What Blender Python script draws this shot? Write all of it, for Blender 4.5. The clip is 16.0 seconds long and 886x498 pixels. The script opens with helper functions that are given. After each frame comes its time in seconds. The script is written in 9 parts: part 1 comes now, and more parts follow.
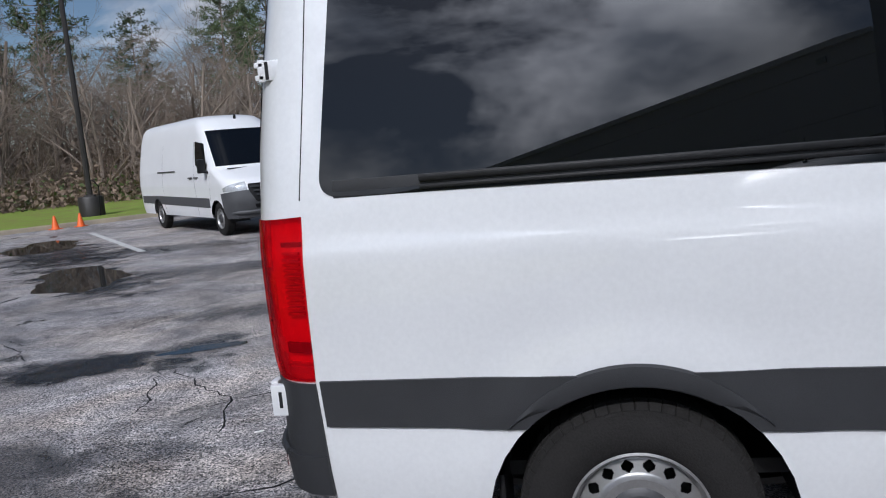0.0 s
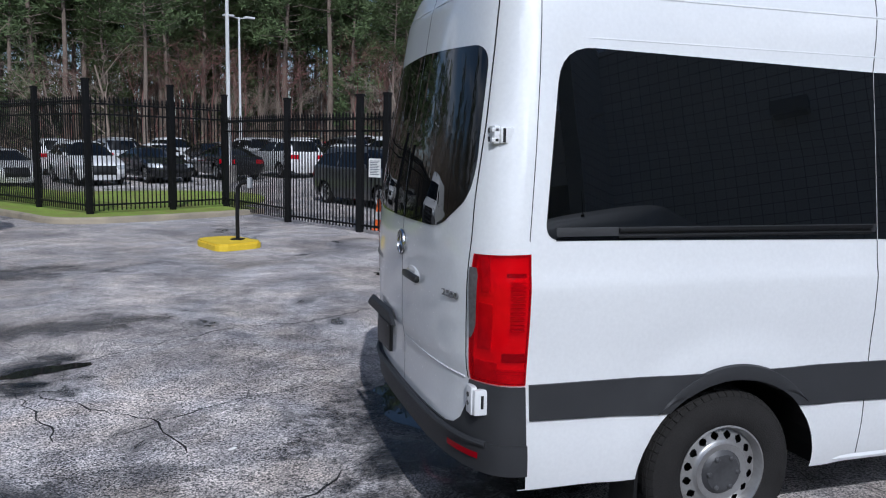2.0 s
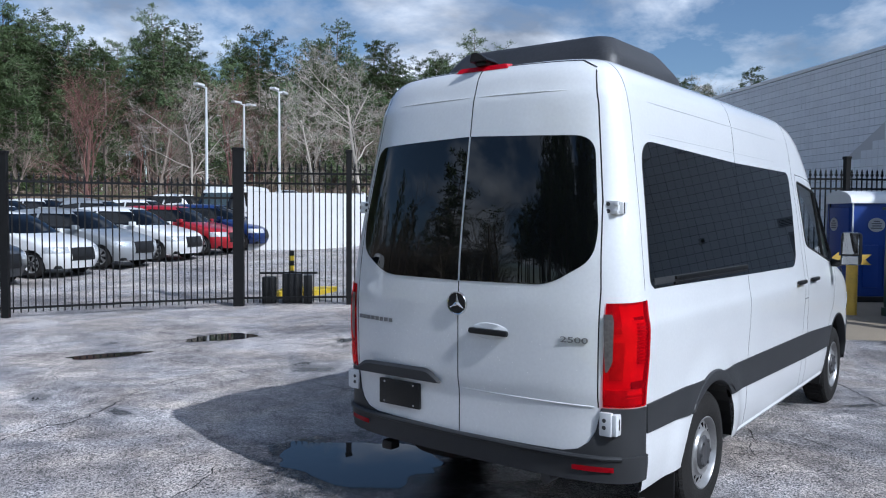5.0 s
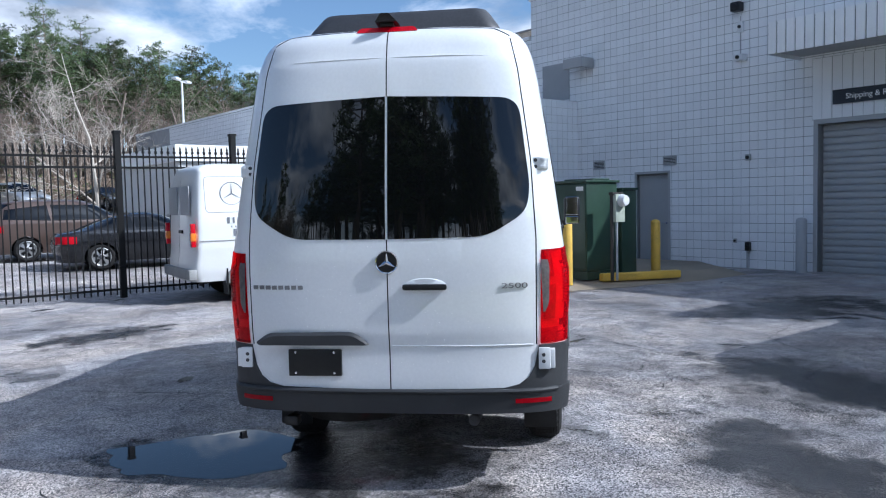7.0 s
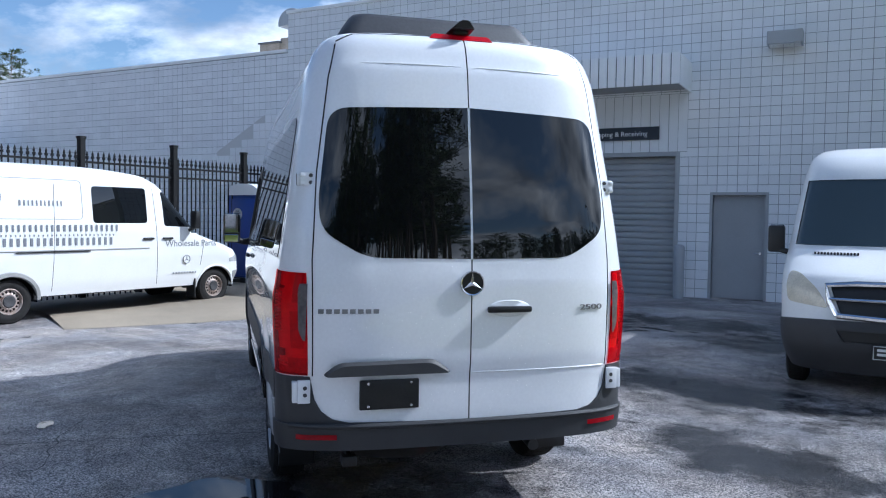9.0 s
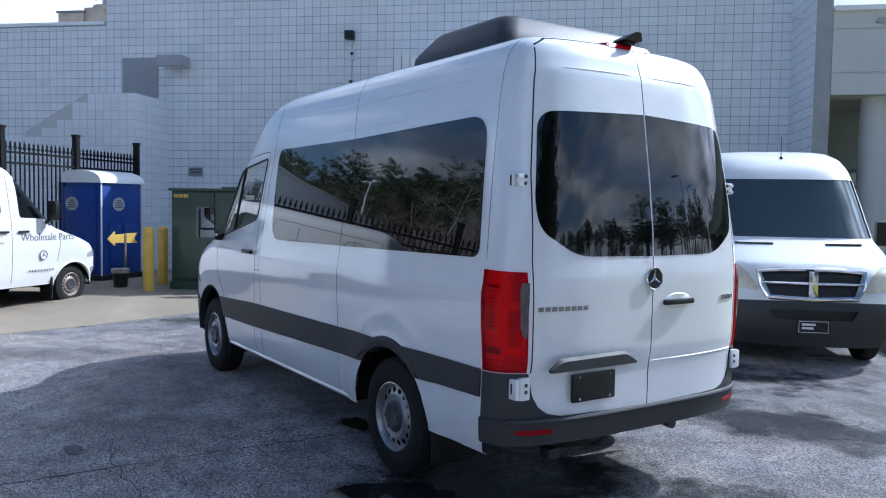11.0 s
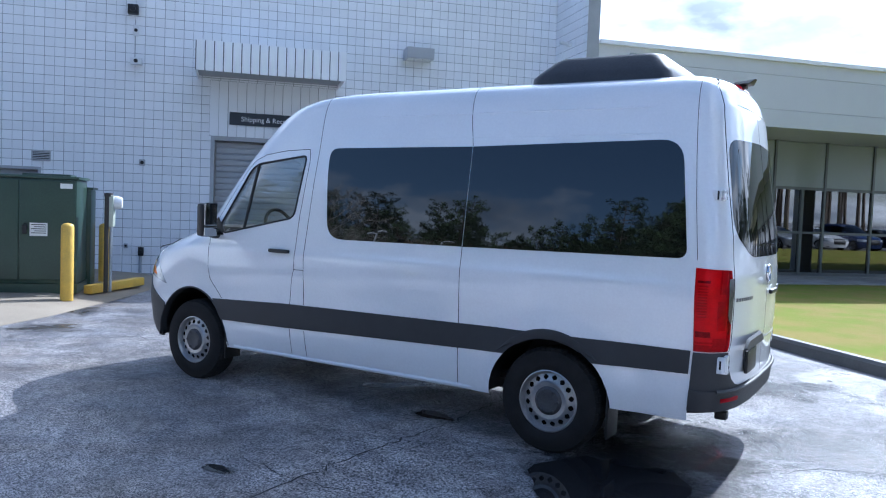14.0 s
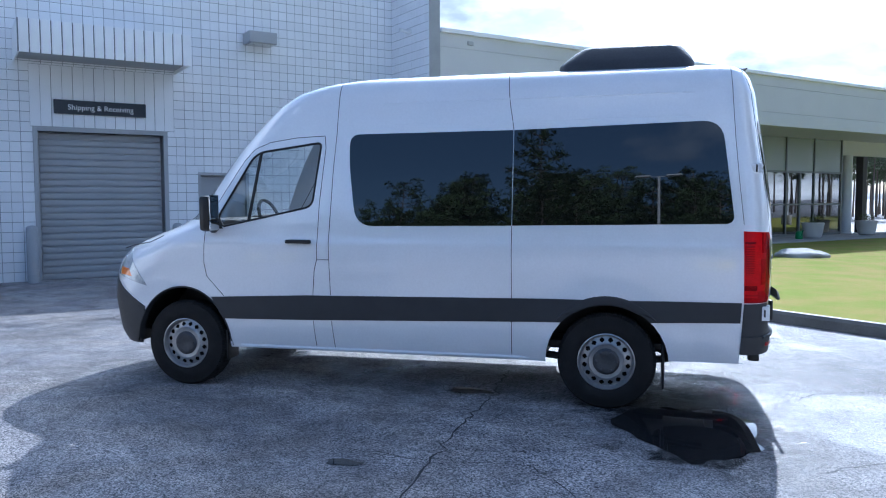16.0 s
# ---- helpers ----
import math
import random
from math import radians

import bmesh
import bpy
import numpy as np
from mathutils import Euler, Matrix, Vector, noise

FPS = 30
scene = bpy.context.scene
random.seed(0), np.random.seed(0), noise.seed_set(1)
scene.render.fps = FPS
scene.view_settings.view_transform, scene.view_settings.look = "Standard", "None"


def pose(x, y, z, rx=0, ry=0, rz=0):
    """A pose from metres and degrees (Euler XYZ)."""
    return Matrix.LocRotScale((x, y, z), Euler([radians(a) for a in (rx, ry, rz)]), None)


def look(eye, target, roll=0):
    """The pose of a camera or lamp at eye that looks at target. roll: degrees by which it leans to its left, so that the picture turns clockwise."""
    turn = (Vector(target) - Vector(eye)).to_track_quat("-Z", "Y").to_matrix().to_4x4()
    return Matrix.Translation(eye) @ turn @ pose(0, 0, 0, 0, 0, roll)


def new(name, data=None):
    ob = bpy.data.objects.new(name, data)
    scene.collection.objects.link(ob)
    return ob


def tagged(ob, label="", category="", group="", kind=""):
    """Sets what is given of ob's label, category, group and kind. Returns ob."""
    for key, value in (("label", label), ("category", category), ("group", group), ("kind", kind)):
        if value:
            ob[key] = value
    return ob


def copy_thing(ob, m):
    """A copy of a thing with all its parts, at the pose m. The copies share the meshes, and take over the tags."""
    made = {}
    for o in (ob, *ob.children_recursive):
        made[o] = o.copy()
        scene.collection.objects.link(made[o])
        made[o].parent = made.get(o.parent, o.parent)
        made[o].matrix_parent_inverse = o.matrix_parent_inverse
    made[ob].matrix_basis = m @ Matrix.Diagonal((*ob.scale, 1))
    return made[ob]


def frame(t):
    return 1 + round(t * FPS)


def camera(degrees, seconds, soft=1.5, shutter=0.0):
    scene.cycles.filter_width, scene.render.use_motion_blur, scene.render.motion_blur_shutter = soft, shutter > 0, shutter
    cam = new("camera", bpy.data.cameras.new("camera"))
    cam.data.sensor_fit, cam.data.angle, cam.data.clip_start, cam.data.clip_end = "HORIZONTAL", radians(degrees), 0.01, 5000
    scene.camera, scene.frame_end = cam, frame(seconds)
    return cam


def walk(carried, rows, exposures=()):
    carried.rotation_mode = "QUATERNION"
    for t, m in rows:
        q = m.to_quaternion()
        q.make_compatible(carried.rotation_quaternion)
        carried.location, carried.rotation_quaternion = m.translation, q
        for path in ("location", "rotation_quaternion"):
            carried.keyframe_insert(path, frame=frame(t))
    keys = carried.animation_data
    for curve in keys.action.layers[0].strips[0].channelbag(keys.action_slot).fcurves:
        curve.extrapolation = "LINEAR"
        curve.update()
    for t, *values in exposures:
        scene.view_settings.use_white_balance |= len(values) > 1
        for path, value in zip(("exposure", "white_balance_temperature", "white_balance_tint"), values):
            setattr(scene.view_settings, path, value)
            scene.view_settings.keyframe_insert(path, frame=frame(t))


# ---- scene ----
cam = camera(59.1, 16.0, 1.1)
PATH = [
    (0, (-0.099, -3.302, 1.59), (-0.473, -1.356, 1.32), -5.1),
    (0.5, (-0.65, -3.457, 1.597), (-0.902, -1.496, 1.3), -2.9),
    (1, (-1.255, -3.653, 1.625), (-1.311, -1.677, 1.318), -0.4),
    (1.5, (-1.799, -3.761, 1.74), (-1.539, -1.795, 1.478), 0.7),
    (2, (-2.223, -3.812, 1.812), (-1.64, -1.917, 1.554), 1.1),
    (2.5, (-2.651, -3.702, 1.858), (-1.791, -1.91, 1.634), 1.2),
    (3, (-3.092, -3.518, 1.882), (-2.002, -1.851, 1.698), 0.2),
    (3.2, (-3.266, -3.438, 1.882), (-2.096, -1.825, 1.709), 0.1),
    (5.3, (-5.001, -2.358, 1.809), (-3.331, -1.262, 1.709), 0.9),
    (5.5, (-5.17, -2.209, 1.799), (-3.435, -1.223, 1.672), 1.6),
    (6, (-5.454, -1.871, 1.79), (-3.589, -1.169, 1.619), 1.6),
    (6.5, (-5.525, -1.422, 1.729), (-3.588, -0.948, 1.578), -1.6),
    (7, (-5.522, -0.885, 1.669), (-3.543, -0.621, 1.546), -1.3),
    (7.5, (-5.488, -0.357, 1.643), (-3.49, -0.291, 1.579), 0.2),
    (8, (-5.414, 0.179, 1.652), (-3.418, 0.059, 1.615), 1.2),
    (8.2, (-5.38, 0.392, 1.654), (-3.391, 0.183, 1.607), 1.4),
    (10.3, (-4.616, 2.692, 1.733), (-2.862, 1.737, 1.632), 0.0),
    (10.5, (-4.525, 2.902, 1.716), (-2.796, 1.901, 1.618), 0.4),
    (11, (-4.276, 3.441, 1.713), (-2.614, 2.334, 1.608), 1.0),
    (11.5, (-4.0, 3.951, 1.762), (-2.395, 2.759, 1.683), 0.5),
    (12, (-3.787, 4.463, 1.811), (-2.255, 3.178, 1.762), -0.6),
    (12.5, (-3.459, 4.861, 1.771), (-2.045, 3.449, 1.709), 0.6),
    (13, (-3.105, 5.32, 1.731), (-1.82, 3.79, 1.641), 2.0),
    (13.5, (-2.661, 5.709, 1.701), (-1.489, 4.092, 1.584), 2.6),
    (14, (-2.184, 6.065, 1.712), (-1.147, 4.358, 1.609), 2.2),
    (14.5, (-1.76, 6.384, 1.727), (-0.894, 4.584, 1.627), 0.9),
    (15, (-1.267, 6.624, 1.743), (-0.551, 4.759, 1.65), 0.8),
    (15.5, (-0.769, 6.954, 1.711), (-0.154, 5.052, 1.634), 0.7),
    (16, (-0.209, 7.102, 1.636), (0.268, 5.164, 1.511), -0.2),
]
EXPOSURE = [(0.0, -0.83, 5850, 12), (1.0, -0.82, 5800, 12), (2.0, -0.68, 5650, 11), (3.2, -0.50, 5520, 10), (5.5, -0.12, 5480, 9), (7.0, 0.30, 5430, 9), (8.0, 0.36, 5380, 9), (10.5, 0.38, 5280, 9), (12.0, 0.60, 5250, 10), (13.5, 0.92, 5200, 10), (16.0, 0.87, 5050, 9)]
walk(cam, [(t, look(eye, target, roll)) for t, eye, target, roll in PATH], EXPOSURE)
# ---- light ----
SUN_EL, SUN_DIR = radians(40.3), Vector((-0.12, -0.99, 0)).normalized()   # where the sun stands, from the plan
sun_vec = Vector((SUN_DIR.x * math.cos(SUN_EL), SUN_DIR.y * math.cos(SUN_EL), math.sin(SUN_EL)))
sun_data = bpy.data.lights.new("sun", "SUN")
sun_data.energy, sun_data.angle, sun_data.color = 4.1, radians(0.6), (1.0, 0.95, 0.88)
sun_lamp = new("sun", sun_data)
sun_lamp.matrix_world = look(sun_vec * 60, (0, 0, 0))

world = bpy.data.worlds.new("sky")
scene.world = world
world.use_nodes = True
wn, wl = world.node_tree.nodes, world.node_tree.links
wn.clear()
w_out = wn.new("ShaderNodeOutputWorld")
w_bg = wn.new("ShaderNodeBackground")
w_sky = wn.new("ShaderNodeTexSky")
w_sky.sky_type, w_sky.sun_disc = "NISHITA", False
w_sky.sun_elevation = SUN_EL
w_sky.sun_rotation = math.atan2(SUN_DIR.x, SUN_DIR.y)
w_sky.air_density, w_sky.dust_density, w_sky.ozone_density = 1.0, 0.6, 2.0
# broken cumulus over the whole sky: noise on the view direction flattened towards the horizon
w_co = wn.new("ShaderNodeTexCoord")
w_sep = wn.new("ShaderNodeSeparateXYZ")
wl.new(w_co.outputs["Generated"], w_sep.inputs[0])
w_h = wn.new("ShaderNodeMath"); w_h.operation = "ADD"; w_h.inputs[1].default_value = 0.28
wl.new(w_sep.outputs[2], w_h.inputs[0])
w_dx = wn.new("ShaderNodeMath"); w_dx.operation = "DIVIDE"
w_dy = wn.new("ShaderNodeMath"); w_dy.operation = "DIVIDE"
wl.new(w_sep.outputs[0], w_dx.inputs[0]); wl.new(w_h.outputs[0], w_dx.inputs[1])
wl.new(w_sep.outputs[1], w_dy.inputs[0]); wl.new(w_h.outputs[0], w_dy.inputs[1])
w_cmb = wn.new("ShaderNodeCombineXYZ")
wl.new(w_dx.outputs[0], w_cmb.inputs[0]); wl.new(w_dy.outputs[0], w_cmb.inputs[1])
w_n = wn.new("ShaderNodeTexNoise"); w_n.inputs["Scale"].default_value = 1.35; w_n.inputs["Detail"].default_value = 9
w_n.inputs["Roughness"].default_value = 0.58; w_n.inputs["Distortion"].default_value = 0.25
wl.new(w_cmb.outputs[0], w_n.inputs["Vector"])
w_r = wn.new("ShaderNodeValToRGB")
w_r.color_ramp.elements[0].position, w_r.color_ramp.elements[1].position = 0.418, 0.545
w_side = wn.new("ShaderNodeVectorMath"); w_side.operation = "DOT_PRODUCT"
w_side.inputs[1].default_value = Vector((0.0, -0.07, -0.115))
wl.new(w_co.outputs["Generated"], w_side.inputs[0])
w_cov = wn.new("ShaderNodeMath"); w_cov.operation = "ADD"      # more cloud low down and on the sun's side
wl.new(w_n.outputs["Fac"], w_cov.inputs[0]); wl.new(w_side.outputs["Value"], w_cov.inputs[1])
wl.new(w_cov.outputs[0], w_r.inputs[0])
# cloud brightness: lit rims, grey bellies
w_n2 = wn.new("ShaderNodeTexNoise"); w_n2.inputs["Scale"].default_value = 3.4; w_n2.inputs["Detail"].default_value = 8
wl.new(w_cmb.outputs[0], w_n2.inputs["Vector"])
w_r2 = wn.new("ShaderNodeValToRGB")
w_r2.color_ramp.elements[0].position, w_r2.color_ramp.elements[0].color = 0.35, (2.6, 2.8, 3.2, 1)
w_r2.color_ramp.elements[1].position, w_r2.color_ramp.elements[1].color = 0.68, (9.5, 9.5, 9.6, 1)
wl.new(w_n2.outputs["Fac"], w_r2.inputs[0])
# clouds glow towards the sun and are greyer away from it
w_dot = wn.new("ShaderNodeVectorMath"); w_dot.operation = "DOT_PRODUCT"
w_dot.inputs[1].default_value = sun_vec
wl.new(w_co.outputs["Generated"], w_dot.inputs[0])
w_glow = wn.new("ShaderNodeMapRange")
w_glow.inputs["From Min"].default_value, w_glow.inputs["From Max"].default_value = -0.6, 1.0
w_glow.inputs["To Min"].default_value, w_glow.inputs["To Max"].default_value = 1.3, 1.4
wl.new(w_dot.outputs["Value"], w_glow.inputs["Value"])
w_halo = wn.new("ShaderNodeMapRange"); w_halo.interpolation_type = "SMOOTHSTEP"
w_halo.inputs["From Min"].default_value, w_halo.inputs["From Max"].default_value = 0.84, 1.0
w_halo.inputs["To Min"].default_value, w_halo.inputs["To Max"].default_value = 0.0, 10.0
wl.new(w_dot.outputs["Value"], w_halo.inputs["Value"])
w_sum = wn.new("ShaderNodeMath"); w_sum.operation = "ADD"
wl.new(w_glow.outputs[0], w_sum.inputs[0]); wl.new(w_halo.outputs[0], w_sum.inputs[1])
w_cl = wn.new("ShaderNodeVectorMath"); w_cl.operation = "SCALE"
wl.new(w_r2.outputs[0], w_cl.inputs[0]); wl.new(w_sum.outputs[0], w_cl.inputs["Scale"])
w_mix = wn.new("ShaderNodeMix"); w_mix.data_type = "RGBA"
wl.new(w_r.outputs[0], w_mix.inputs[0])
wl.new(w_sky.outputs[0], w_mix.inputs[6]); wl.new(w_cl.outputs[0], w_mix.inputs[7])
wl.new(w_mix.outputs[2], w_bg.inputs[0])
w_bg.inputs[1].default_value = 0.102
wl.new(w_bg.outputs[0], w_out.inputs[0])

# ---- materials ----


def mat(name, base, rough=0.5, metal=0.0, vary=0.12, scale=3.0, fine=60.0, bump=0.0, bump_scale=None, coat=0.0, spec=0.5, stain=None, rough_vary=0.1, island=0.0):
    """A procedural surface: base colour with broad and fine variation, uneven gloss and fine relief."""
    m = bpy.data.materials.new(name)
    m.use_nodes = True
    n, l = m.node_tree.nodes, m.node_tree.links
    b = n["Principled BSDF"]
    b.inputs["Metallic"].default_value = metal
    b.inputs["Specular IOR Level"].default_value = spec
    b.inputs["Coat Weight"].default_value = coat
    b.inputs["Coat Roughness"].default_value = 0.03
    co = n.new("ShaderNodeTexCoord")
    big = n.new("ShaderNodeTexNoise"); big.inputs["Scale"].default_value = scale; big.inputs["Detail"].default_value = 5
    sml = n.new("ShaderNodeTexNoise"); sml.inputs["Scale"].default_value = fine; sml.inputs["Detail"].default_value = 3
    l.new(co.outputs["Object"], big.inputs["Vector"]); l.new(co.outputs["Object"], sml.inputs["Vector"])
    add = n.new("ShaderNodeMath"); add.operation = "ADD"
    half = n.new("ShaderNodeMath"); half.operation = "MULTIPLY"; half.inputs[1].default_value = 0.5
    l.new(big.outputs["Fac"], add.inputs[0]); l.new(sml.outputs["Fac"], add.inputs[1]); l.new(add.outputs[0], half.inputs[0])
    ramp = n.new("ShaderNodeValToRGB")
    d = [c * (1 - vary) for c in base]
    u = [min(1, c * (1 + vary)) for c in base]
    ramp.color_ramp.elements[0].position, ramp.color_ramp.elements[0].color = 0.32, (*(stain or d), 1)
    ramp.color_ramp.elements[1].position, ramp.color_ramp.elements[1].color = 0.66, (*u, 1)
    l.new(half.outputs[0], ramp.inputs[0])
    colour = ramp.outputs[0]
    if island:
        geo = n.new("ShaderNodeNewGeometry")
        oi = n.new("ShaderNodeObjectInfo")
        rnd = n.new("ShaderNodeMath"); rnd.operation = "ADD"
        l.new(geo.outputs["Random Per Island"], rnd.inputs[0]); l.new(oi.outputs["Random"], rnd.inputs[1])
        fr = n.new("ShaderNodeMath"); fr.operation = "FRACT"; l.new(rnd.outputs[0], fr.inputs[0])
        mr = n.new("ShaderNodeMapRange"); mr.inputs["To Min"].default_value = 1 - island; mr.inputs["To Max"].default_value = 1 + island
        l.new(fr.outputs[0], mr.inputs["Value"])
        mul = n.new("ShaderNodeVectorMath"); mul.operation = "SCALE"
        l.new(colour, mul.inputs[0]); l.new(mr.outputs[0], mul.inputs["Scale"])
        colour = mul.outputs[0]
    l.new(colour, b.inputs["Base Color"])
    rr = n.new("ShaderNodeMapRange")
    rr.inputs["To Min"].default_value, rr.inputs["To Max"].default_value = max(0.0, rough * (1 - rough_vary)), min(1, rough * (1 + rough_vary))
    l.new(big.outputs["Fac"], rr.inputs["Value"]); l.new(rr.outputs[0], b.inputs["Roughness"])
    if bump:
        bn = n.new("ShaderNodeTexNoise"); bn.inputs["Scale"].default_value = bump_scale or fine; bn.inputs["Detail"].default_value = 4
        l.new(co.outputs["Object"], bn.inputs["Vector"])
        bp = n.new("ShaderNodeBump"); bp.inputs["Strength"].default_value = bump; bp.inputs["Distance"].default_value = 0.01
        l.new(bn.outputs["Fac"], bp.inputs["Height"]); l.new(bp.outputs[0], b.inputs["Normal"])
    return m


def glass(name, tint, rough=0.01, clear=0.0, gloss=0.05):
    """Vehicle or shop glazing: a dark mirror-smooth pane, or (clear) one that lets that share of the light through."""
    m = bpy.data.materials.new(name)
    m.use_nodes = True
    n, l = m.node_tree.nodes, m.node_tree.links
    b = n["Principled BSDF"]
    b.inputs["Base Color"].default_value, b.inputs["Roughness"].default_value = (*tint, 1), rough
    b.inputs["Specular IOR Level"].default_value = 0.5
    b.inputs["IOR"].default_value = 1.6
    if clear:
        t = n.new("ShaderNodeBsdfTransparent"); t.inputs[0].default_value = (clear, clear * 1.02, clear, 1)
        g = n.new("ShaderNodeBsdfGlossy"); g.inputs["Roughness"].default_value = rough
        lw = n.new("ShaderNodeLayerWeight"); lw.inputs[0].default_value = 0.22
        f = n.new("ShaderNodeMapRange"); f.inputs["To Min"].default_value, f.inputs["To Max"].default_value = gloss, 0.75
        l.new(lw.outputs["Facing"], f.inputs["Value"])
        mx = n.new("ShaderNodeMixShader")
        l.new(f.outputs[0], mx.inputs[0]); l.new(t.outputs[0], mx.inputs[1]); l.new(g.outputs[0], mx.inputs[2])
        l.new(mx.outputs[0], n["Material Output"].inputs[0])
    return m


M_WHITE = mat("white_paint", (0.80, 0.81, 0.82), 0.35, vary=0.03, scale=2, coat=1.0, stain=(0.76, 0.77, 0.78))
M_WHITE.node_tree.nodes["Principled BSDF"].inputs["Coat IOR"].default_value = 1.75
M_OLDWHITE = mat("aged_white_paint", (0.74, 0.74, 0.72), 0.35, vary=0.05, scale=1.5, coat=0.3)
M_TRIM = mat("grey_plastic", (0.030, 0.031, 0.034), 0.58, vary=0.2, scale=6, fine=300, bump=0.15)
M_TRIM2 = mat("light_grey_plastic", (0.30, 0.30, 0.29), 0.6, vary=0.15, scale=5, bump=0.1)
M_BLACK = mat("black_plastic", (0.006, 0.006, 0.0065), 0.45, vary=0.3, scale=8, bump=0.1)
M_GAP = mat("panel_gap", (0.01, 0.01, 0.011), 0.8, vary=0.1)
M_RUBBER = mat("tyre_rubber", (0.019, 0.018, 0.0175), 0.85, spec=0.25, vary=0.35, scale=9, fine=150, bump=0.3)
M_STEEL = mat("silver_wheel_steel", (0.37, 0.37, 0.37), 0.32, metal=0.65, vary=0.15, scale=10, stain=(0.35, 0.34, 0.33))
M_RUST = mat("worn_wheel_steel", (0.42, 0.38, 0.35), 0.5, metal=0.5, vary=0.4, scale=9, stain=(0.16, 0.09, 0.06))
M_BADGE = mat("badge_metal", (0.22, 0.22, 0.23), 0.35, metal=0.5, vary=0.1)
M_SPANDREL = mat("spandrel_panel", (0.33, 0.36, 0.34), 0.2, vary=0.04, scale=1, coat=0.5)
M_HUB = mat("hub_cap_grey", (0.07, 0.07, 0.074), 0.5, metal=0.3, vary=0.2)
M_CHROME = mat("chrome", (0.75, 0.75, 0.76), 0.12, metal=1.0, vary=0.04)
M_MIRROR = mat("mirror_glass", (0.42, 0.43, 0.44), 0.03, metal=1.0, vary=0.02)
M_RED = mat("red_lens", (0.50, 0.002, 0.012), 0.2, vary=0.08, scale=7, fine=40, coat=0.25, spec=0.2)
M_ORANGE = mat("amber_lens", (0.85, 0.22, 0.02), 0.15, vary=0.15, coat=1.0)
M_LENS = mat("clear_lens", (0.55, 0.57, 0.58), 0.1, metal=0.3, vary=0.3, scale=20, coat=1.0)
M_REVLENS = mat("smoked_clear_lens", (0.20, 0.19, 0.19), 0.15, vary=0.3, scale=20, coat=0.6)
M_LENSOLD = mat("yellowed_lens", (0.55, 0.50, 0.38), 0.2, vary=0.2, scale=9, coat=0.6)
M_TINT = glass("privacy_glass", (0.003, 0.0035, 0.004))
M_CLEAR = glass("cab_glass", (0.1, 0.12, 0.12), clear=0.93)
# opaque grey-blue base colour stands in for the sky's reflection
M_SCREEN = glass("windscreen_glass", (0.045, 0.062, 0.068))
M_BUMPER = mat("mid_grey_bumper_plastic", (0.080, 0.081, 0.086), 0.55, vary=0.15, scale=5, fine=200, bump=0.1)
M_FLEETWHITE = mat("plain_white_paint", (0.88, 0.885, 0.89), 0.35, vary=0.03, scale=2, coat=0.35)
M_VERGEKERB = mat("tan_kerb_concrete", (0.36, 0.305, 0.215), 0.85, vary=0.25, scale=2, fine=90, bump=0.3, stain=(0.2, 0.18, 0.15))
M_DARKCAB = mat("cab_black", (0.02, 0.02, 0.022), 0.7, vary=0.2)
M_SEAT = mat("seat_fabric", (0.03, 0.03, 0.033), 0.9, vary=0.3, fine=200, bump=0.3)
M_ACSHELL = mat("roof_unit_plastic", (0.035, 0.036, 0.04), 0.5, vary=0.25, scale=4, bump=0.1)
M_DECAL = mat("grey_vinyl_lettering", (0.17, 0.18, 0.20), 0.5, vary=0.1)
M_BLOCK = mat("painted_block", (0.85, 0.86, 0.87), 0.72, vary=0.05, scale=1.2, fine=45, bump=0.35, bump_scale=70, island=0.035)
M_MORTAR = mat("block_joint", (0.36, 0.37, 0.38), 0.9, vary=0.15, scale=3)
M_STUCCO = mat("smooth_render", (0.62, 0.62, 0.61), 0.7, vary=0.05, scale=1, bump=0.1)
M_METALWHITE = mat("white_sheet_metal", (0.90, 0.90, 0.89), 0.42, vary=0.06, scale=2)
M_DOORGREY = mat("grey_door_paint", (0.36, 0.37, 0.38), 0.5, vary=0.08, scale=2)
M_FRAME = mat("door_frame_grey", (0.40, 0.41, 0.42), 0.5, vary=0.08)
M_SIGN = mat("sign_navy", (0.012, 0.018, 0.03), 0.35, vary=0.1)
M_SIGNTXT = mat("sign_white", (0.8, 0.8, 0.8), 0.5, vary=0.02)
M_ALU = mat("anodised_frame", (0.16, 0.17, 0.17), 0.35, metal=0.6, vary=0.1)
M_SHOPGLASS = glass("shop_glass", (0.01, 0.015, 0.015), clear=0.22, gloss=0.14)
M_GREENBOX = mat("transformer_green", (0.028, 0.060, 0.040), 0.35, vary=0.15, scale=2, coat=0.2, stain=(0.018, 0.04, 0.028))
M_YELLOW = mat("safety_yellow", (0.72, 0.46, 0.06), 0.55, vary=0.12, scale=4, bump=0.1, stain=(0.5, 0.32, 0.06))
M_YELLOWKERB = mat("yellow_kerb_paint", (0.78, 0.55, 0.03), 0.6, vary=0.15, scale=3, bump=0.2)
M_METER = mat("meter_grey_green", (0.42, 0.46, 0.38), 0.5, vary=0.1)
M_PADLABEL = mat("paper_label", (0.75, 0.75, 0.72), 0.6, vary=0.05)
M_POTTY = mat("blue_plastic", (0.010, 0.045, 0.25), 0.42, vary=0.15, scale=3)
M_POTTYWHITE = mat("white_plastic", (0.72, 0.73, 0.74), 0.45, vary=0.06)
M_ARROW = mat("yellow_arrow", (0.62, 0.42, 0.08), 0.6, vary=0.15)
M_IRON = mat("black_iron", (0.006, 0.006, 0.0065), 0.6, spec=0.25, vary=0.3, scale=8)
M_CONE = mat("orange_cone", (0.85, 0.14, 0.02), 0.5, vary=0.1)
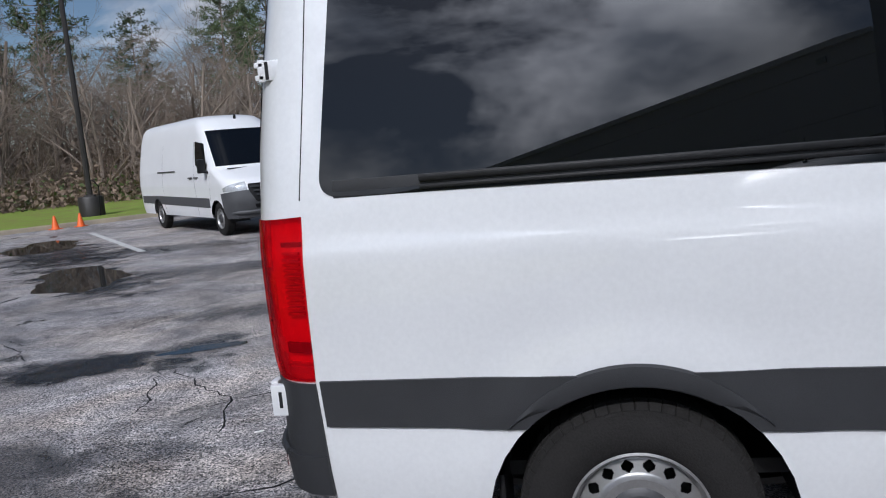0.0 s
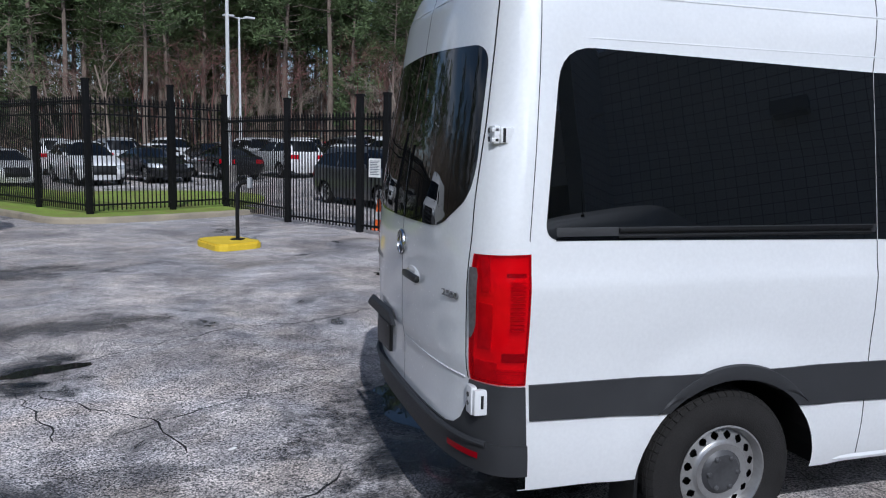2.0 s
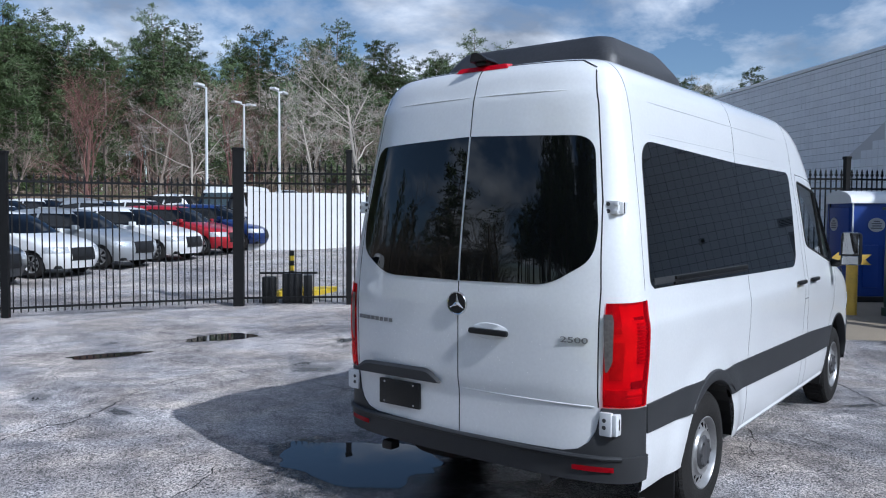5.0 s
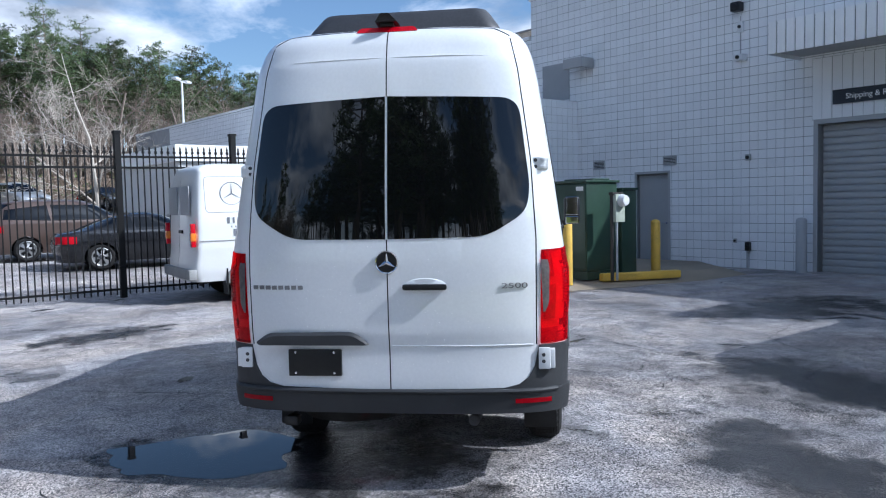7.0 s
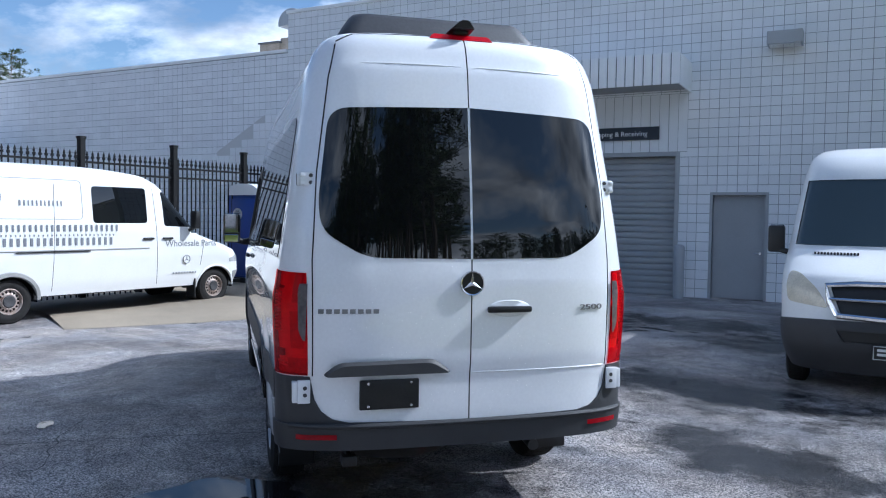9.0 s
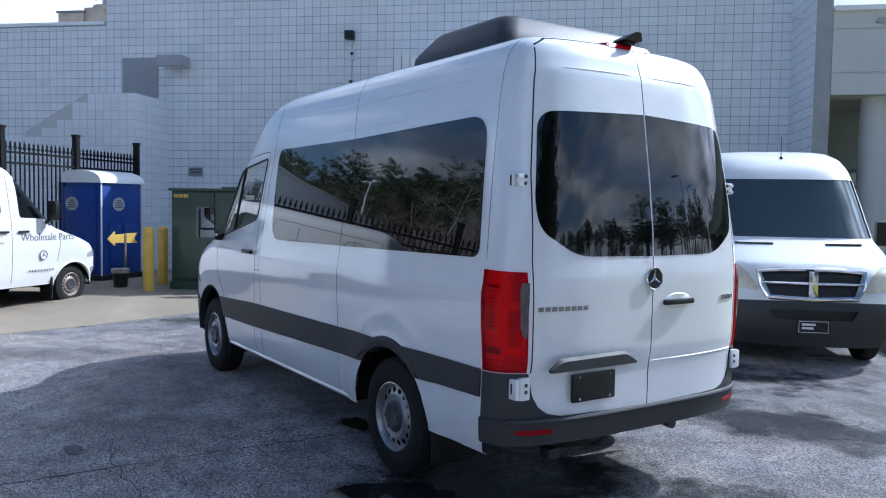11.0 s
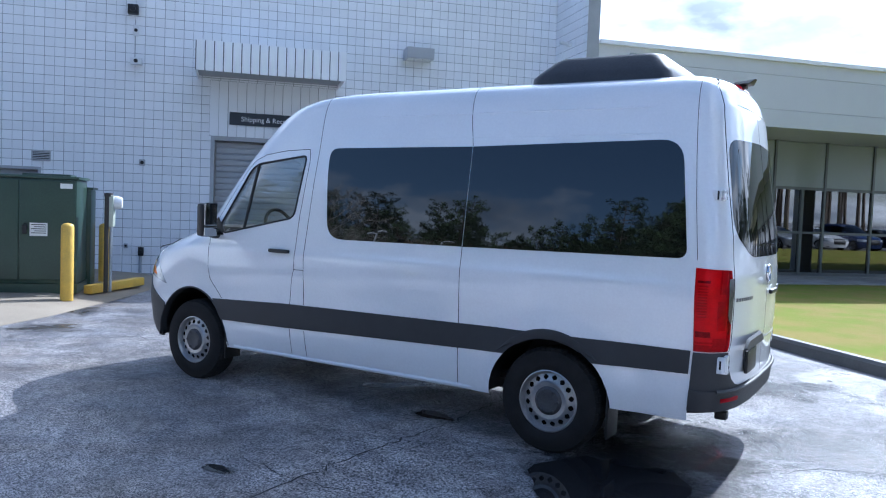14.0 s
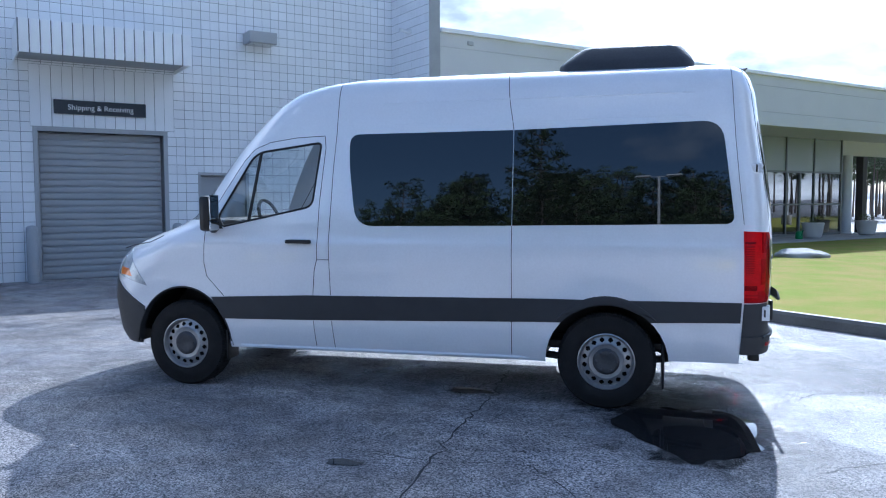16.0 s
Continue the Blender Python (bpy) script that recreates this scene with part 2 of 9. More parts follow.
M_CONE2 = mat("reflective_band", (0.75, 0.72, 0.70), 0.4, vary=0.05)
M_CONCRETE = mat("kerb_concrete", (0.38, 0.36, 0.33), 0.85, vary=0.2, scale=2, fine=90, bump=0.3, stain=(0.22, 0.2, 0.18))
M_APRON = mat("tan_concrete", (0.30, 0.25, 0.185), 0.8, vary=0.14, scale=0.8, fine=70, bump=0.2, stain=(0.19, 0.16, 0.12))
M_KERBDARK = mat("wet_kerb", (0.10, 0.10, 0.095), 0.6, vary=0.3, scale=3, bump=0.3)
M_POLE = mat("bronze_pole", (0.03, 0.027, 0.025), 0.5, vary=0.2)
M_POLEWHITE = mat("white_pole", (0.62, 0.63, 0.64), 0.45, vary=0.05)
M_LINE = mat("road_paint", (0.62, 0.62, 0.60), 0.7, vary=0.25, scale=5, fine=80, stain=(0.3, 0.3, 0.3))
M_CRACK = mat("crack_filler", (0.022, 0.022, 0.023), 0.7, vary=0.3)
M_DUCT = mat("weathered_duct", (0.55, 0.47, 0.38), 0.6, vary=0.15, scale=3, fine=30, bump=0.2, stain=(0.34, 0.27, 0.2))
M_GALV = mat("galvanised_sheet", (0.42, 0.44, 0.46), 0.45, metal=0.3, vary=0.12, scale=5)
M_CAN = mat("green_plastic", (0.02, 0.22, 0.07), 0.4, vary=0.1)
M_STONE = mat("boulder_stone", (0.36, 0.35, 0.33), 0.85, vary=0.2, scale=3, fine=40, bump=0.5)
M_POT = mat("planter_concrete", (0.60, 0.57, 0.52), 0.8, vary=0.1, bump=0.2)
M_BARK = mat("pine_bark", (0.17, 0.135, 0.11), 0.9, vary=0.35, scale=2, fine=25, bump=0.6)
M_BAREBARK = mat("bare_bark", (0.26, 0.21, 0.17), 0.9, vary=0.3, scale=2, fine=30, bump=0.4)
M_PALEBARK = mat("pale_bark", (0.46, 0.41, 0.35), 0.9, vary=0.2, scale=2, fine=30, bump=0.3)
M_NEEDLE = mat("pine_needles", (0.078, 0.115, 0.043), 0.7, vary=0.35, scale=0.6, fine=9, island=0.35)
M_BRUSH = mat("brown_brush", (0.205, 0.15, 0.11), 0.9, vary=0.3, scale=0.5, island=0.35)
M_GREENBRUSH = mat("green_brush", (0.075, 0.10, 0.03), 0.8, vary=0.3, scale=0.5, island=0.35)
M_REDBUD = mat("reddish_twigs", (0.17, 0.085, 0.07), 0.9, vary=0.3, island=0.25)
M_LITTER = mat("leaf_litter", (0.16, 0.115, 0.075), 0.95, vary=0.3, scale=0.4, fine=12, bump=0.5, stain=(0.07, 0.055, 0.04))
M_CONTAINER = mat("white_wall_panel", (0.72, 0.72, 0.71), 0.6, vary=0.05)


def lawn_material(name, green, dry, dryness):
    """Grass seen from standing height: green blades with drier straw patches."""
    m = mat(name, green, 0.95, spec=0.08, vary=0.3, scale=1.3, fine=70, bump=0.8, bump_scale=120, stain=dry)
    n = m.node_tree.nodes
    for x in n:
        if x.type == "VALTORGB":
            x.color_ramp.elements[0].position = dryness
            x.color_ramp.elements[1].position = 0.58
    return m


M_GRASS = lawn_material("verge_grass", (0.19, 0.28, 0.05), (0.25, 0.23, 0.085), 0.38)
M_LAWN = lawn_material("winter_lawn", (0.135, 0.165, 0.022), (0.25, 0.20, 0.055), 0.44)


def asphalt_material():
    """Old worn asphalt: pale aggregate speckle, bleached wear, dark damp and oil patches that are smoother."""
    m = bpy.data.materials.new("worn_asphalt")
    m.use_nodes = True
    n, l = m.node_tree.nodes, m.node_tree.links
    b = n["Principled BSDF"]
    b.inputs["Specular IOR Level"].default_value = 0.42
    b.inputs["Diffuse Roughness"].default_value = 1.0
    co = n.new("ShaderNodeTexCoord")

    def tex(scale, detail=5, rough=0.55, dist=0.0):
        t = n.new("ShaderNodeTexNoise")
        t.inputs["Scale"].default_value, t.inputs["Detail"].default_value = scale, detail
        t.inputs["Roughness"].default_value, t.inputs["Distortion"].default_value = rough, dist
        l.new(co.outputs["Object"], t.inputs["Vector"])
        return t.outputs["Fac"]

    def ramp(fac, p0, c0, p1, c1):
        r = n.new("ShaderNodeValToRGB")
        r.color_ramp.elements[0].position, r.color_ramp.elements[0].color = p0, (*c0, 1)
        r.color_ramp.elements[1].position, r.color_ramp.elements[1].color = p1, (*c1, 1)
        l.new(fac, r.inputs[0])
        return r.outputs[0]

    def mix(fac, a, c, kind="MIX"):
        x = n.new("ShaderNodeMix"); x.data_type, x.blend_type = "RGBA", kind
        l.new(fac, x.inputs[0]) if not isinstance(fac, float) else setattr(x.inputs[0], "default_value", fac)
        l.new(a, x.inputs[6]); l.new(c, x.inputs[7])
        return x.outputs[2]
    vor = n.new("ShaderNodeTexVoronoi"); vor.inputs["Scale"].default_value = 125
    l.new(co.outputs["Object"], vor.inputs["Vector"])
    vsep = n.new("ShaderNodeSeparateColor"); l.new(vor.outputs["Color"], vsep.inputs[0])
    stones = ramp(vsep.outputs[0], 0.15, (0.048, 0.049, 0.051), 0.98, (0.53, 0.485, 0.48))
    bleach = ramp(tex(0.55, 9, 0.66, 0.7), 0.36, (0.62, 0.62, 0.63), 0.63, (1.48, 1.48, 1.45))
    mid = ramp(tex(3.1, 9, 0.7, 0.3), 0.32, (0.60, 0.60, 0.62), 0.68, (1.30, 1.30, 1.27))
    c1 = mix(1.0, stones, bleach, "MULTIPLY")
    tint = ramp(tex(0.8, 5, 0.6, 1.2), 0.38, (1.03, 1.0, 0.95), 0.62, (0.96, 1.0, 1.05))
    c2 = mix(1.0, mix(1.0, c1, mid, "MULTIPLY"), tint, "MULTIPLY")
    wetf = ramp(tex(0.75, 8, 0.62, 0.8), 0.60, (0, 0, 0), 0.67, (0.85, 0.85, 0.85))
    wet = ramp(tex(40, 3), 0.3, (0.035, 0.035, 0.036), 0.7, (0.075, 0.075, 0.076))
    c3 = mix(wetf, c2, wet)
    l.new(c3, b.inputs["Base Color"])
    rgh = ramp(tex(0.75, 8, 0.62, 0.8), 0.50, (0.66, 0.66, 0.66), 0.67, (0.24, 0.24, 0.24))
    l.new(rgh, b.inputs["Roughness"])
    bp = n.new("ShaderNodeBump"); bp.inputs["Strength"].default_value, bp.inputs["Distance"].default_value = 0.62, 0.006
    bp.invert = True
    l.new(vor.outputs["Distance"], bp.inputs["Height"])
    bp2 = n.new("ShaderNodeBump"); bp2.inputs["Strength"].default_value, bp2.inputs["Distance"].default_value = 0.22, 0.03
    l.new(tex(3.5, 5), bp2.inputs["Height"]); l.new(bp.outputs[0], bp2.inputs["Normal"])
    l.new(bp2.outputs[0], b.inputs["Normal"])
    return m


M_ASPHALT = asphalt_material()


def water_material():
    m = bpy.data.materials.new("puddle_water")
    m.use_nodes = True
    n, l = m.node_tree.nodes, m.node_tree.links
    b = n["Principled BSDF"]
    b.inputs["Base Color"].default_value = (0.018, 0.018, 0.019, 1)
    b.inputs["Roughness"].default_value = 0.015
    b.inputs["Specular IOR Level"].default_value = 0.5
    b.inputs["IOR"].default_value = 1.33
    co = n.new("ShaderNodeTexCoord")
    t = n.new("ShaderNodeTexNoise"); t.inputs["Scale"].default_value = 6
    l.new(co.outputs["Object"], t.inputs["Vector"])
    bp = n.new("ShaderNodeBump"); bp.inputs["Strength"].default_value, bp.inputs["Distance"].default_value = 0.02, 0.01
    l.new(t.outputs["Fac"], bp.inputs["Height"]); l.new(bp.outputs[0], b.inputs["Normal"])
    return m


M_WATER = water_material()


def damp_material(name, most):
    """Wet asphalt, also painted in as shade, that dries out raggedly towards the patch's rim (one unit from its
    middle).
    """
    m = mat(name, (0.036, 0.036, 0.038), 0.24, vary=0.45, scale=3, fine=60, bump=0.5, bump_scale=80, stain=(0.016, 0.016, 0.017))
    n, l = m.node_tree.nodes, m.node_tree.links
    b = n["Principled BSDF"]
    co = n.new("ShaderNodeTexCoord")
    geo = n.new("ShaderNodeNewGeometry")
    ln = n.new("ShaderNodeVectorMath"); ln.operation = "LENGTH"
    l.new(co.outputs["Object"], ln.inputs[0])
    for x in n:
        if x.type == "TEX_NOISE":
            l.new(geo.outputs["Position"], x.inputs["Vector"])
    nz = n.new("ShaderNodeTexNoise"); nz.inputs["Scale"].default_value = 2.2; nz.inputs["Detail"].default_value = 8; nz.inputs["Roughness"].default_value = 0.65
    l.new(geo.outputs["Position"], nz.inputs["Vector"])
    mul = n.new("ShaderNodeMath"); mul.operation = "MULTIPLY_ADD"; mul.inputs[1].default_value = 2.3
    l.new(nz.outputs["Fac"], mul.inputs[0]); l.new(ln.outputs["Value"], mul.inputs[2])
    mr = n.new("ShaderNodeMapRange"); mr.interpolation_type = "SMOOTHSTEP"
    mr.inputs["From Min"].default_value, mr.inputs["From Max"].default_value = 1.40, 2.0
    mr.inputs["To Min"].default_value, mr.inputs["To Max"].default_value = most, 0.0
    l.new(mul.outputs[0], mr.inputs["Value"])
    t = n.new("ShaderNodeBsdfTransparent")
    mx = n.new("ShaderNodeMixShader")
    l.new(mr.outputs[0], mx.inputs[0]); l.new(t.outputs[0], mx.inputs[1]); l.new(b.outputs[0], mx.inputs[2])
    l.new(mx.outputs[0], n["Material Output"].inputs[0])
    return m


M_DAMP_SHADE = damp_material("damp_shade_asphalt", 0.82)
M_DULL = damp_material("half_dry_asphalt", 0.45)


def lamp_lens():
    """Clear red moulded lens: tints what is behind it, with a glossy skin."""
    m = bpy.data.materials.new("red_clear_lens")
    m.use_nodes = True
    n, l = m.node_tree.nodes, m.node_tree.links
    b = n["Principled BSDF"]
    b.inputs["Base Color"].default_value, b.inputs["Roughness"].default_value = (0.72, 0.003, 0.014, 1), 0.04
    t = n.new("ShaderNodeBsdfTransparent"); t.inputs[0].default_value = (0.93, 0.008, 0.018, 1)
    mx = n.new("ShaderNodeMixShader"); mx.inputs[0].default_value = 0.25
    l.new(t.outputs[0], mx.inputs[1]); l.new(b.outputs[0], mx.inputs[2])
    l.new(mx.outputs[0], n["Material Output"].inputs[0])
    return m


M_LAMPLENS = lamp_lens()
M_LAMPINNER = mat("lamp_reflector", (0.85, 0.82, 0.82), 0.3, metal=0.1, vary=0.18, scale=9, fine=30)
M_LAMPDIM = mat("lamp_dim_reflector", (0.48, 0.44, 0.44), 0.4, metal=0.1, vary=0.35, scale=14, fine=50)
M_LAMPDARK = mat("lamp_dark_housing", (0.09, 0.085, 0.085), 0.5, vary=0.3, scale=12)

# ---- mesh helpers ----


def mesh_of(bm, material, smooth=False, name="mesh"):
    me = bpy.data.meshes.new(name)
    bm.normal_update()
    bm.to_mesh(me)
    bm.free()
    for mm in (material if isinstance(material, (list, tuple)) else [material]):
        me.materials.append(mm)
    if smooth:
        me.shade_smooth()
        me.set_sharp_from_angle(angle=radians(38))
    return me


def part(name, bm, material, parent=None, label="", smooth=False):
    """One mesh object out of bm, under a thing or under a part of one."""
    ob = new(name, mesh_of(bm, material, smooth, name))
    if parent is not None:
        ob.parent = parent
    if label:
        ob["label"] = label
    return ob


def thing(name, label, category, group="", kind=""):
    return tagged(new(name), label, category, group, kind)


def box(bm, x0, x1, y0, y1, z0, z1, bevel=0.0):
    """A box, its edges eased by bevel."""
    r = bmesh.ops.create_cube(bm, size=1, matrix=Matrix.Translation(((x0 + x1) / 2, (y0 + y1) / 2, (z0 + z1) / 2)) @ Matrix.Diagonal((abs(x1 - x0), abs(y1 - y0), abs(z1 - z0), 1)))
    if bevel:
        es = list({e for v in r["verts"] for e in v.link_edges})
        bmesh.ops.bevel(bm, geom=es, offset=bevel, segments=2, affect="EDGES", profile=0.6)
    return bm


def tube(bm, points, radii, sides=10, caps=True):
    """A round bar through the points, with a radius at each."""
    pts = [Vector(p) for p in points]
    rad = radii if isinstance(radii, (list, tuple)) else [radii] * len(pts)
    rings = []
    up = None
    for i, p in enumerate(pts):
        d = (pts[min(i + 1, len(pts) - 1)] - pts[max(i - 1, 0)]).normalized()
        if up is None:
            up = d.orthogonal().normalized()
        else:
            up = (up - d * up.dot(d))
            up = up.normalized() if up.length > 1e-6 else d.orthogonal().normalized()
        side = d.cross(up)
        rings.append([bm.verts.new(p + rad[i] * (math.cos(a) * up + math.sin(a) * side)) for a in (2 * math.pi * k / sides for k in range(sides))])
    for a, b in zip(rings, rings[1:]):
        for k in range(sides):
            bm.faces.new((a[k], a[(k + 1) % sides], b[(k + 1) % sides], b[k]))
    if caps:
        bm.faces.new(rings[0][::-1]); bm.faces.new(rings[-1])
    return bm


def lathe(bm, profile, axis="z", sides=32, centre=(0, 0, 0), caps=True):
    """A turned form: profile of (radius, along) points about an axis."""
    c = Vector(centre)
    rings = []
    for r, h in profile:
        ring = []
        for k in range(sides):
            a = 2 * math.pi * k / sides
            p = Vector((r * math.cos(a), r * math.sin(a), h)) if axis == "z" else Vector((r * math.cos(a), h, r * math.sin(a))) if axis == "y" else Vector((h, r * math.cos(a), r * math.sin(a)))
            ring.append(bm.verts.new(c + p))
        rings.append(ring)
    for a, b in zip(rings, rings[1:]):
        for k in range(sides):
            bm.faces.new((a[k], a[(k + 1) % sides], b[(k + 1) % sides], b[k]))
    if caps and profile[0][0] > 1e-4:
        bm.faces.new(rings[0][::-1])
    if caps and profile[-1][0] > 1e-4:
        bm.faces.new(rings[-1])
    bmesh.ops.remove_doubles(bm, verts=[v for r in rings for v in r], dist=1e-5)
    bmesh.ops.recalc_face_normals(bm, faces=bm.faces[:])
    return bm


def prism(bm, outline, z0, z1):
    """An upright block over an outline of (x, y) points."""
    lo = [bm.verts.new((x, y, z0)) for x, y in outline]
    hi = [bm.verts.new((x, y, z1)) for x, y in outline]
    k = len(outline)
    bm.faces.new(lo[::-1]); bm.faces.new(hi)
    for i in range(k):
        bm.faces.new((lo[i], lo[(i + 1) % k], hi[(i + 1) % k], hi[i]))
    bmesh.ops.recalc_face_normals(bm, faces=bm.faces[:])
    return bm


def rounded(x0, x1, y0, y1, r, n=5):
    """A rectangle's outline with round corners, counter-clockwise."""
    out = []
    for cx, cy, a0 in ((x1 - r, y0 + r, -90), (x1 - r, y1 - r, 0), (x0 + r, y1 - r, 90), (x0 + r, y0 + r, 180)):
        out += [(cx + r * math.cos(radians(a0 + 90 * i / n)), cy + r * math.sin(radians(a0 + 90 * i / n))) for i in range(n + 1)]
    return out


def ease(poly, r, n=4):
    """The outline poly with every corner rounded by about r."""
    out = []
    k = len(poly)
    for i in range(k):
        p, a, b = Vector(poly[i]), Vector(poly[i - 1]), Vector(poly[(i + 1) % k])
        ra = min(r, (a - p).length * 0.45, (b - p).length * 0.45)
        s, e = p + (a - p).normalized() * ra, p + (b - p).normalized() * ra
        for j in range(n + 1):
            t = j / n
            out.append(tuple((1 - t) ** 2 * s + 2 * t * (1 - t) * p + t * t * e))
    return out


def letters(text, size, material, m, parent=None, depth=0.004, name="lettering"):
    """Raised lettering in the built-in font, turned into a mesh."""
    cu = bpy.data.curves.new(name, "FONT")
    cu.body, cu.size, cu.extrude, cu.align_x, cu.align_y = text, size, depth, "CENTER", "CENTER"
    tmp = new("tmp", cu)
    me = bpy.data.meshes.new_from_object(tmp)
    bpy.data.objects.remove(tmp)
    me.materials.clear(); me.materials.append(material)
    ob = new(name, me)
    ob.parent = parent
    ob.matrix_local = m
    return ob
# ---- vehicles ----


def smooth_curve(points, step=0.01, width=9):
    """A softened curve through (z, value) points."""
    z = np.arange(points[0][0], points[-1][0] + step / 2, step)
    v = np.interp(z, [p[0] for p in points], [p[1] for p in points])
    pad = np.r_[2 * v[0] - v[1:width + 1][::-1], v, 2 * v[-1] - v[-width - 1:-1][::-1]]
    k = np.hanning(2 * width + 3)[1:-1]
    s = np.convolve(pad, k / k.sum(), "same")[width:-width]
    return lambda q: float(np.interp(q, z, s))


def shell(levels, half, rear, front, rear_len, front_len, rear_pow=3.2, front_pow=2.5, n_rear=14, n_side=46, n_front=16):
    """A vehicle body as stacked plan outlines: half width, rear and front end by height, with rounded corners."""
    bm = bmesh.new()
    rings = []
    for z in levels:
        w, r, f = half(z), rear(z), front(z)
        lr, lf = rear_len(z), front_len(z)
        pts = []
        for i in range(n_rear):
            a = math.pi / 2 * i / n_rear
            pts.append((r + lr * (1 - math.cos(a) ** (2 / rear_pow)), w * math.sin(a) ** (2 / rear_pow)))
        for i in range(n_side):
            pts.append((r + lr + (f - lf - r - lr) * i / n_side, w))
        for i in range(n_front + 1):
            a = math.pi / 2 * i / n_front
            pts.append((f - lf * (1 - math.sin(a) ** (2 / front_pow)) if i else f - lf, w * math.cos(a) ** (2 / front_pow) if i < n_front else 0.0))
        ring = pts + [(x, -y) for x, y in pts[-2:0:-1]]
        rings.append([bm.verts.new((x, y, z)) for x, y in ring])
    k = len(rings[0])
    for a, b in zip(rings, rings[1:]):
        for i in range(k):
            bm.faces.new((a[(i + 1) % k], a[i], b[i], b[(i + 1) % k]))
    bm.faces.new(rings[-1][::-1])
    bmesh.ops.recalc_face_normals(bm, faces=bm.faces[:])
    return bm


def carve(bm, planes, margin=0.02):
    """Cuts the faces of bm along the planes (point, outward normal) and returns those inside all of them."""
    planes = [(Vector(p), Vector(q).normalized()) for p, q in planes]
    near = [f for f in bm.faces if all(min((v.co - p).dot(q) for v in f.verts) < margin for p, q in planes)]
    for p, q in planes:
        geom = list(near) + list({e for f in near for e in f.edges}) + list({v for f in near for v in f.verts})
        cut = bmesh.ops.bisect_plane(bm, geom=geom, plane_co=p, plane_no=q, dist=1e-5)
        near = [f for f in cut["geom"] if isinstance(f, bmesh.types.BMFace) and all(min((v.co - a).dot(b) for v in f.verts) < margin for a, b in planes)]
    inside = []
    for f in near:
        c = f.calc_center_median()
        if all((c - p).dot(q) < 1e-5 for p, q in planes):
            inside.append(f)
    return inside


def side_planes(poly, side, y_min=0.55):
    """Planes that bound a convex outline in x and z, on one side of the vehicle."""
    c = (sum(p[0] for p in poly) / len(poly), sum(p[1] for p in poly) / len(poly))
    out = [((0, side * y_min, 0), (0, -side, 0))]
    for i in range(len(poly)):
        (x0, z0), (x1, z1) = poly[i], poly[(i + 1) % len(poly)]
        nx, nz = z1 - z0, x0 - x1
        if nx * (c[0] - x0) + nz * (c[1] - z0) > 0:
            nx, nz = -nx, -nz
        if abs(nx) + abs(nz) > 1e-7:
            out.append(((x0, 0, z0), (nx, 0, nz)))
    return out


def end_planes(poly, x_lim, facing):
    """The same for an outline in y and z on the rear (facing -1) or front (+1)."""
    c = (sum(p[0] for p in poly) / len(poly), sum(p[1] for p in poly) / len(poly))
    out = [((x_lim, 0, 0), (-facing, 0, 0))]
    for i in range(len(poly)):
        (y0, z0), (y1, z1) = poly[i], poly[(i + 1) % len(poly)]
        ny, nz = z1 - z0, y0 - y1
        if ny * (c[0] - y0) + nz * (c[1] - z0) > 0:
            ny, nz = -ny, -nz
        if abs(ny) + abs(nz) > 1e-7:
            out.append(((0, y0, z0), (0, ny, nz)))
    return out


def lift(bm, faces, offset=0.0, thick=0.0):
    """Takes faces out of bm as a new bmesh, moved along their normals, with a rim going back by thick."""
    bm.normal_update()
    vn = {}
    for f in faces:
        for v in f.verts:
            vn[v] = vn.get(v, Vector()) + f.normal * f.calc_area()
    out = bmesh.new()
    made = {v: out.verts.new(v.co + n.normalized() * offset) for v, n in vn.items()}
    for f in faces:
        out.faces.new([made[v] for v in f.verts])
    if thick:
        edges = [e for e in out.edges if len(e.link_faces) == 1]
        inner = {}
        back = {made[v]: n.normalized() for v, n in vn.items()}
        for e in edges:
            for v in e.verts:
                if v not in inner:
                    inner[v] = out.verts.new(v.co - back[v] * thick)
        for e in edges:
            a, b = e.verts
            lp = e.link_loops[0]
            if lp.vert is a:
                out.faces.new((b, a, inner[a], inner[b]))
            else:
                out.faces.new((a, b, inner[b], inner[a]))
    bmesh.ops.delete(bm, geom=faces, context="FACES")
    return out


def strip(x0, z0, x1, z1, w):
    """A thin four-sided outline about a line."""
    d = Vector((x1 - x0, z1 - z0)).normalized() * w / 2
    n = Vector((-d.y, d.x))
    return [(x0 + n.x, z0 + n.y), (x0 - n.x, z0 - n.y), (x1 - n.x, z1 - n.y), (x1 + n.x, z1 + n.y)]


def gap_line(bm, parent, points, side, w=0.0055, end=None):
    """A recessed panel joint along points on a flank, or on the rear where end gives the limit in x."""
    joints = bmesh.new()
    for (a0, b0), (a1, b1) in zip(points, points[1:]):
        poly = strip(a0, b0, a1, b1, w)
        fs = carve(bm, end_planes(poly, end, -1) if end is not None else side_planes(poly, side), 0.001)
        if fs:
            src = lift(bm, fs, -0.005, -0.005)
            me = bpy.data.meshes.new("t")
            src.to_mesh(me); src.free()
            joints.from_mesh(me)
            bpy.data.meshes.remove(me)
    part("panel_joint", joints, M_GAP, parent)


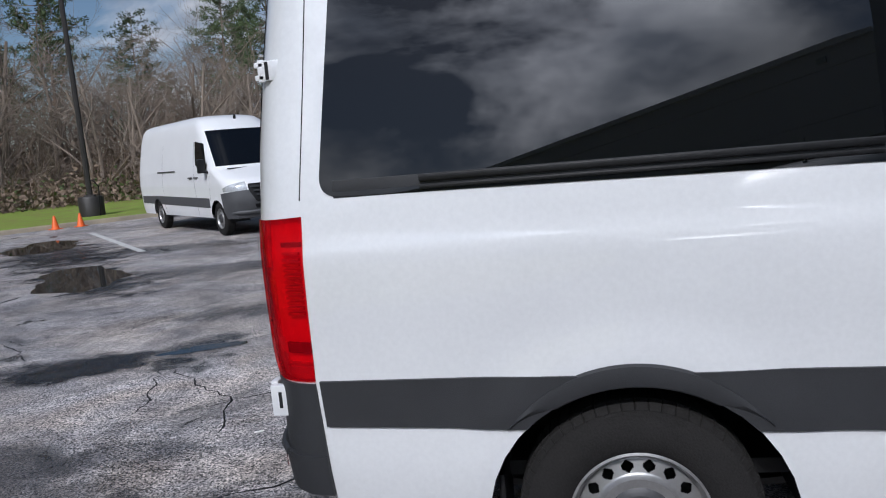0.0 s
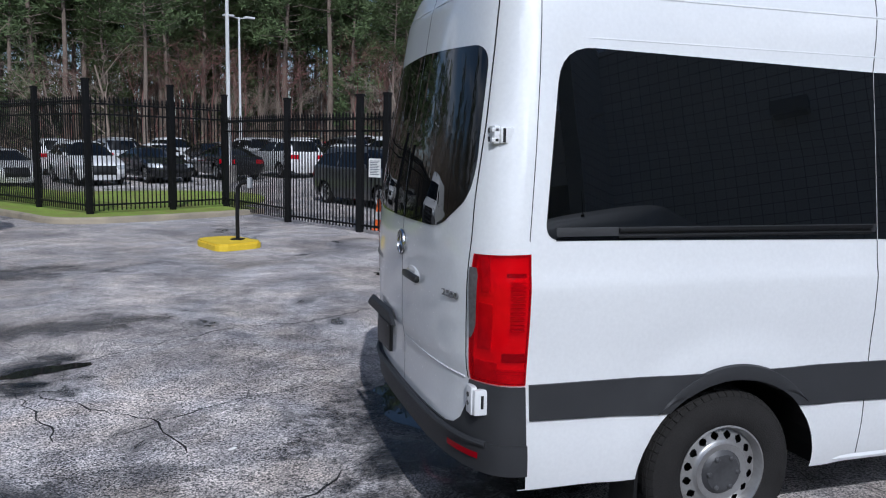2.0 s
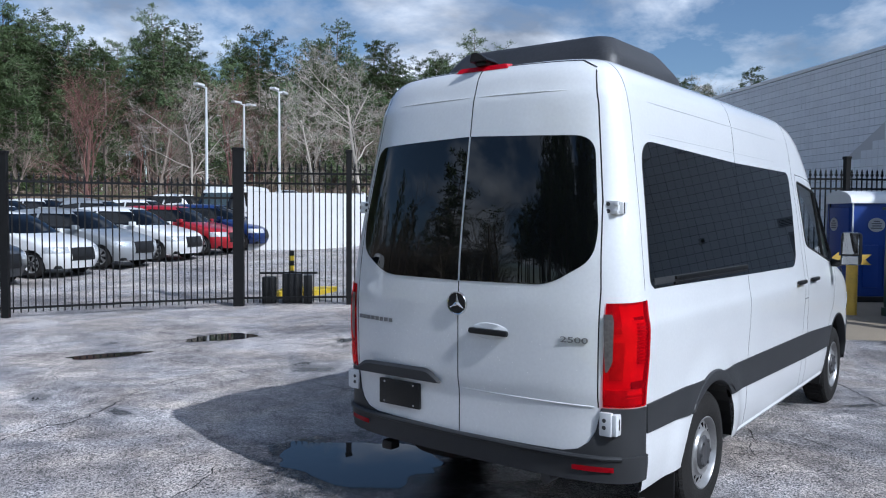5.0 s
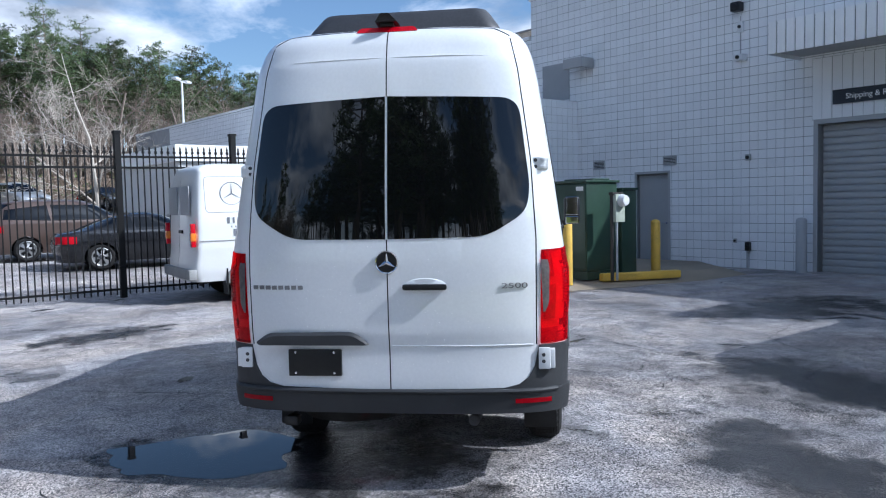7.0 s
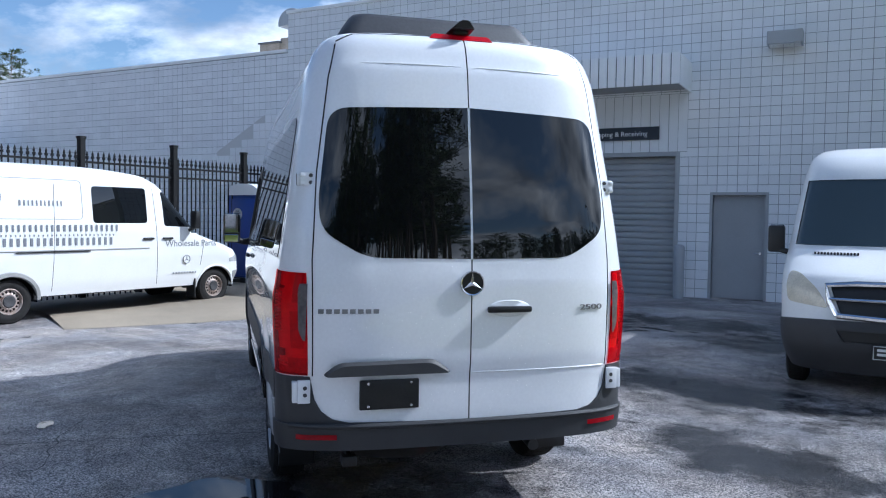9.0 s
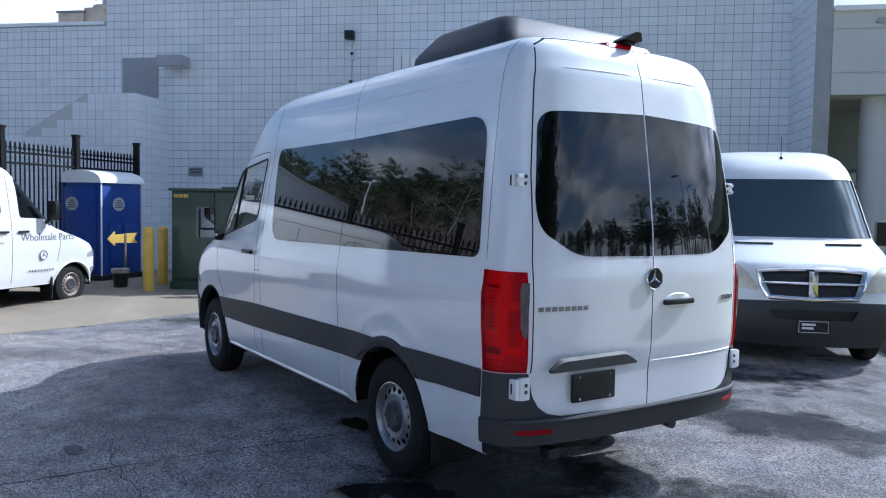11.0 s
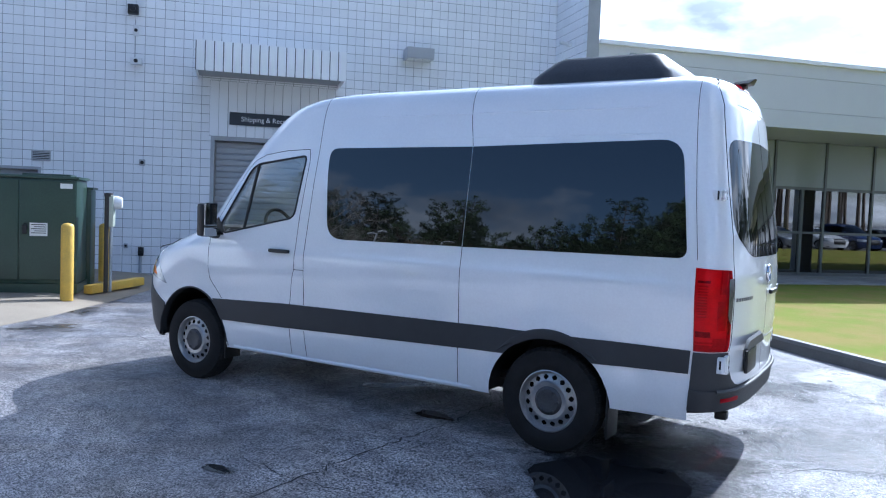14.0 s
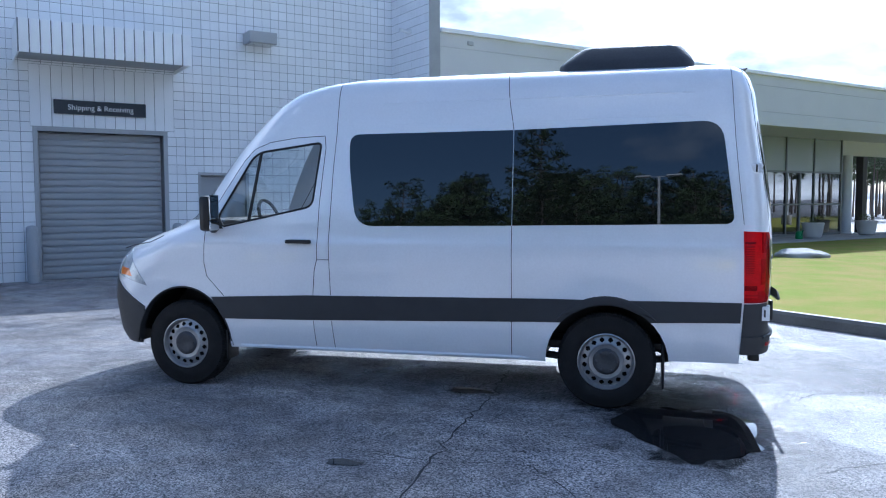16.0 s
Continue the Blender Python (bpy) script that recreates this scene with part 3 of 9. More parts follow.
def wheel(parent, x, side, y_out, r=0.37, rim=0.225, width=0.225, steel=M_STEEL, front=False, style="van"):
    """A tyre and pressed-steel wheel with round vent holes, its outer face at y_out."""
    y1 = y_out
    bm = bmesh.new()
    w = width
    prof = [(rim, -0.008), (rim + 0.012, 0.0), (rim + 0.05, 0.007), (r - 0.055, 0.003), (r - 0.025, -0.012), (r - 0.006, -0.035), (r, -0.055), (r, -w + 0.055), (r - 0.012, -w + 0.025), (r - 0.06, -w), (rim, -w + 0.008)]
    n_seg = 56
    lathe(bm, prof, "y", n_seg, caps=False)
    # tread blocks on the crown and shoulders
    if style == "van":
        crown = [f for f in bm.faces if f.calc_center_median().xz.length > r - 0.02 and abs(f.normal.y) < 0.95]
        res = bmesh.ops.inset_individual(bm, faces=crown, thickness=0.0045, depth=0.0)
        bmesh.ops.translate(bm, verts=list({v for f in crown for v in f.verts}), vec=(0, 0, 0))
        for f in crown:
            nn = f.normal.copy()
            for v in f.verts:
                v.co += nn * 0.006
    for v in bm.verts:
        v.co = Vector((v.co.x + x, side * (y1 + v.co.y), v.co.z + r))
    bmesh.ops.recalc_face_normals(bm, faces=bm.faces[:])
    root = part("wheel", bm, M_RUBBER, parent, "black tyre on a steel wheel", True)
    # rim with a ring of holes
    bm = bmesh.new()
    holes = 16
    k = holes * 14 if style == "van" else 108
    if style == "van":
        rows = [(rim, 0.0), (rim - 0.008, 0.003), (rim - 0.018, -0.012), (rim - 0.026, -0.040)]
        rows += [(rim - 0.030 - 0.046 * q / 12, -0.037 + 0.014 * q / 12) for q in range(13)]
        rows += [(rim - 0.082, -0.018), (rim - 0.090, -0.006), (rim - 0.105, -0.010), (0.062, -0.016)]
    else:
        rows = [(rim, 0.0), (rim - 0.01, 0.004), (rim - 0.03, -0.02), (rim - 0.04, -0.03), (0.08, -0.01), (0.06, 0.0)]
    rings = [[bm.verts.new((q * math.cos(2 * math.pi * i / k), h, q * math.sin(2 * math.pi * i / k))) for i in range(k)] for q, h in rows]
    mid = rim - 0.053
    for j, (a, b) in enumerate(zip(rings, rings[1:])):
        for i in range(k):
            if style == "van":
                rad = (rows[j][0] + rows[j + 1][0]) / 2
                arc = mid * 2 * math.pi / k * ((i % 14) - 6.5)
                if math.hypot(rad - mid, arc) < 0.0178:
                    continue
            elif j == 3 and (i % 18) > 8:
                continue
            bm.faces.new((a[i], a[(i + 1) % k], b[(i + 1) % k], b[i]))
    bmesh.ops.delete(bm, geom=[v for v in bm.verts if not v.link_faces], context="VERTS")
    for v in bm.verts:
        v.co = Vector((v.co.x + x, side * (y1 - 0.004 + v.co.y), v.co.z + r))
    bmesh.ops.recalc_face_normals(bm, faces=bm.faces[:])
    rim_ob = part("rim", bm, steel, root, "silver pressed-steel rim with round vent holes" if style == "van" else "", True)
    # rim barrel with a closed back, its black colour painting the holes' shade
    bm = bmesh.new()
    lathe(bm, [(rim - 0.002, -0.030), (rim - 0.02, -0.16), (0.0, -0.16)], "y", 32, caps=False)
    for v in bm.verts:
        v.co = Vector((v.co.x + x, side * (y1 - 0.004 + v.co.y), v.co.z + r))
    part("brake_drum", bm, M_GAP, root, "", True)
    bm = bmesh.new()
    lathe(bm, [(rim - 0.105, -0.018), (0.095, -0.004), (0.085, 0.008), (0.06, 0.012), (0.045, 0.006), (0.0, 0.006)] if style == "van" else [(0.06, 0), (0.04, 0.008), (0, 0.008)], "y", 28)
    for i in range(6):
        a = i * math.pi / 3
        lathe(bm, [(0.013, 0.0), (0.013, 0.014), (0.006, 0.018), (0, 0.018)], "y", 8, (0.075 * math.cos(a), 0, 0.075 * math.sin(a)))
    for v in bm.verts:
        v.co = Vector((v.co.x + x, side * (y1 - 0.006 + v.co.y), v.co.z + r))
    bmesh.ops.recalc_face_normals(bm, faces=bm.faces[:])
    part("hub_cap", bm, M_HUB, root, "dark grey hub cap with bolts" if style == "van" else "", True)
    return root


def emblem(parent, m, r=0.062, back=M_BLACK, metal=M_CHROME, spokes=True):
    """A round ring badge with three plain bars."""
    bm = bmesh.new()
    ring = [(r - 0.010, 0.0), (r - 0.008, 0.010), (r - 0.003, 0.012), (r, 0.006), (r, 0.0)]
    lathe(bm, ring, "z", 36, caps=False)
    if spokes:
        for a in (90, 210, 330):
            ca, sa = math.cos(radians(a)), math.sin(radians(a))
            v = [bm.verts.new(p) for p in ((ca * (r - 0.008), sa * (r - 0.008), 0.010), (-sa * 0.012, ca * 0.012, 0.006), (sa * 0.012, -ca * 0.012, 0.006), (0, 0, 0.013))]
            bm.faces.new((v[0], v[1], v[3])); bm.faces.new((v[0], v[3], v[2]))
    bmesh.ops.recalc_face_normals(bm, faces=bm.faces[:])
    ob = part("badge_ring", bm, metal, parent, "round chrome badge", True)
    ob.matrix_local = m
    bm = bmesh.new()
    lathe(bm, [(r - 0.004, -0.004), (r - 0.004, 0.003), (0, 0.003)], "z", 36)
    bk = part("badge_disc", bm, back, ob)
    return ob


def bars(parent, m, widths, height, material, gap=0.012, depth=0.004, name="lettering"):
    """A row of plain upright bars that stands in for writing."""
    bm = bmesh.new()
    x = -(sum(widths) + gap * (len(widths) - 1)) / 2
    for w in widths:
        box(bm, x, x + w, -height / 2, height / 2, -0.001, depth)
        x += w + gap
    ob = part(name, bm, material, parent)
    ob.matrix_local = m
    return ob


def mirror_arm(parent, x, side, y, z, white=M_BLACK):
    """An outside mirror: arm, housing and glass."""
    bm = bmesh.new()
    tube(bm, [(x + 0.08, side * (y - 0.06), z - 0.0), (x + 0.03, side * (y + 0.06), z - 0.01), (x, side * (y + 0.17), z + 0.02)], [0.045, 0.032, 0.032], 10)
    arm = part("mirror_arm", bm, M_BLACK, parent, "", True)
    bm = bmesh.new()
    box(bm, x - 0.05, x + 0.045, side * (y + 0.09), side * (y + 0.265), z - 0.02, z + 0.28, 0.035)
    part("mirror_housing", bm, white, arm, "black mirror housing", True)
    bm = bmesh.new()
    box(bm, x - 0.056, x - 0.046, side * (y + 0.107), side * (y + 0.25), z + 0.08, z + 0.285, 0.008)
    box(bm, x - 0.056, x - 0.046, side * (y + 0.107), side * (y + 0.25), z - 0.015, z + 0.068, 0.008)
    part("mirror_glass", bm, M_MIRROR, arm)


def cab_interior(parent, x0, z0):
    """Dashboard, steering wheel and two front seats."""
    bm = bmesh.new()
    box(bm, x0 + 0.62, x0 + 1.05, -0.82, 0.82, z0 + 0.42, z0 + 0.68, 0.07)
    box(bm, x0 + 0.66, x0 + 0.86, -0.18, 0.22, z0 + 0.0, z0 + 0.70, 0.05)
    part("dashboard", bm, M_DARKCAB, parent, "black dashboard", True)
    bm = bmesh.new()
    ring = [(x0 + 0.52 + 0.07 * math.sin(a), 0.45 + 0.19 * math.cos(a), z0 + 0.66 + 0.18 * math.sin(a)) for a in (2 * math.pi * i / 20 for i in range(21))]
    tube(bm, ring, 0.016, 8, False)
    box(bm, x0 + 0.50, x0 + 0.57, 0.37, 0.53, z0 + 0.60, z0 + 0.70, 0.02)
    tube(bm, [(x0 + 0.54, 0.45, z0 + 0.65), (x0 + 0.75, 0.45, z0 + 0.55)], 0.04, 8)
    part("steering_wheel", bm, M_DARKCAB, parent, "black steering wheel", True)
    for y in (0.45, -0.45):
        bm = bmesh.new()
        box(bm, x0 - 0.20, x0 + 0.30, y - 0.25, y + 0.25, z0 + 0.05, z0 + 0.24, 0.06)
        box(bm, x0 - 0.30, x0 - 0.14, y - 0.24, y + 0.24, z0 + 0.18, z0 + 0.82, 0.06)
        box(bm, x0 - 0.30, x0 - 0.18, y - 0.13, y + 0.13, z0 + 0.85, z0 + 1.05, 0.05)
        part("front_seat", bm, M_SEAT, parent, "dark fabric front seat with headrest", True)


def wheel_wells(parent, xs, r, y_in, y_out, rz=None, zc=0.30):
    rz = rz or r
    for x in xs:
        for s in (1, -1):
            bm = bmesh.new()
            n = 18
            a_pts = [(x + r * math.cos(math.pi * i / n), zc + rz * math.sin(math.pi * i / n)) for i in range(n + 1)]
            outer = [bm.verts.new((px, s * y_out, pz)) for px, pz in a_pts]
            inner = [bm.verts.new((px, s * y_in, pz)) for px, pz in a_pts]
            for i in range(n):
                bm.faces.new((outer[i], outer[i + 1], inner[i + 1], inner[i]))
            bm.faces.new(inner)
            part("wheel_arch_liner", bm, M_BLACK, parent)


def arch_planes(x, r, side, zc=0.37, n=26, y_min=0.6, ax=None):
    poly = [(x + (ax or r + 0.025) * math.cos(2 * math.pi * i / n), zc + r * math.sin(2 * math.pi * i / n)) for i in range(n)]
    return side_planes(poly, side, y_min)


def arch_flare(parent, x, side, half, z_mid, r0=0.405, r1=0.475, zc=0.37, a0=8, a1=172, proud=0.022, material=M_TRIM, narrow=-20, squash=1.0):
    """A moulded plastic lip round a wheel opening."""
    bm = bmesh.new()
    n = 44
    rows = []
    for i in range(n + 1):
        a = radians(a0 + (a1 - a0) * i / n)
        ca, sa = math.cos(a), math.sin(a)
        ring = []
        g = math.degrees(a)
        ro = r0 + 0.016 + (r1 - r0 - 0.016) * max(0.0, min(1.0, (min(g, 180 - g) - narrow) / 6))
        pr = proud if ro > r0 + 0.03 else 0.006
        for rr, dy in ((ro + 0.004, -0.01), (ro, 0.006), (ro - 0.012, pr), (r0 + 0.008, pr + 0.004), (r0, pr - 0.006), (r0 - 0.004, -0.06)):
            z = zc + rr * sa
            ring.append(bm.verts.new((x + (rr + 0.025) * ca * squash, side * (half(max(0.31, z)) + dy), z)))
        rows.append(ring)
    for a, b in zip(rows, rows[1:]):
        for k in range(len(a) - 1):
            bm.faces.new((a[k], a[k + 1], b[k + 1], b[k]))
    bmesh.ops.recalc_face_normals(bm, faces=bm.faces[:])
    return part("wheel_arch_trim", bm, material, parent, "", True)


def rear_arch_trim(parent, side, half):
    """The broad plastic brow over a rear wheel: deep at the crown, dying out at the moulding's lower edge."""
    bm = bmesh.new()
    rows = []
    for i in range(49):
        a = radians(39 + 102 * i / 48)
        ca, sa = math.cos(a), math.sin(a)
        k = min(1.0, min(i, 48 - i) / 9)
        ro = 0.520
        ri = 0.512 - 0.066 * k * max(0.0, sa) ** 0.8
        ring = []
        for rr, dy in ((ro + 0.003, -0.012), (ro, 0.016), (ro - 0.006, 0.030), (ri + (ro - ri) * 0.5, 0.034), (ri + 0.006, 0.028), (ri, 0.018), (ri - 0.003, -0.05)):
            z = 0.375 + rr * sa
            ring.append(bm.verts.new((rr * ca * 0.965, side * (half(max(0.31, z)) + dy), z)))
        rows.append(ring)
    for a, b in zip(rows, rows[1:]):
        for k in range(len(a) - 1):
            bm.faces.new((a[k], a[k + 1], b[k + 1], b[k]))
    bmesh.ops.recalc_face_normals(bm, faces=bm.faces[:])
    return part("wheel_arch_trim", bm, M_TRIM, parent, "dark grey brow over the rear wheel", True)


def copy_faces(faces, offset):
    """A copy of faces as a new bmesh, moved along their normals."""
    vn = {}
    for f in faces:
        for v in f.verts:
            vn[v] = vn.get(v, Vector()) + f.normal * f.calc_area()
    out = bmesh.new()
    made = {v: out.verts.new(v.co + n.normalized() * offset) for v, n in vn.items()}
    for f in faces:
        out.faces.new([made[v] for v in f.verts])
    out.normal_update()
    return out


def ease_some(poly, n=6):
    """An outline of (a, b, radius) corners with each corner rounded by its own radius."""
    out = []
    k = len(poly)
    for i in range(k):
        p, a, b = Vector(poly[i][:2]), Vector(poly[i - 1][:2]), Vector(poly[(i + 1) % k][:2])
        if not poly[i][2]:
            out.append(tuple(p))
            continue
        ra = min(poly[i][2], (a - p).length * 0.49, (b - p).length * 0.49)
        s, e = p + (a - p).normalized() * ra, p + (b - p).normalized() * ra
        out += [tuple((1 - t) ** 2 * s + 2 * t * (1 - t) * p + t * t * e) for t in (j / n for j in range(n + 1))]
    return out


def passenger_van():
    """The white high-roof passenger van; x ahead, y to its left, the origin on the ground under the rear axle."""
    root = thing("passenger_van", "white high-roof passenger van with dark tinted windows, parked on wet asphalt", "van")
    half = smooth_curve([(0.30, 0.93), (0.40, 0.965), (0.55, 0.985), (0.86, 0.992), (0.95, 0.994), (1.10, 1.004), (1.22, 1.006), (1.28, 1.004), (1.305, 0.996), (1.34, 0.991), (1.45, 0.977), (1.85, 0.922), (2.20, 0.870), (2.34, 0.850), (2.46, 0.825), (2.55, 0.795), (2.62, 0.75), (2.665, 0.68), (2.695, 0.55), (2.712, 0.32), (2.72, 0.12)], 0.005, 6)
    rear = smooth_curve([(0.30, -1.22), (0.62, -1.245), (0.84, -1.245), (0.92, -1.262), (1.34, -1.266), (1.60, -1.25), (1.86, -1.218), (2.22, -1.165), (2.46, -1.13), (2.50, -1.115), (2.58, -1.090), (2.64, -1.055), (2.68, -0.975), (2.70, -0.80), (2.713, -0.55), (2.72, -0.3)], 0.005, 6)
    front = smooth_curve([(0.30, 4.52), (0.45, 4.60), (0.75, 4.655), (1.00, 4.63), (1.12, 4.58), (1.20, 4.50), (1.27, 4.36), (1.34, 4.18), (1.42, 3.95), (1.50, 3.82), (1.75, 3.63), (2.05, 3.39), (2.30, 3.16), (2.46, 2.99), (2.56, 2.84), (2.63, 2.64), (2.68, 2.3), (2.705, 1.7), (2.72, 0.7)], 0.005, 5)
    levels = np.unique(np.round(np.r_[np.arange(0.36, 1.1, 0.05), np.arange(1.1, 1.56, 0.022), np.arange(1.56, 2.44, 0.055), np.arange(2.44, 2.64, 0.02), np.arange(2.64, 2.72, 0.008), [2.72]], 4))
    rl = smooth_curve([(0.3, 0.30), (1.45, 0.32), (2.3, 0.30), (2.66, 0.26)], 0.01)
    fl = smooth_curve([(0.3, 0.62), (1.0, 0.66), (1.25, 0.75), (1.45, 0.66), (2.0, 0.56), (2.66, 0.5)], 0.01)
    bm = shell(levels, half, rear, front, rl, fl, n_side=90)
    # the flanks swell a little round the rear wheels
    for v in bm.verts:
        if abs(v.co.y) > 0.7:
            d = math.hypot(v.co.x, v.co.z - 0.375)
            k = max(0.0, min(1.0, (0.68 - d) / 0.14))
            v.co.y += math.copysign(0.016 * k * k * (3 - 2 * k), v.co.y)

    # wheel openings
    for x, ax, az in ((0.0, 0.468, 0.456), (3.665, 0.448, 0.505)):
        for s in (1, -1):
            fs = carve(bm, arch_planes(x, az, s, 0.375, 36, ax=ax))
            bmesh.ops.delete(bm, geom=fs, context="FACES")

    # rear doors: dark glass first
    for s, nm in ((1, "left"), (-1, "right")):
        poly = ease_some([(s * 0.007, 1.462, 0), (s * 0.56, 1.468, 0.09), (s * 0.775, 1.60, 0.09), (s * 0.795, 1.74, 0.07), (s * 0.735, 2.235, 0.10), (s * 0.007, 2.262, 0)])
        fs = carve(bm, end_planes(poly, -1.0, -1))
        pane = part("rear_window", lift(bm, fs, 0.003, 0.012), M_TINT, root, "black tinted rear window", True)
        bm.faces.ensure_lookup_table()
    # side windows
    glass_sides = {}
    for s in (1, -1):
        for (x0, x1, nm) in ((0.742, 2.10, "f"), (-0.875, 0.735, "r")):
            if nm == "r":
                poly = ease_some([(0.735, 1.432, 0), (0.735, 2.190, 0), (-0.835, 2.228, 0.15), (-0.926, 1.452, 0.07)])
            else:
                poly = ease_some([(0.741, 1.432, 0), (0.741, 2.190, 0), (2.120, 2.186, 0.09), (2.118, 1.95, 0.25), (2.045, 1.422, 0.16)])
            fs = carve(bm, side_planes(poly, s))
            part("side_window", lift(bm, fs, 0.004, 0.012), M_TINT, root, "dark tinted side window", True)
        # cab door glass with its quarter light
        door_glass = ease_some([(2.375, 2.125, 0.05), (2.98, 2.045, 0.10), (3.31, 1.50, 0.03), (3.26, 1.415, 0.02), (2.44, 1.585, 0.07)])
        fs = carve(bm, side_planes(door_glass, s))
        glass_sides[s] = lift(bm, fs, -0.004, 0.0)
        part("door_window", glass_sides[s], M_CLEAR, root, "", True).visible_shadow = False
        b2 = bmesh.new()
        pts = door_glass + [door_glass[0]]
        tube(b2, [(x, s * (half(z) - 0.002), z) for x, z in pts], 0.010, 6)
        tube(b2, [(2.93, s * (half(2.04) - 0.004), 2.04), (3.02, s * (half(1.47) - 0.004), 1.47)], 0.014, 6)
        part("window_seal", b2, M_BLACK, root, "", True)
    # windscreen
    ws = [((3.3, 0, 1.47), (0, 0, -1)), ((3, 0, 2.36), (0, 0, 1)), ((2.2, 0, 0), (-1, 0, 0)), ((3.50, 0.875, 1.5), (-0.30, 0.92, 0.12)), ((3.50, -0.875, 1.5), (-0.30, -0.92, 0.12))]
    fs = carve(bm, ws)
    w_ob = part("windscreen", lift(bm, fs, -0.003, 0.0), M_CLEAR, root, "clear windscreen", True)
    w_ob.visible_shadow = False

    # tail lamps wrap the rear corners
    for s in (1, -1):
        pl = [((0, 0, 0.866), (0, 0, -1)), ((0, 0, 1.447), (-0.05, 0, 1)), ((-0.995, 0, 1.0), (1, 0, -0.02)), ((0, s * 0.845, 1), (0, -s, 0.02)), ((0, s * 0.5, 0), (0, -s, 0))]
        fs = carve(bm, pl)
        inner = copy_faces(fs, -0.022)
        tail = part("tail_lamp", lift(bm, fs, 0.006, 0.03), M_LAMPLENS, root, "red wrap-round tail lamp", True)
        inside = ((0, s * 0.5, 0), (0, -s, 0))

        def chunk(x0, x1, z0, z1, slope=0.0):
            return [((x1, 0, 0), (1, 0, 0)), ((x0, 0, 0), (-1, 0, 0)), ((0, 0, z0), (slope, 0, -1)), ((0, 0, z1), (-slope, 0, 1)), inside]
        for k in range(12):
            z = 1.085 + 0.0175 * k
            fs = carve(inner, chunk(-1.062, -1.008, z, z + 0.0085), 0.003)
            if fs:
                part("lens_rib", lift(inner, fs, 0.016, 0.014), M_LAMPDIM, tail, "", False)
        for x0, x1, z0, z1, mm, dd in ((-1.075, -1.0, 1.302, 1.318, M_LAMPDARK, 0.004), (-1.085, -1.0, 0.957, 0.992, M_LAMPDARK, 0.012), (-1.100, -0.99, 0.915, 0.926, M_LAMPDIM, 0.010), (-1.150, -1.128, 1.235, 1.40, M_LAMPDIM, 0.012), (-1.155, -1.120, 1.00, 1.19, M_LAMPDIM, 0.008), (-1.16, -1.10, 0.872, 0.950, M_LAMPDIM, 0.006), (-1.30, -1.165, 0.88, 1.02, M_LAMPDIM, 0.006), (-1.10, -0.99, 0.868, 0.905, M_LAMPDIM, 0.004)):
            fs = carve(inner, chunk(x0, x1, z0, z1), 0.003)
            if fs:
                part("lamp_insert", lift(inner, fs, dd, 0.01), mm, tail)
        part("reflector_bowl", inner, M_LAMPINNER, tail, "", True)
        # slanted clear strip on the door side
        b2 = bmesh.new()
        rows = []
        for i in range(11):
            z = 1.045 + 0.29 * i / 10
            y0, y1 = float(np.interp(z, [1.045, 1.335], [0.852, 0.842])), float(np.interp(z, [1.045, 1.09, 1.30, 1.335], [0.862, 0.886, 0.890, 0.880]))
            row = []
            for y in np.linspace(y0, y1, 5):
                w = half(z)
                xx = rear(z) + rl(z) * (1 - max(0.0, 1 - (y / w) ** 3.2) ** (1 / 3.2))
                row.append(b2.verts.new((xx - 0.010, s * (y + 0.007), z)))
            rows.append(row)
        for p, q in zip(rows, rows[1:]):
            for k in range(4):
                b2.faces.new((p[k], p[k + 1], q[k + 1], q[k]))
        bmesh.ops.solidify(b2, geom=b2.faces[:], thickness=0.008)
        bmesh.ops.recalc_face_normals(b2, faces=b2.faces[:])
        part("reversing_lens", b2, M_REVLENS, tail, "clear reversing lens", True)

    # rear bumper: the dark corners and the step
    door = end_planes([(q * y, z) for q, run in ((1, ((0.0, 0.613), (0.64, 0.622), (0.72, 0.640), (0.775, 0.680), (0.808, 0.74), (0.820, 0.80))), (-1, ((0.820, 0.80), (0.808, 0.74), (0.775, 0.680), (0.72, 0.640), (0.64, 0.622)))) for y, z in run], -1.0, -1)
    door = [p for p in door if abs(Vector(p[1]).normalized().z) < 0.9999 or p[0][2] < 0.7]
    carve(bm, door)
    corner = [((0, 0, 0.858), (0, 0, 1)), ((-0.982, 0, 0.6), (1, 0, 0.06)), ((0, 0, 0.480), (0, 0, -1))]
    carve(bm, corner + [((0, 0, 0.612), (0, 0, -1))])
    dark = carve(bm, corner)
    planes_d = [(Vector(p), Vector(q).normalized()) for p, q in door]
    dark = [f for f in dark if not all((f.calc_center_median() - p).dot(q) < 1e-5 for p, q in planes_d)]
    upper = [f for f in dark if f.calc_center_median().z > 0.612]
    lower = [f for f in dark if f.calc_center_median().z <= 0.612]
    sides = [[f for f in upper if f.calc_center_median().y * q > 0] for q in (1, -1)]
    for some in sides:
        part("bumper_corner", lift(bm, some, 0.008, 0.02), M_TRIM, root, "dark grey bumper corner", True)
    bumper = part("rear_bumper", lift(bm, lower, 0.020, 0.06), M_TRIM, root, "dark grey plastic rear bumper", True)
    bmesh.ops.delete(bm, geom=[f for f in bm.faces if f.calc_center_median().x < -0.975 and f.calc_center_median().z < 0.480 or f.calc_center_median().x < -0.985 and f.calc_center_median().z < 0.612], context="FACES")

    def rear_x(y, z, d=0.0):
        w = half(z)
        return rear(z) + 0.30 * (1 - max(0.0, 1 - (abs(y) / w) ** 3.2) ** (1 / 3.2)) - d
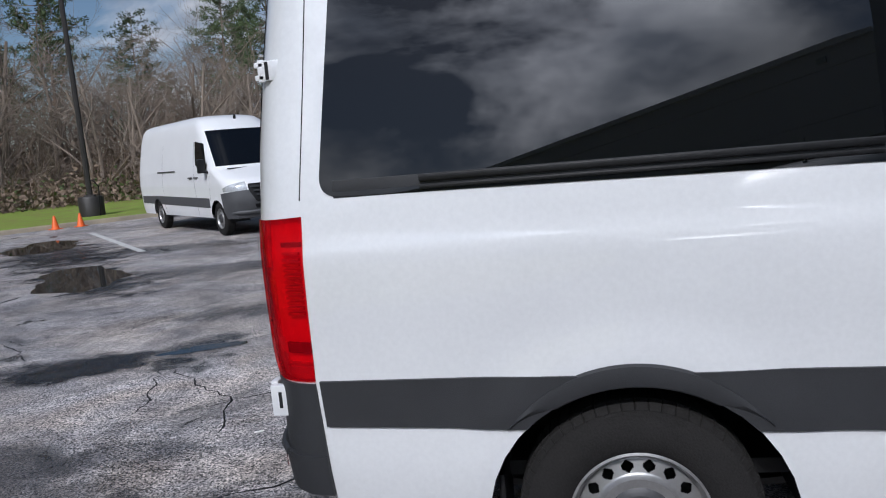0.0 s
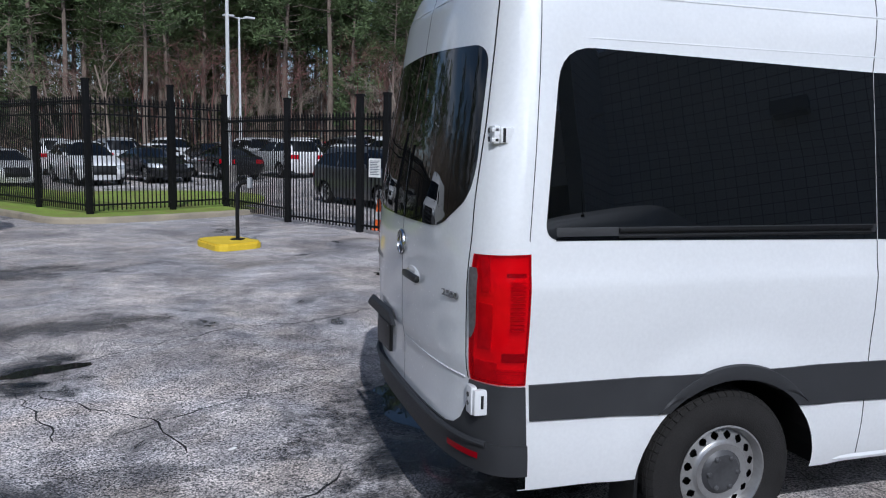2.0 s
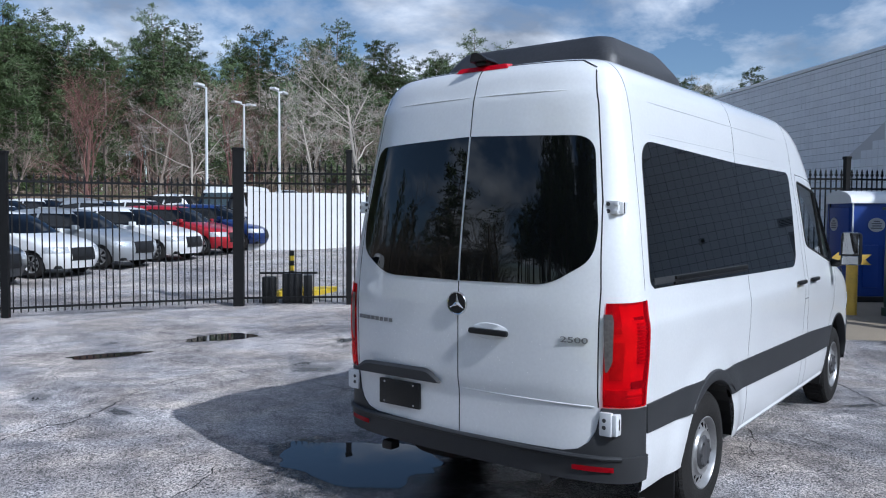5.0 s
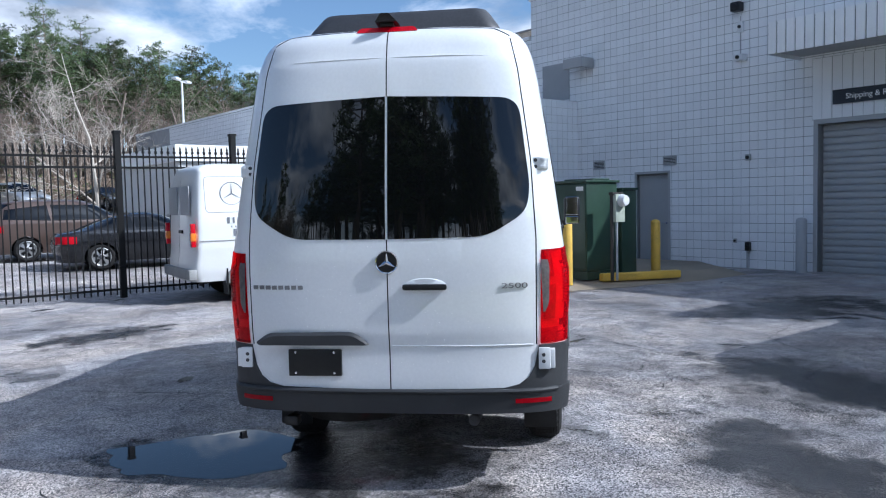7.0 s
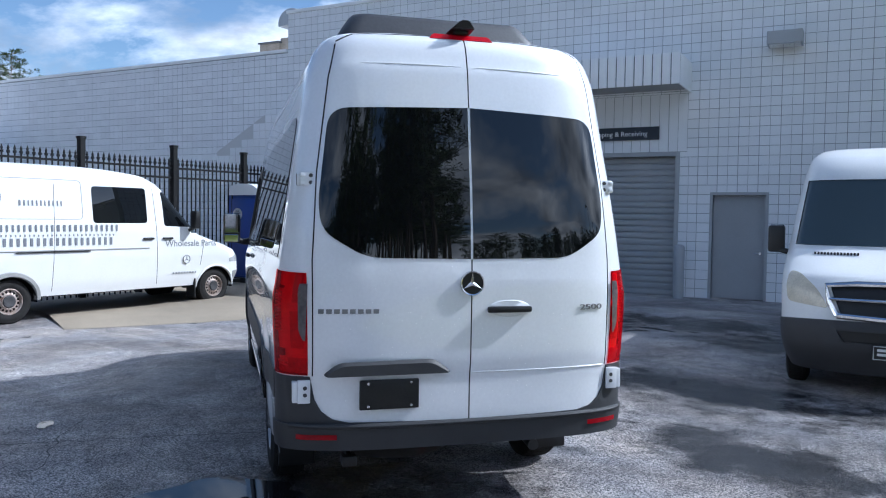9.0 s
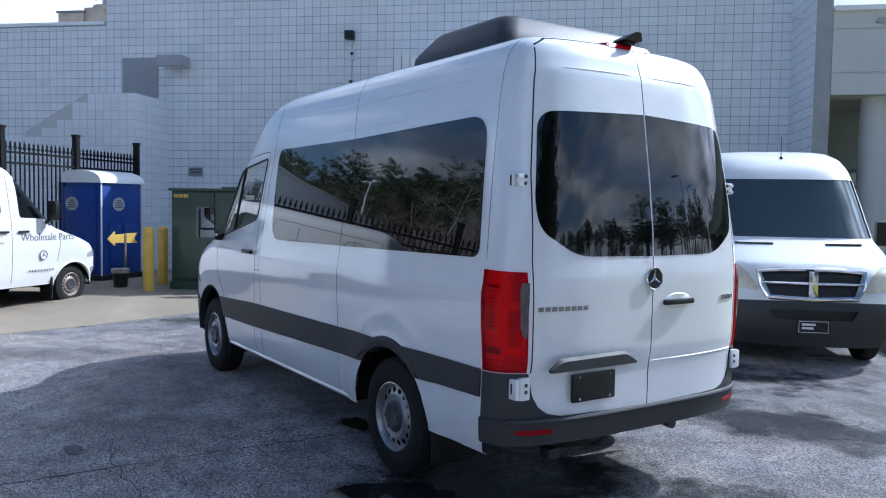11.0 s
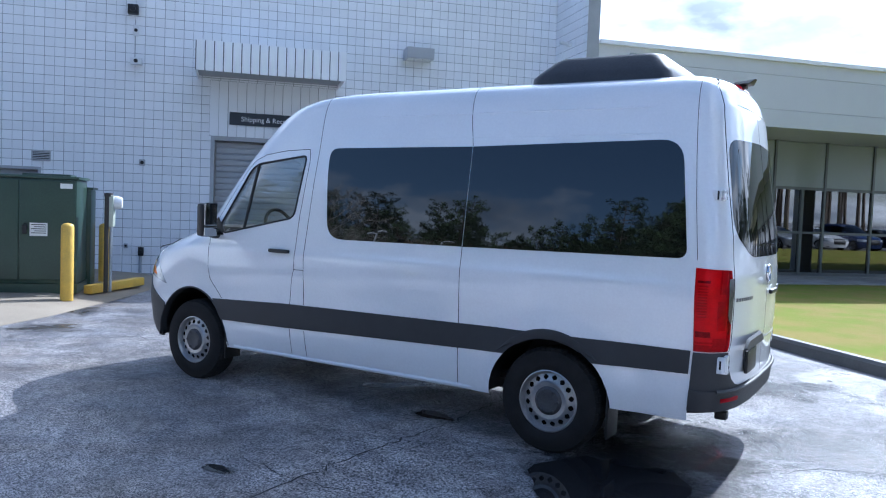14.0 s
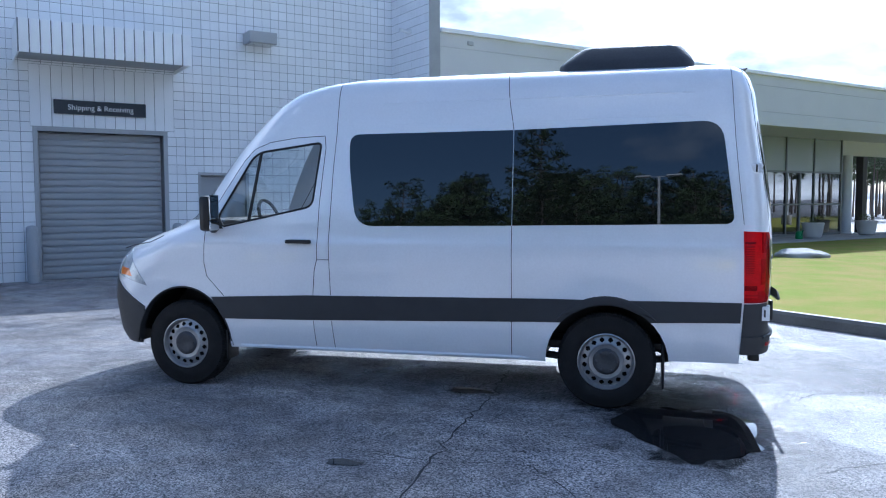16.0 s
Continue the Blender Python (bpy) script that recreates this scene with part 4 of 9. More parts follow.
    for s in (1, -1):
        b2 = bmesh.new()
        ys = [0.70 + 0.2 * i / 8 for i in range(9)]
        lo = [b2.verts.new((rear_x(y, 0.55, 0.028), s * y, 0.537)) for y in ys]
        hi = [b2.verts.new((rear_x(y, 0.55, 0.028), s * y, 0.563)) for y in ys]
        for i in range(8):
            b2.faces.new((lo[i], lo[i + 1], hi[i + 1], hi[i]))
        bmesh.ops.solidify(b2, geom=b2.faces[:], thickness=0.012)
        bmesh.ops.recalc_face_normals(b2, faces=b2.faces[:])
        part("reflector", b2, M_RED, bumper, "red bumper reflector")
    b2 = bmesh.new()
    tube(b2, [(rear_x(y, 0.6, 0.022), y, 0.606) for y in np.linspace(-0.93, 0.93, 25)], 0.014, 8)
    part("bumper_lip", b2, M_TRIM, bumper, "", True)

    # the flank behind the wheel ends higher than the sill
    fs = carve(bm, [((-0.44, 0, 0.405), (0, 0, 1)), ((-0.38, 0, 0), (1, 0, 0))])
    bmesh.ops.delete(bm, geom=fs, context="FACES")
    # lower flank mouldings
    for s in (1, -1):
        fs = carve(bm, side_planes([(-0.982, 0.866), (0.41, 0.862), (2.5, 0.835), (3.38, 0.80), (3.27, 0.605), (2.5, 0.625), (0.41, 0.655), (-0.972, 0.690)], s, 0.7))
        if fs:
            part("side_moulding", lift(bm, fs, 0.010, 0.014), M_TRIM, root, "dark grey side moulding", True)
        rear_arch_trim(root, s, half)
        arch_flare(root, 3.665, s, half, 0.8, 0.500, 0.512, 0.375, 4, 176, 0.008, M_TRIM, 20, squash=0.447 / 0.525)
    # front bumper and nose
    fs = carve(bm, [((4.06, 0, 0.60), (-1, 0, -0.16)), ((4.3, 0, 0.855), (-0.62, 0, 1.0))])
    if fs:
        part("front_bumper", lift(bm, fs, 0.008, 0.02), M_TRIM, root, "dark grey front bumper", True)
    fs = carve(bm, [((4.30, 0, 0.0), (-1, 0, 0)), ((0, 0, 0.915), (0, 0, -1)), ((0, 0, 1.08), (0, 0, 1)), ((0, 0.46, 0), (0, 1, 0)), ((0, -0.46, 0), (0, -1, 0))])
    if fs:
        part("grille", lift(bm, fs, -0.01, -0.02), M_BLACK, root, "", True)
    for s in (1, -1):
        fs = carve(bm, [((4.20, 0, 1.0), (-1, 0, 0.5)), ((4.34, 0, 1.0), (1, 0, 0)), ((4.3, 0, 0.975), (0.1, 0, -1)), ((4.3, 0, 1.04), (-0.1, 0, 1)), ((0, s * 0.6, 0), (0, -s, 0))])
        if fs:
            part("turn_signal", lift(bm, fs, 0.005, 0.02), M_ORANGE, root, "amber turn signal", True)
        fs = carve(bm, [((4.17, 0, 1.1), (-1, 0, 0.7)), ((4.3, 0, 0.955), (0.25, 0, -1)), ((4.3, 0, 1.20), (-0.10, 0, 1)), ((0, s * 0.50, 0), (0, -s, 0))])
        if fs:
            part("headlamp", lift(bm, fs, 0.004, 0.02), M_LENS, root, "clear headlamp", True)

    # joints: doors on the flanks, roof seams, rear door split
    for s in (1, -1):
        gap_line(bm, root, [(0.738, 0.40), (0.738, 0.845)], s)
        gap_line(bm, root, [(0.738, 0.845), (0.738, 1.43)], s)
        gap_line(bm, root, [(0.738, 2.192), (0.755, 2.30), (0.775, 2.42), (0.80, 2.67)], s)
        gap_line(bm, root, [(2.24, 0.38), (2.265, 0.62)], s)
        gap_line(bm, root, [(2.27, 0.84), (2.28, 1.30), (2.26, 1.90), (2.24, 2.20), (2.235, 2.40), (2.235, 2.66)], s)
        gap_line(bm, root, [(2.41, 0.40), (2.43, 0.62)], s)
        gap_line(bm, root, [(2.43, 0.83), (2.41, 1.05), (2.385, 1.14), (2.375, 1.60), (2.335, 2.08), (2.345, 2.175)], s)
        gap_line(bm, root, [(2.385, 1.14), (2.275, 1.14)], s)
        gap_line(bm, root, [(2.345, 2.18), (2.60, 2.17), (2.85, 2.135), (3.00, 2.08), (3.10, 1.98), (3.42, 1.49)], s)
        gap_line(bm, root, [(3.26, 0.81), (3.42, 0.98), (3.44, 1.10), (3.43, 1.38)], s)
        gap_line(bm, root, [(3.10, 0.38), (2.43, 0.375)], s, 0.005)
        gap_line(bm, root, [(-0.99, 1.447), (-0.955, 1.8), (-0.93, 2.1), (-0.915, 2.35), (-0.90, 2.67)], s, 0.004)
        # rear doors
        gap_line(bm, root, [(s * 0.82, 0.86), (s * 0.825, 1.45), (s * 0.80, 1.90), (s * 0.735, 2.40), (s * 0.69, 2.60)], s, 0.007, -1.0)
        gap_line(bm, root, [(s * 0.69, 2.60), (s * 0.60, 2.65), (s * 0.02, 2.665)], s, 0.008, -0.7)
    gap_line(bm, root, [(0.0, 0.61), (0.0, 1.0), (0.0, 1.46)], 1, 0.007, -1.0)
    gap_line(bm, root, [(0.0, 2.262), (0.0, 2.66)], 1, 0.007, -0.9)

    low = [f for f in bm.faces if f.calc_center_median().x < -0.38 and f.calc_center_median().z < 0.404]
    bmesh.ops.delete(bm, geom=low, context="FACES")
    part("body", bm, M_WHITE, root, "white painted steel body", True)

    # pressed ridge high on the flanks, and the crease over the rear glass
    for s in (1, -1):
        b2 = bmesh.new()
        for z, x0, x1, r_ in ((2.448, -0.80, 2.1, 0.009), (2.266, -0.90, 1.95, 0.0075)):
            tube(b2, [(x0 + (x1 - x0) * i / 12, s * (half(z) - 0.0055), z - 0.008 * i / 12) for i in range(13)], [0.002] + [r_] * 11 + [0.002], 8)
        part("pressed_ridge", b2, M_WHITE, root, "", True)
        b2 = bmesh.new()
        tube(b2, [(3.12 - 4.05 * i / 14, s * (half(0.385) - 0.012), 0.378 + 0.0004 * i) for i in range(15) if 3.12 - 4.05 * i / 14 > 0.45], 0.02, 8)
        part("sill_edge", b2, M_WHITE, root, "", True)
    b2 = bmesh.new()
    for s in (1, -1):
        tube(b2, [(rear_x(s * y, 2.485 - 0.02 * y * y) + 0.001, s * y, 2.485 - 0.02 * y * y) for y in (0.03, 0.15, 0.3, 0.42, 0.54, 0.62)], [0.002, 0.005, 0.006, 0.006, 0.005, 0.002], 8)
    part("door_crease", b2, M_WHITE, root, "", True)
    b2 = bmesh.new()
    tube(b2, [(rear_x(y, 0.862) + 0.001, y, 0.862) for y in np.linspace(-0.80, -0.015, 14)], 0.0045, 6)
    part("door_fold", b2, M_WHITE, root, "", True)

    # rails under the sliding windows
    for s in (-1,):
        b2 = bmesh.new()
        box(b2, -0.878, 0.728, s * (half(1.48) - 0.004), s * (half(1.48) + 0.006), 1.446, 1.502, 0.004)
        part("window_frame", b2, M_TRIM, root, "black lower frame of the sliding window", True)
        b2 = bmesh.new()
        box(b2, -0.60, 0.70, s * (half(1.475) - 0.002), s * (half(1.475) + 0.018), 1.480, 1.500, 0.004)
        box(b2, -0.60, 0.70, s * (half(1.475) - 0.002), s * (half(1.475) + 0.014), 1.456, 1.468, 0.003)
        part("window_rail", b2, M_BLACK, root, "black sliding-window rail", True)
    # drops of rain on the rear doors
    rd = random.Random(8)
    dv_, df_ = [], []
    for k in range(230):
        y, z = rd.gauss(0.05, 0.32), rd.uniform(0.66, 1.45)
        if abs(y) > 0.78 or abs(y) < 0.02 or (rd.random() < 0.5 and z > 1.2):
            continue
        r_ = rd.uniform(0.0012, 0.0030)
        i = len(dv_)
        xx = rear_x(y, z)
        dv_ += [(xx + 0.0005, y + r_ * math.cos(q * math.pi / 3), z + r_ * math.sin(q * math.pi / 3) * 1.2) for q in range(6)] + [(xx - r_ * 0.8, y, z - r_ * 0.2)]
        df_ += [(i + (q + 1) % 6, i + q, i + 6) for q in range(6)]
    me = bpy.data.meshes.new("rain_wet"); me.from_pydata(dv_, [], df_); me.materials.append(M_METALWHITE); me.shade_smooth()
    o = new("rain_wet", me); o.parent = root
    tagged(o, "small raindrops on the paint", kind="stuff")
    # rear fittings: hinges
    for s in (1, -1):
        for z in (1.866, 0.785):
            b2 = bmesh.new()
            if z > 1:
                xx, yy = -1.098, 0.862
            else:
                xx, yy = -1.172, 0.892
            if z > 1:
                box(b2, xx - 0.020, xx + 0.004, s * (yy - 0.060), s * (yy + 0.020), z - 0.036, z + 0.036, 0.006)
                box(b2, xx + 0.002, xx + 0.060, s * (yy + 0.006), s * (yy + 0.034), z - 0.034, z + 0.030, 0.006)
                box(b2, xx - 0.030, xx + 0.006, s * (yy - 0.006), s * (yy + 0.020), z - 0.030, z - 0.012, 0.004)
                box(b2, xx - 0.030, xx + 0.006, s * (yy - 0.006), s * (yy + 0.020), z + 0.010, z + 0.028, 0.004)
            else:
                box(b2, xx - 0.022, xx + 0.004, s * (yy - 0.062), s * (yy + 0.004), z - 0.062, z + 0.058, 0.006)
                box(b2, xx - 0.016, xx + 0.046, s * (yy + 0.000), s * (yy + 0.030), z - 0.058, z + 0.050, 0.007)
            h = part("door_hinge", b2, M_WHITE, root, "white painted door hinge", True)
            for dz in (-0.018, 0.018):
                b2 = bmesh.new()
                lathe(b2, [(0.0105, 0.004), (0.0105, -0.004), (0.0, -0.004)], "x", 10, (xx - 0.021, s * (yy - 0.034), z + dz))
                part("bolt", b2, M_HUB, h)
            b2 = bmesh.new()
            box(b2, xx + 0.012, xx + 0.024, s * (yy + 0.022), s * (yy + (0.036 if z > 1 else 0.032)), z - 0.030, z + 0.026, 0.002)
            part("hinge_slot", b2, M_GAP, h)
    # rear handle, grip, plate, badges
    b2 = bmesh.new()
    box(b2, -1.292, -1.262, -0.335, -0.085, 1.178, 1.212, 0.014)
    hd = part("rear_door_handle", b2, M_BLACK, root, "black rear door handle", True)
    b2 = bmesh.new()
    lathe(b2, [(0.0, 0.0), (0.075, 0.0), (0.085, 0.006), (0.07, 0.008)], "x", 24, (-1.268, -0.21, 1.20))
    for v in b2.verts:
        v.co.y = -0.21 + (v.co.y + 0.21) * 1.45
        v.co.z = 1.20 + (v.co.z - 1.20) * 0.55
    part("handle_recess", b2, M_WHITE, root, "", True)
    b2 = bmesh.new()
    pts = ease([(0.10, 0.868), (0.17, 0.868), (0.76, 0.868), (0.775, 0.885), (0.70, 0.94), (0.20, 0.945)], 0.04)
    prof = [b2.verts.new((-1.268, y, z)) for y, z in pts]
    prof2 = [b2.verts.new((-1.284, 0.43 + (y - 0.43) * 0.95, 0.875 + (z - 0.875) * 0.75)) for y, z in pts]
    for i in range(len(pts)):
        b2.faces.new((prof[i], prof[(i + 1) % len(pts)], prof2[(i + 1) % len(pts)], prof2[i]))
    b2.faces.new(prof2)
    bmesh.ops.recalc_face_normals(b2, faces=b2.faces[:])
    part("plate_lamp_bar", b2, M_TRIM, root, "dark grey grip bar over the plate", True)
    b2 = bmesh.new()
    box(b2, -1.263, -1.240, 0.278, 0.588, 0.690, 0.842, 0.006)
    plate = part("licence_plate", b2, M_BLACK, root, "blank black plate", True)
    for y in (0.32, 0.545):
        for z in (0.708, 0.826):
            b2 = bmesh.new()
            lathe(b2, [(0.007, 0.006), (0.007, -0.002), (0, -0.002)], "x", 10, (-1.264, y, z))
            part("plate_screw", b2, M_CHROME, plate)
    turn = Matrix(((0, 0, -1, 0), (-1, 0, 0, 0), (0, 1, 0, 0), (0, 0, 0, 1)))
    emblem(root, Matrix.Translation((-1.268, 0.0, 1.336)) @ turn, 0.066)
    b2 = bmesh.new()
    for i in range(8):
        y = 0.797 - 0.0395 * i
        box(b2, rear_x(y - 0.015, 1.195, 0.0025), rear_x(y - 0.015, 1.195, -0.02), y - 0.028, y, 1.184, 1.207)
    part("model_lettering", b2, M_BADGE, root)
    letters("2500", 0.055, M_BADGE, Matrix.Translation((-1.2335, -0.705, 1.195)) @ Matrix.Rotation(radians(10.8), 4, "Z") @ turn @ Matrix.Diagonal((1.35, 0.75, 1, 1)), root, 0.003, "model_number")
    # high brake lamp and rear camera
    b2 = bmesh.new()
    lo_b = [b2.verts.new((x, y, z)) for x, y, z in ((-1.048, -0.175, 2.640), (-1.048, 0.195, 2.640), (-0.93, 0.18, 2.640), (-0.93, -0.16, 2.640))]
    hi_b = [b2.verts.new((x, y, z)) for x, y, z in ((-1.030, -0.150, 2.674), (-1.030, 0.170, 2.674), (-0.93, 0.15, 2.690), (-0.93, -0.13, 2.690))]
    b2.faces.new(lo_b[::-1]); b2.faces.new(hi_b)
    for i in range(4):
        b2.faces.new((lo_b[i], lo_b[(i + 1) % 4], hi_b[(i + 1) % 4], hi_b[i]))
    bmesh.ops.recalc_face_normals(b2, faces=b2.faces[:])
    bmesh.ops.bevel(b2, geom=b2.edges[:], offset=0.006, segments=2, affect="EDGES")
    part("brake_lamp", b2, M_RED, root, "red high-level brake lamp", True)
    b2 = bmesh.new()
    box(b2, -1.05, -0.95, -0.03, 0.05, 2.675, 2.70, 0.008)
    lo_b = [b2.verts.new(p) for p in ((-0.95, -0.06, 2.690), (-0.95, 0.08, 2.690), (-1.075, 0.075, 2.698), (-1.085, -0.055, 2.698))]
    hi_b = [b2.verts.new(p) for p in ((-0.97, -0.03, 2.716), (-0.97, 0.05, 2.716), (-1.115, 0.032, 2.738), (-1.115, -0.012, 2.738))]
    b2.faces.new(lo_b); b2.faces.new(hi_b[::-1])
    for i in range(4):
        b2.faces.new((lo_b[i], lo_b[(i + 1) % 4], hi_b[(i + 1) % 4], hi_b[i]))
    bmesh.ops.recalc_face_normals(b2, faces=b2.faces[:])
    bmesh.ops.bevel(b2, geom=b2.edges[:], offset=0.005, segments=2, affect="EDGES")
    part("rear_camera", b2, M_BLACK, root, "black rear-view camera", True)
    # roof air-conditioning unit
    b2 = bmesh.new()
    rows = []
    for z, x0, x1, y in ((2.64, -0.66, 0.42, 0.63), (2.72, -0.65, 0.41, 0.625), (2.765, -0.63, 0.37, 0.60), (2.85, -0.57, 0.27, 0.545), (2.872, -0.55, 0.23, 0.525), (2.880, -0.50, 0.17, 0.48)):
        rows.append([b2.verts.new((p, q, z)) for p, q in rounded(x0, x1, -y, y, 0.10, 5)])
    k = len(rows[0])
    for a, b in zip(rows, rows[1:]):
        for i in range(k):
            b2.faces.new((a[i], a[(i + 1) % k], b[(i + 1) % k], b[i]))
    b2.faces.new(rows[-1])
    ac = part("roof_air_conditioner", b2, M_ACSHELL, root, "black plastic rooftop air-conditioning unit", True)
    # mirrors, door handles
    for s in (1, -1):
        mirror_arm(root, 3.29, s, 0.985, 1.40)
        b2 = bmesh.new()
        p = [(3.50, 1.40), (3.26, 1.395), (3.30, 1.50), (3.36, 1.56)]
        vs = [b2.verts.new((x, s * (half(z) + 0.006 - max(0, x - 3.3) * 0.12), z)) for x, z in p]
        b2.faces.new(vs)
        bmesh.ops.solidify(b2, geom=b2.faces[:], thickness=0.02)
        part("mirror_base", b2, M_BLACK, root, "", True)
        for x0, x1 in (((2.43, 2.66),) if s == 1 else ((2.43, 2.66), (1.98, 2.20))):
            b2 = bmesh.new()
            box(b2, x0, x1, s * (half(1.29) + 0.004), s * (half(1.29) + 0.038), 1.274, 1.308, 0.013)
            part("door_handle", b2, M_BLACK, root, "black door handle", True)
    # bonnet line
    for s in (1, -1):
        b2 = bmesh.new()
        tube(b2, [(4.36, s * 0.80, 1.205), (4.20, s * 0.90, 1.24), (4.0, s * 0.955, 1.27), (3.85, s * 0.97, 1.33)], 0.004, 6)
        part("bonnet_joint", b2, M_GAP, root)
    # underside, axle, spare wheel, exhaust, tow coupling, mud flaps
    b2 = bmesh.new()
    box(b2, -0.85, 4.3, -0.78, 0.78, 0.45, 0.50)
    part("floor_pan", b2, M_BLACK, root)
    b2 = bmesh.new()
    box(b2, 2.2, 2.25, -0.85, 0.85, 0.42, 2.2)
    part("cabin_divider", b2, M_DARKCAB, root)
    b2 = bmesh.new()
    tube(b2, [(0, -0.80, 0.37), (0, 0.80, 0.37)], 0.06, 10)
    lathe(b2, [(0.0, -0.15), (0.13, -0.1), (0.16, 0.0), (0.13, 0.1), (0, 0.15)], "y", 16, (0, 0, 0.36))
    for s in (1, -1):
        tube(b2, [(0.7, s * 0.55, 0.36), (0.0, s * 0.55, 0.28), (-0.75, s * 0.55, 0.38)], 0.03, 6)
    part("rear_axle", b2, M_BLACK, root, "", True)
    b2 = bmesh.new()
    lathe(b2, [(0.12, -0.1), (0.34, -0.1), (0.36, -0.03), (0.36, 0.05), (0.33, 0.1), (0.12, 0.1)], "z", 28, (-0.72, 0.32, 0.47))
    part("spare_wheel", b2, M_RUBBER, root, "", True)
    b2 = bmesh.new()
    tube(b2, [(0.6, -0.50, 0.36), (-0.9, -0.46, 0.40), (-1.06, -0.45, 0.388)], 0.032, 12)
    part("exhaust_pipe", b2, M_HUB, root, "", True)
    b2 = bmesh.new()
    tube(b2, [(-1.0, 0.62, 0.45), (-1.12, 0.62, 0.41)], 0.018, 8)
    box(b2, -1.16, -1.08, 0.58, 0.66, 0.37, 0.425, 0.012)
    part("trailer_socket", b2, M_BLACK, root, "", True)
    for s in (1, -1):
        b2 = bmesh.new()
        box(b2, -0.440, -0.418, s * 0.72, s * 0.935, 0.17, 0.52, 0.010)
        part("mud_flap", b2, M_BLACK, root, "", True)
        b2 = bmesh.new()
        box(b2, 3.262, 3.282, s * 0.74, s * 0.93, 0.24, 0.50, 0.008)
        part("mud_flap", b2, M_BLACK, root, "", True)
    wheel_wells(root, (0.0,), 0.485, 0.45, 0.97, 0.48, 0.375)
    wheel_wells(root, (3.665,), 0.47, 0.45, 0.97, 0.53, 0.375)
    for x in (0.0, 3.665):
        for s in (1, -1):
            wheel(root, x, s, 0.962, 0.375, 0.222)
    cab_interior(root, 2.55, 0.80)
    return root


van = passenger_van()
# ---- the plan of the yard ----
# The building's long wall runs at 46.3 degrees; u is measured along it, n out from it.
B_ANG, B_ORG = radians(46.3), Vector((9.907, -8.256))
B_U, B_N = Vector((math.cos(B_ANG), math.sin(B_ANG))), Vector((-math.sin(B_ANG), math.cos(B_ANG)))
B_M = pose(B_ORG.x, B_ORG.y, 0, 0, 0, 46.3)


def at_wall(u, n, z=0.0, turn=0.0):
    """A pose on the building's plan."""
    return B_M @ pose(u, n, z, 0, 0, turn)


def plan(u, n):
    p = B_ORG + B_U * u + B_N * n
    return p.x, p.y


def uv_of(x, y):
    d = Vector((x, y)) - B_ORG
    return d.dot(B_U), d.dot(B_N)


def rise(x, y):
    """Height of the ground: level yard, rising gently beyond the fence and then up a wooded bank."""
    u, n = uv_of(x, y)
    z = float(np.interp(u, [10.5, 14, 25, 40, 55, 75, 110, 400], [0, 0.05, 0.45, 0.95, 2.6, 4.6, 6.0, 8.0]))
    fade = float(np.interp(n, [-60, -20, 30, 45, 90], [0.6, 1.0, 1.0, 0.65, 0.5]))
    return z * fade


def sheet(name, x0, x1, y0, y1, step, material, lift_z=0.0, inside=None):
    bm = bmesh.new()
    xs, ys = np.arange(x0, x1 + step / 2, step), np.arange(y0, y1 + step / 2, step)
    grid = {}
    for i, x in enumerate(xs):
        for j, y in enumerate(ys):
            grid[i, j] = bm.verts.new((x, y, rise(x, y) + lift_z))
    for i in range(len(xs) - 1):
        for j in range(len(ys) - 1):
            if inside is None or inside((xs[i] + xs[i + 1]) / 2, (ys[j] + ys[j + 1]) / 2):
                bm.faces.new((grid[i, j], grid[i + 1, j], grid[i + 1, j + 1], grid[i, j + 1]))
    bmesh.ops.delete(bm, geom=[v for v in bm.verts if not v.link_faces], context="VERTS")
    return part(name, bm, material, None, "", True)


# ---- ground ----
xs_ = sorted(set([-1500, -700, -300, -150] + list(range(-80, 121, 4)) + [150, 300, 700, 1500]))
bm = bmesh.new()
g_ = {(i, j): bm.verts.new((x, y, rise(x, y))) for i, x in enumerate(xs_) for j, y in enumerate(xs_)}
for i in range(len(xs_) - 1):
    for j in range(len(xs_) - 1):
        bm.faces.new((g_[i, j], g_[i + 1, j], g_[i + 1, j + 1], g_[i, j + 1]))
tagged(part("ground", bm, M_ASPHALT, None, "", True), "worn grey asphalt yard with cracks and damp patches", "asphalt", kind="structure")


def slab(name, outline, z0, z1, material, label, category, base=None):
    bm = bmesh.new()
    prism(bm, outline, z0, z1)
    return tagged(part(name, bm, material), label, category, kind="structure")


def blob(cx, cy, rx, ry, turn, seed, n=44, rough=0.28):
    """An uneven round outline."""
    rnd = random.Random(seed)
    ph = [rnd.uniform(0, 6.28) for _ in range(6)]
    out = []
    for i in range(n):
        a = 2 * math.pi * i / n
        r = 1 + rough * (0.5 * math.sin(2 * a + ph[0]) + 0.35 * math.sin(3 * a + ph[1]) + 0.25 * math.sin(5 * a + ph[2]) + 0.18 * math.sin(9 * a + ph[3]) + 0.1 * math.sin(14 * a + ph[4]))
        x, y = rx * r * math.cos(a), ry * r * math.sin(a)
        c, s = math.cos(radians(turn)), math.sin(radians(turn))
        out.append((cx + x * c - y * s, cy + x * s + y * c))
    return out


def flat(bm, outline, z):
    bm.faces.new([bm.verts.new((x, y, z + rise(x, y))) for x, y in outline])
    return bm


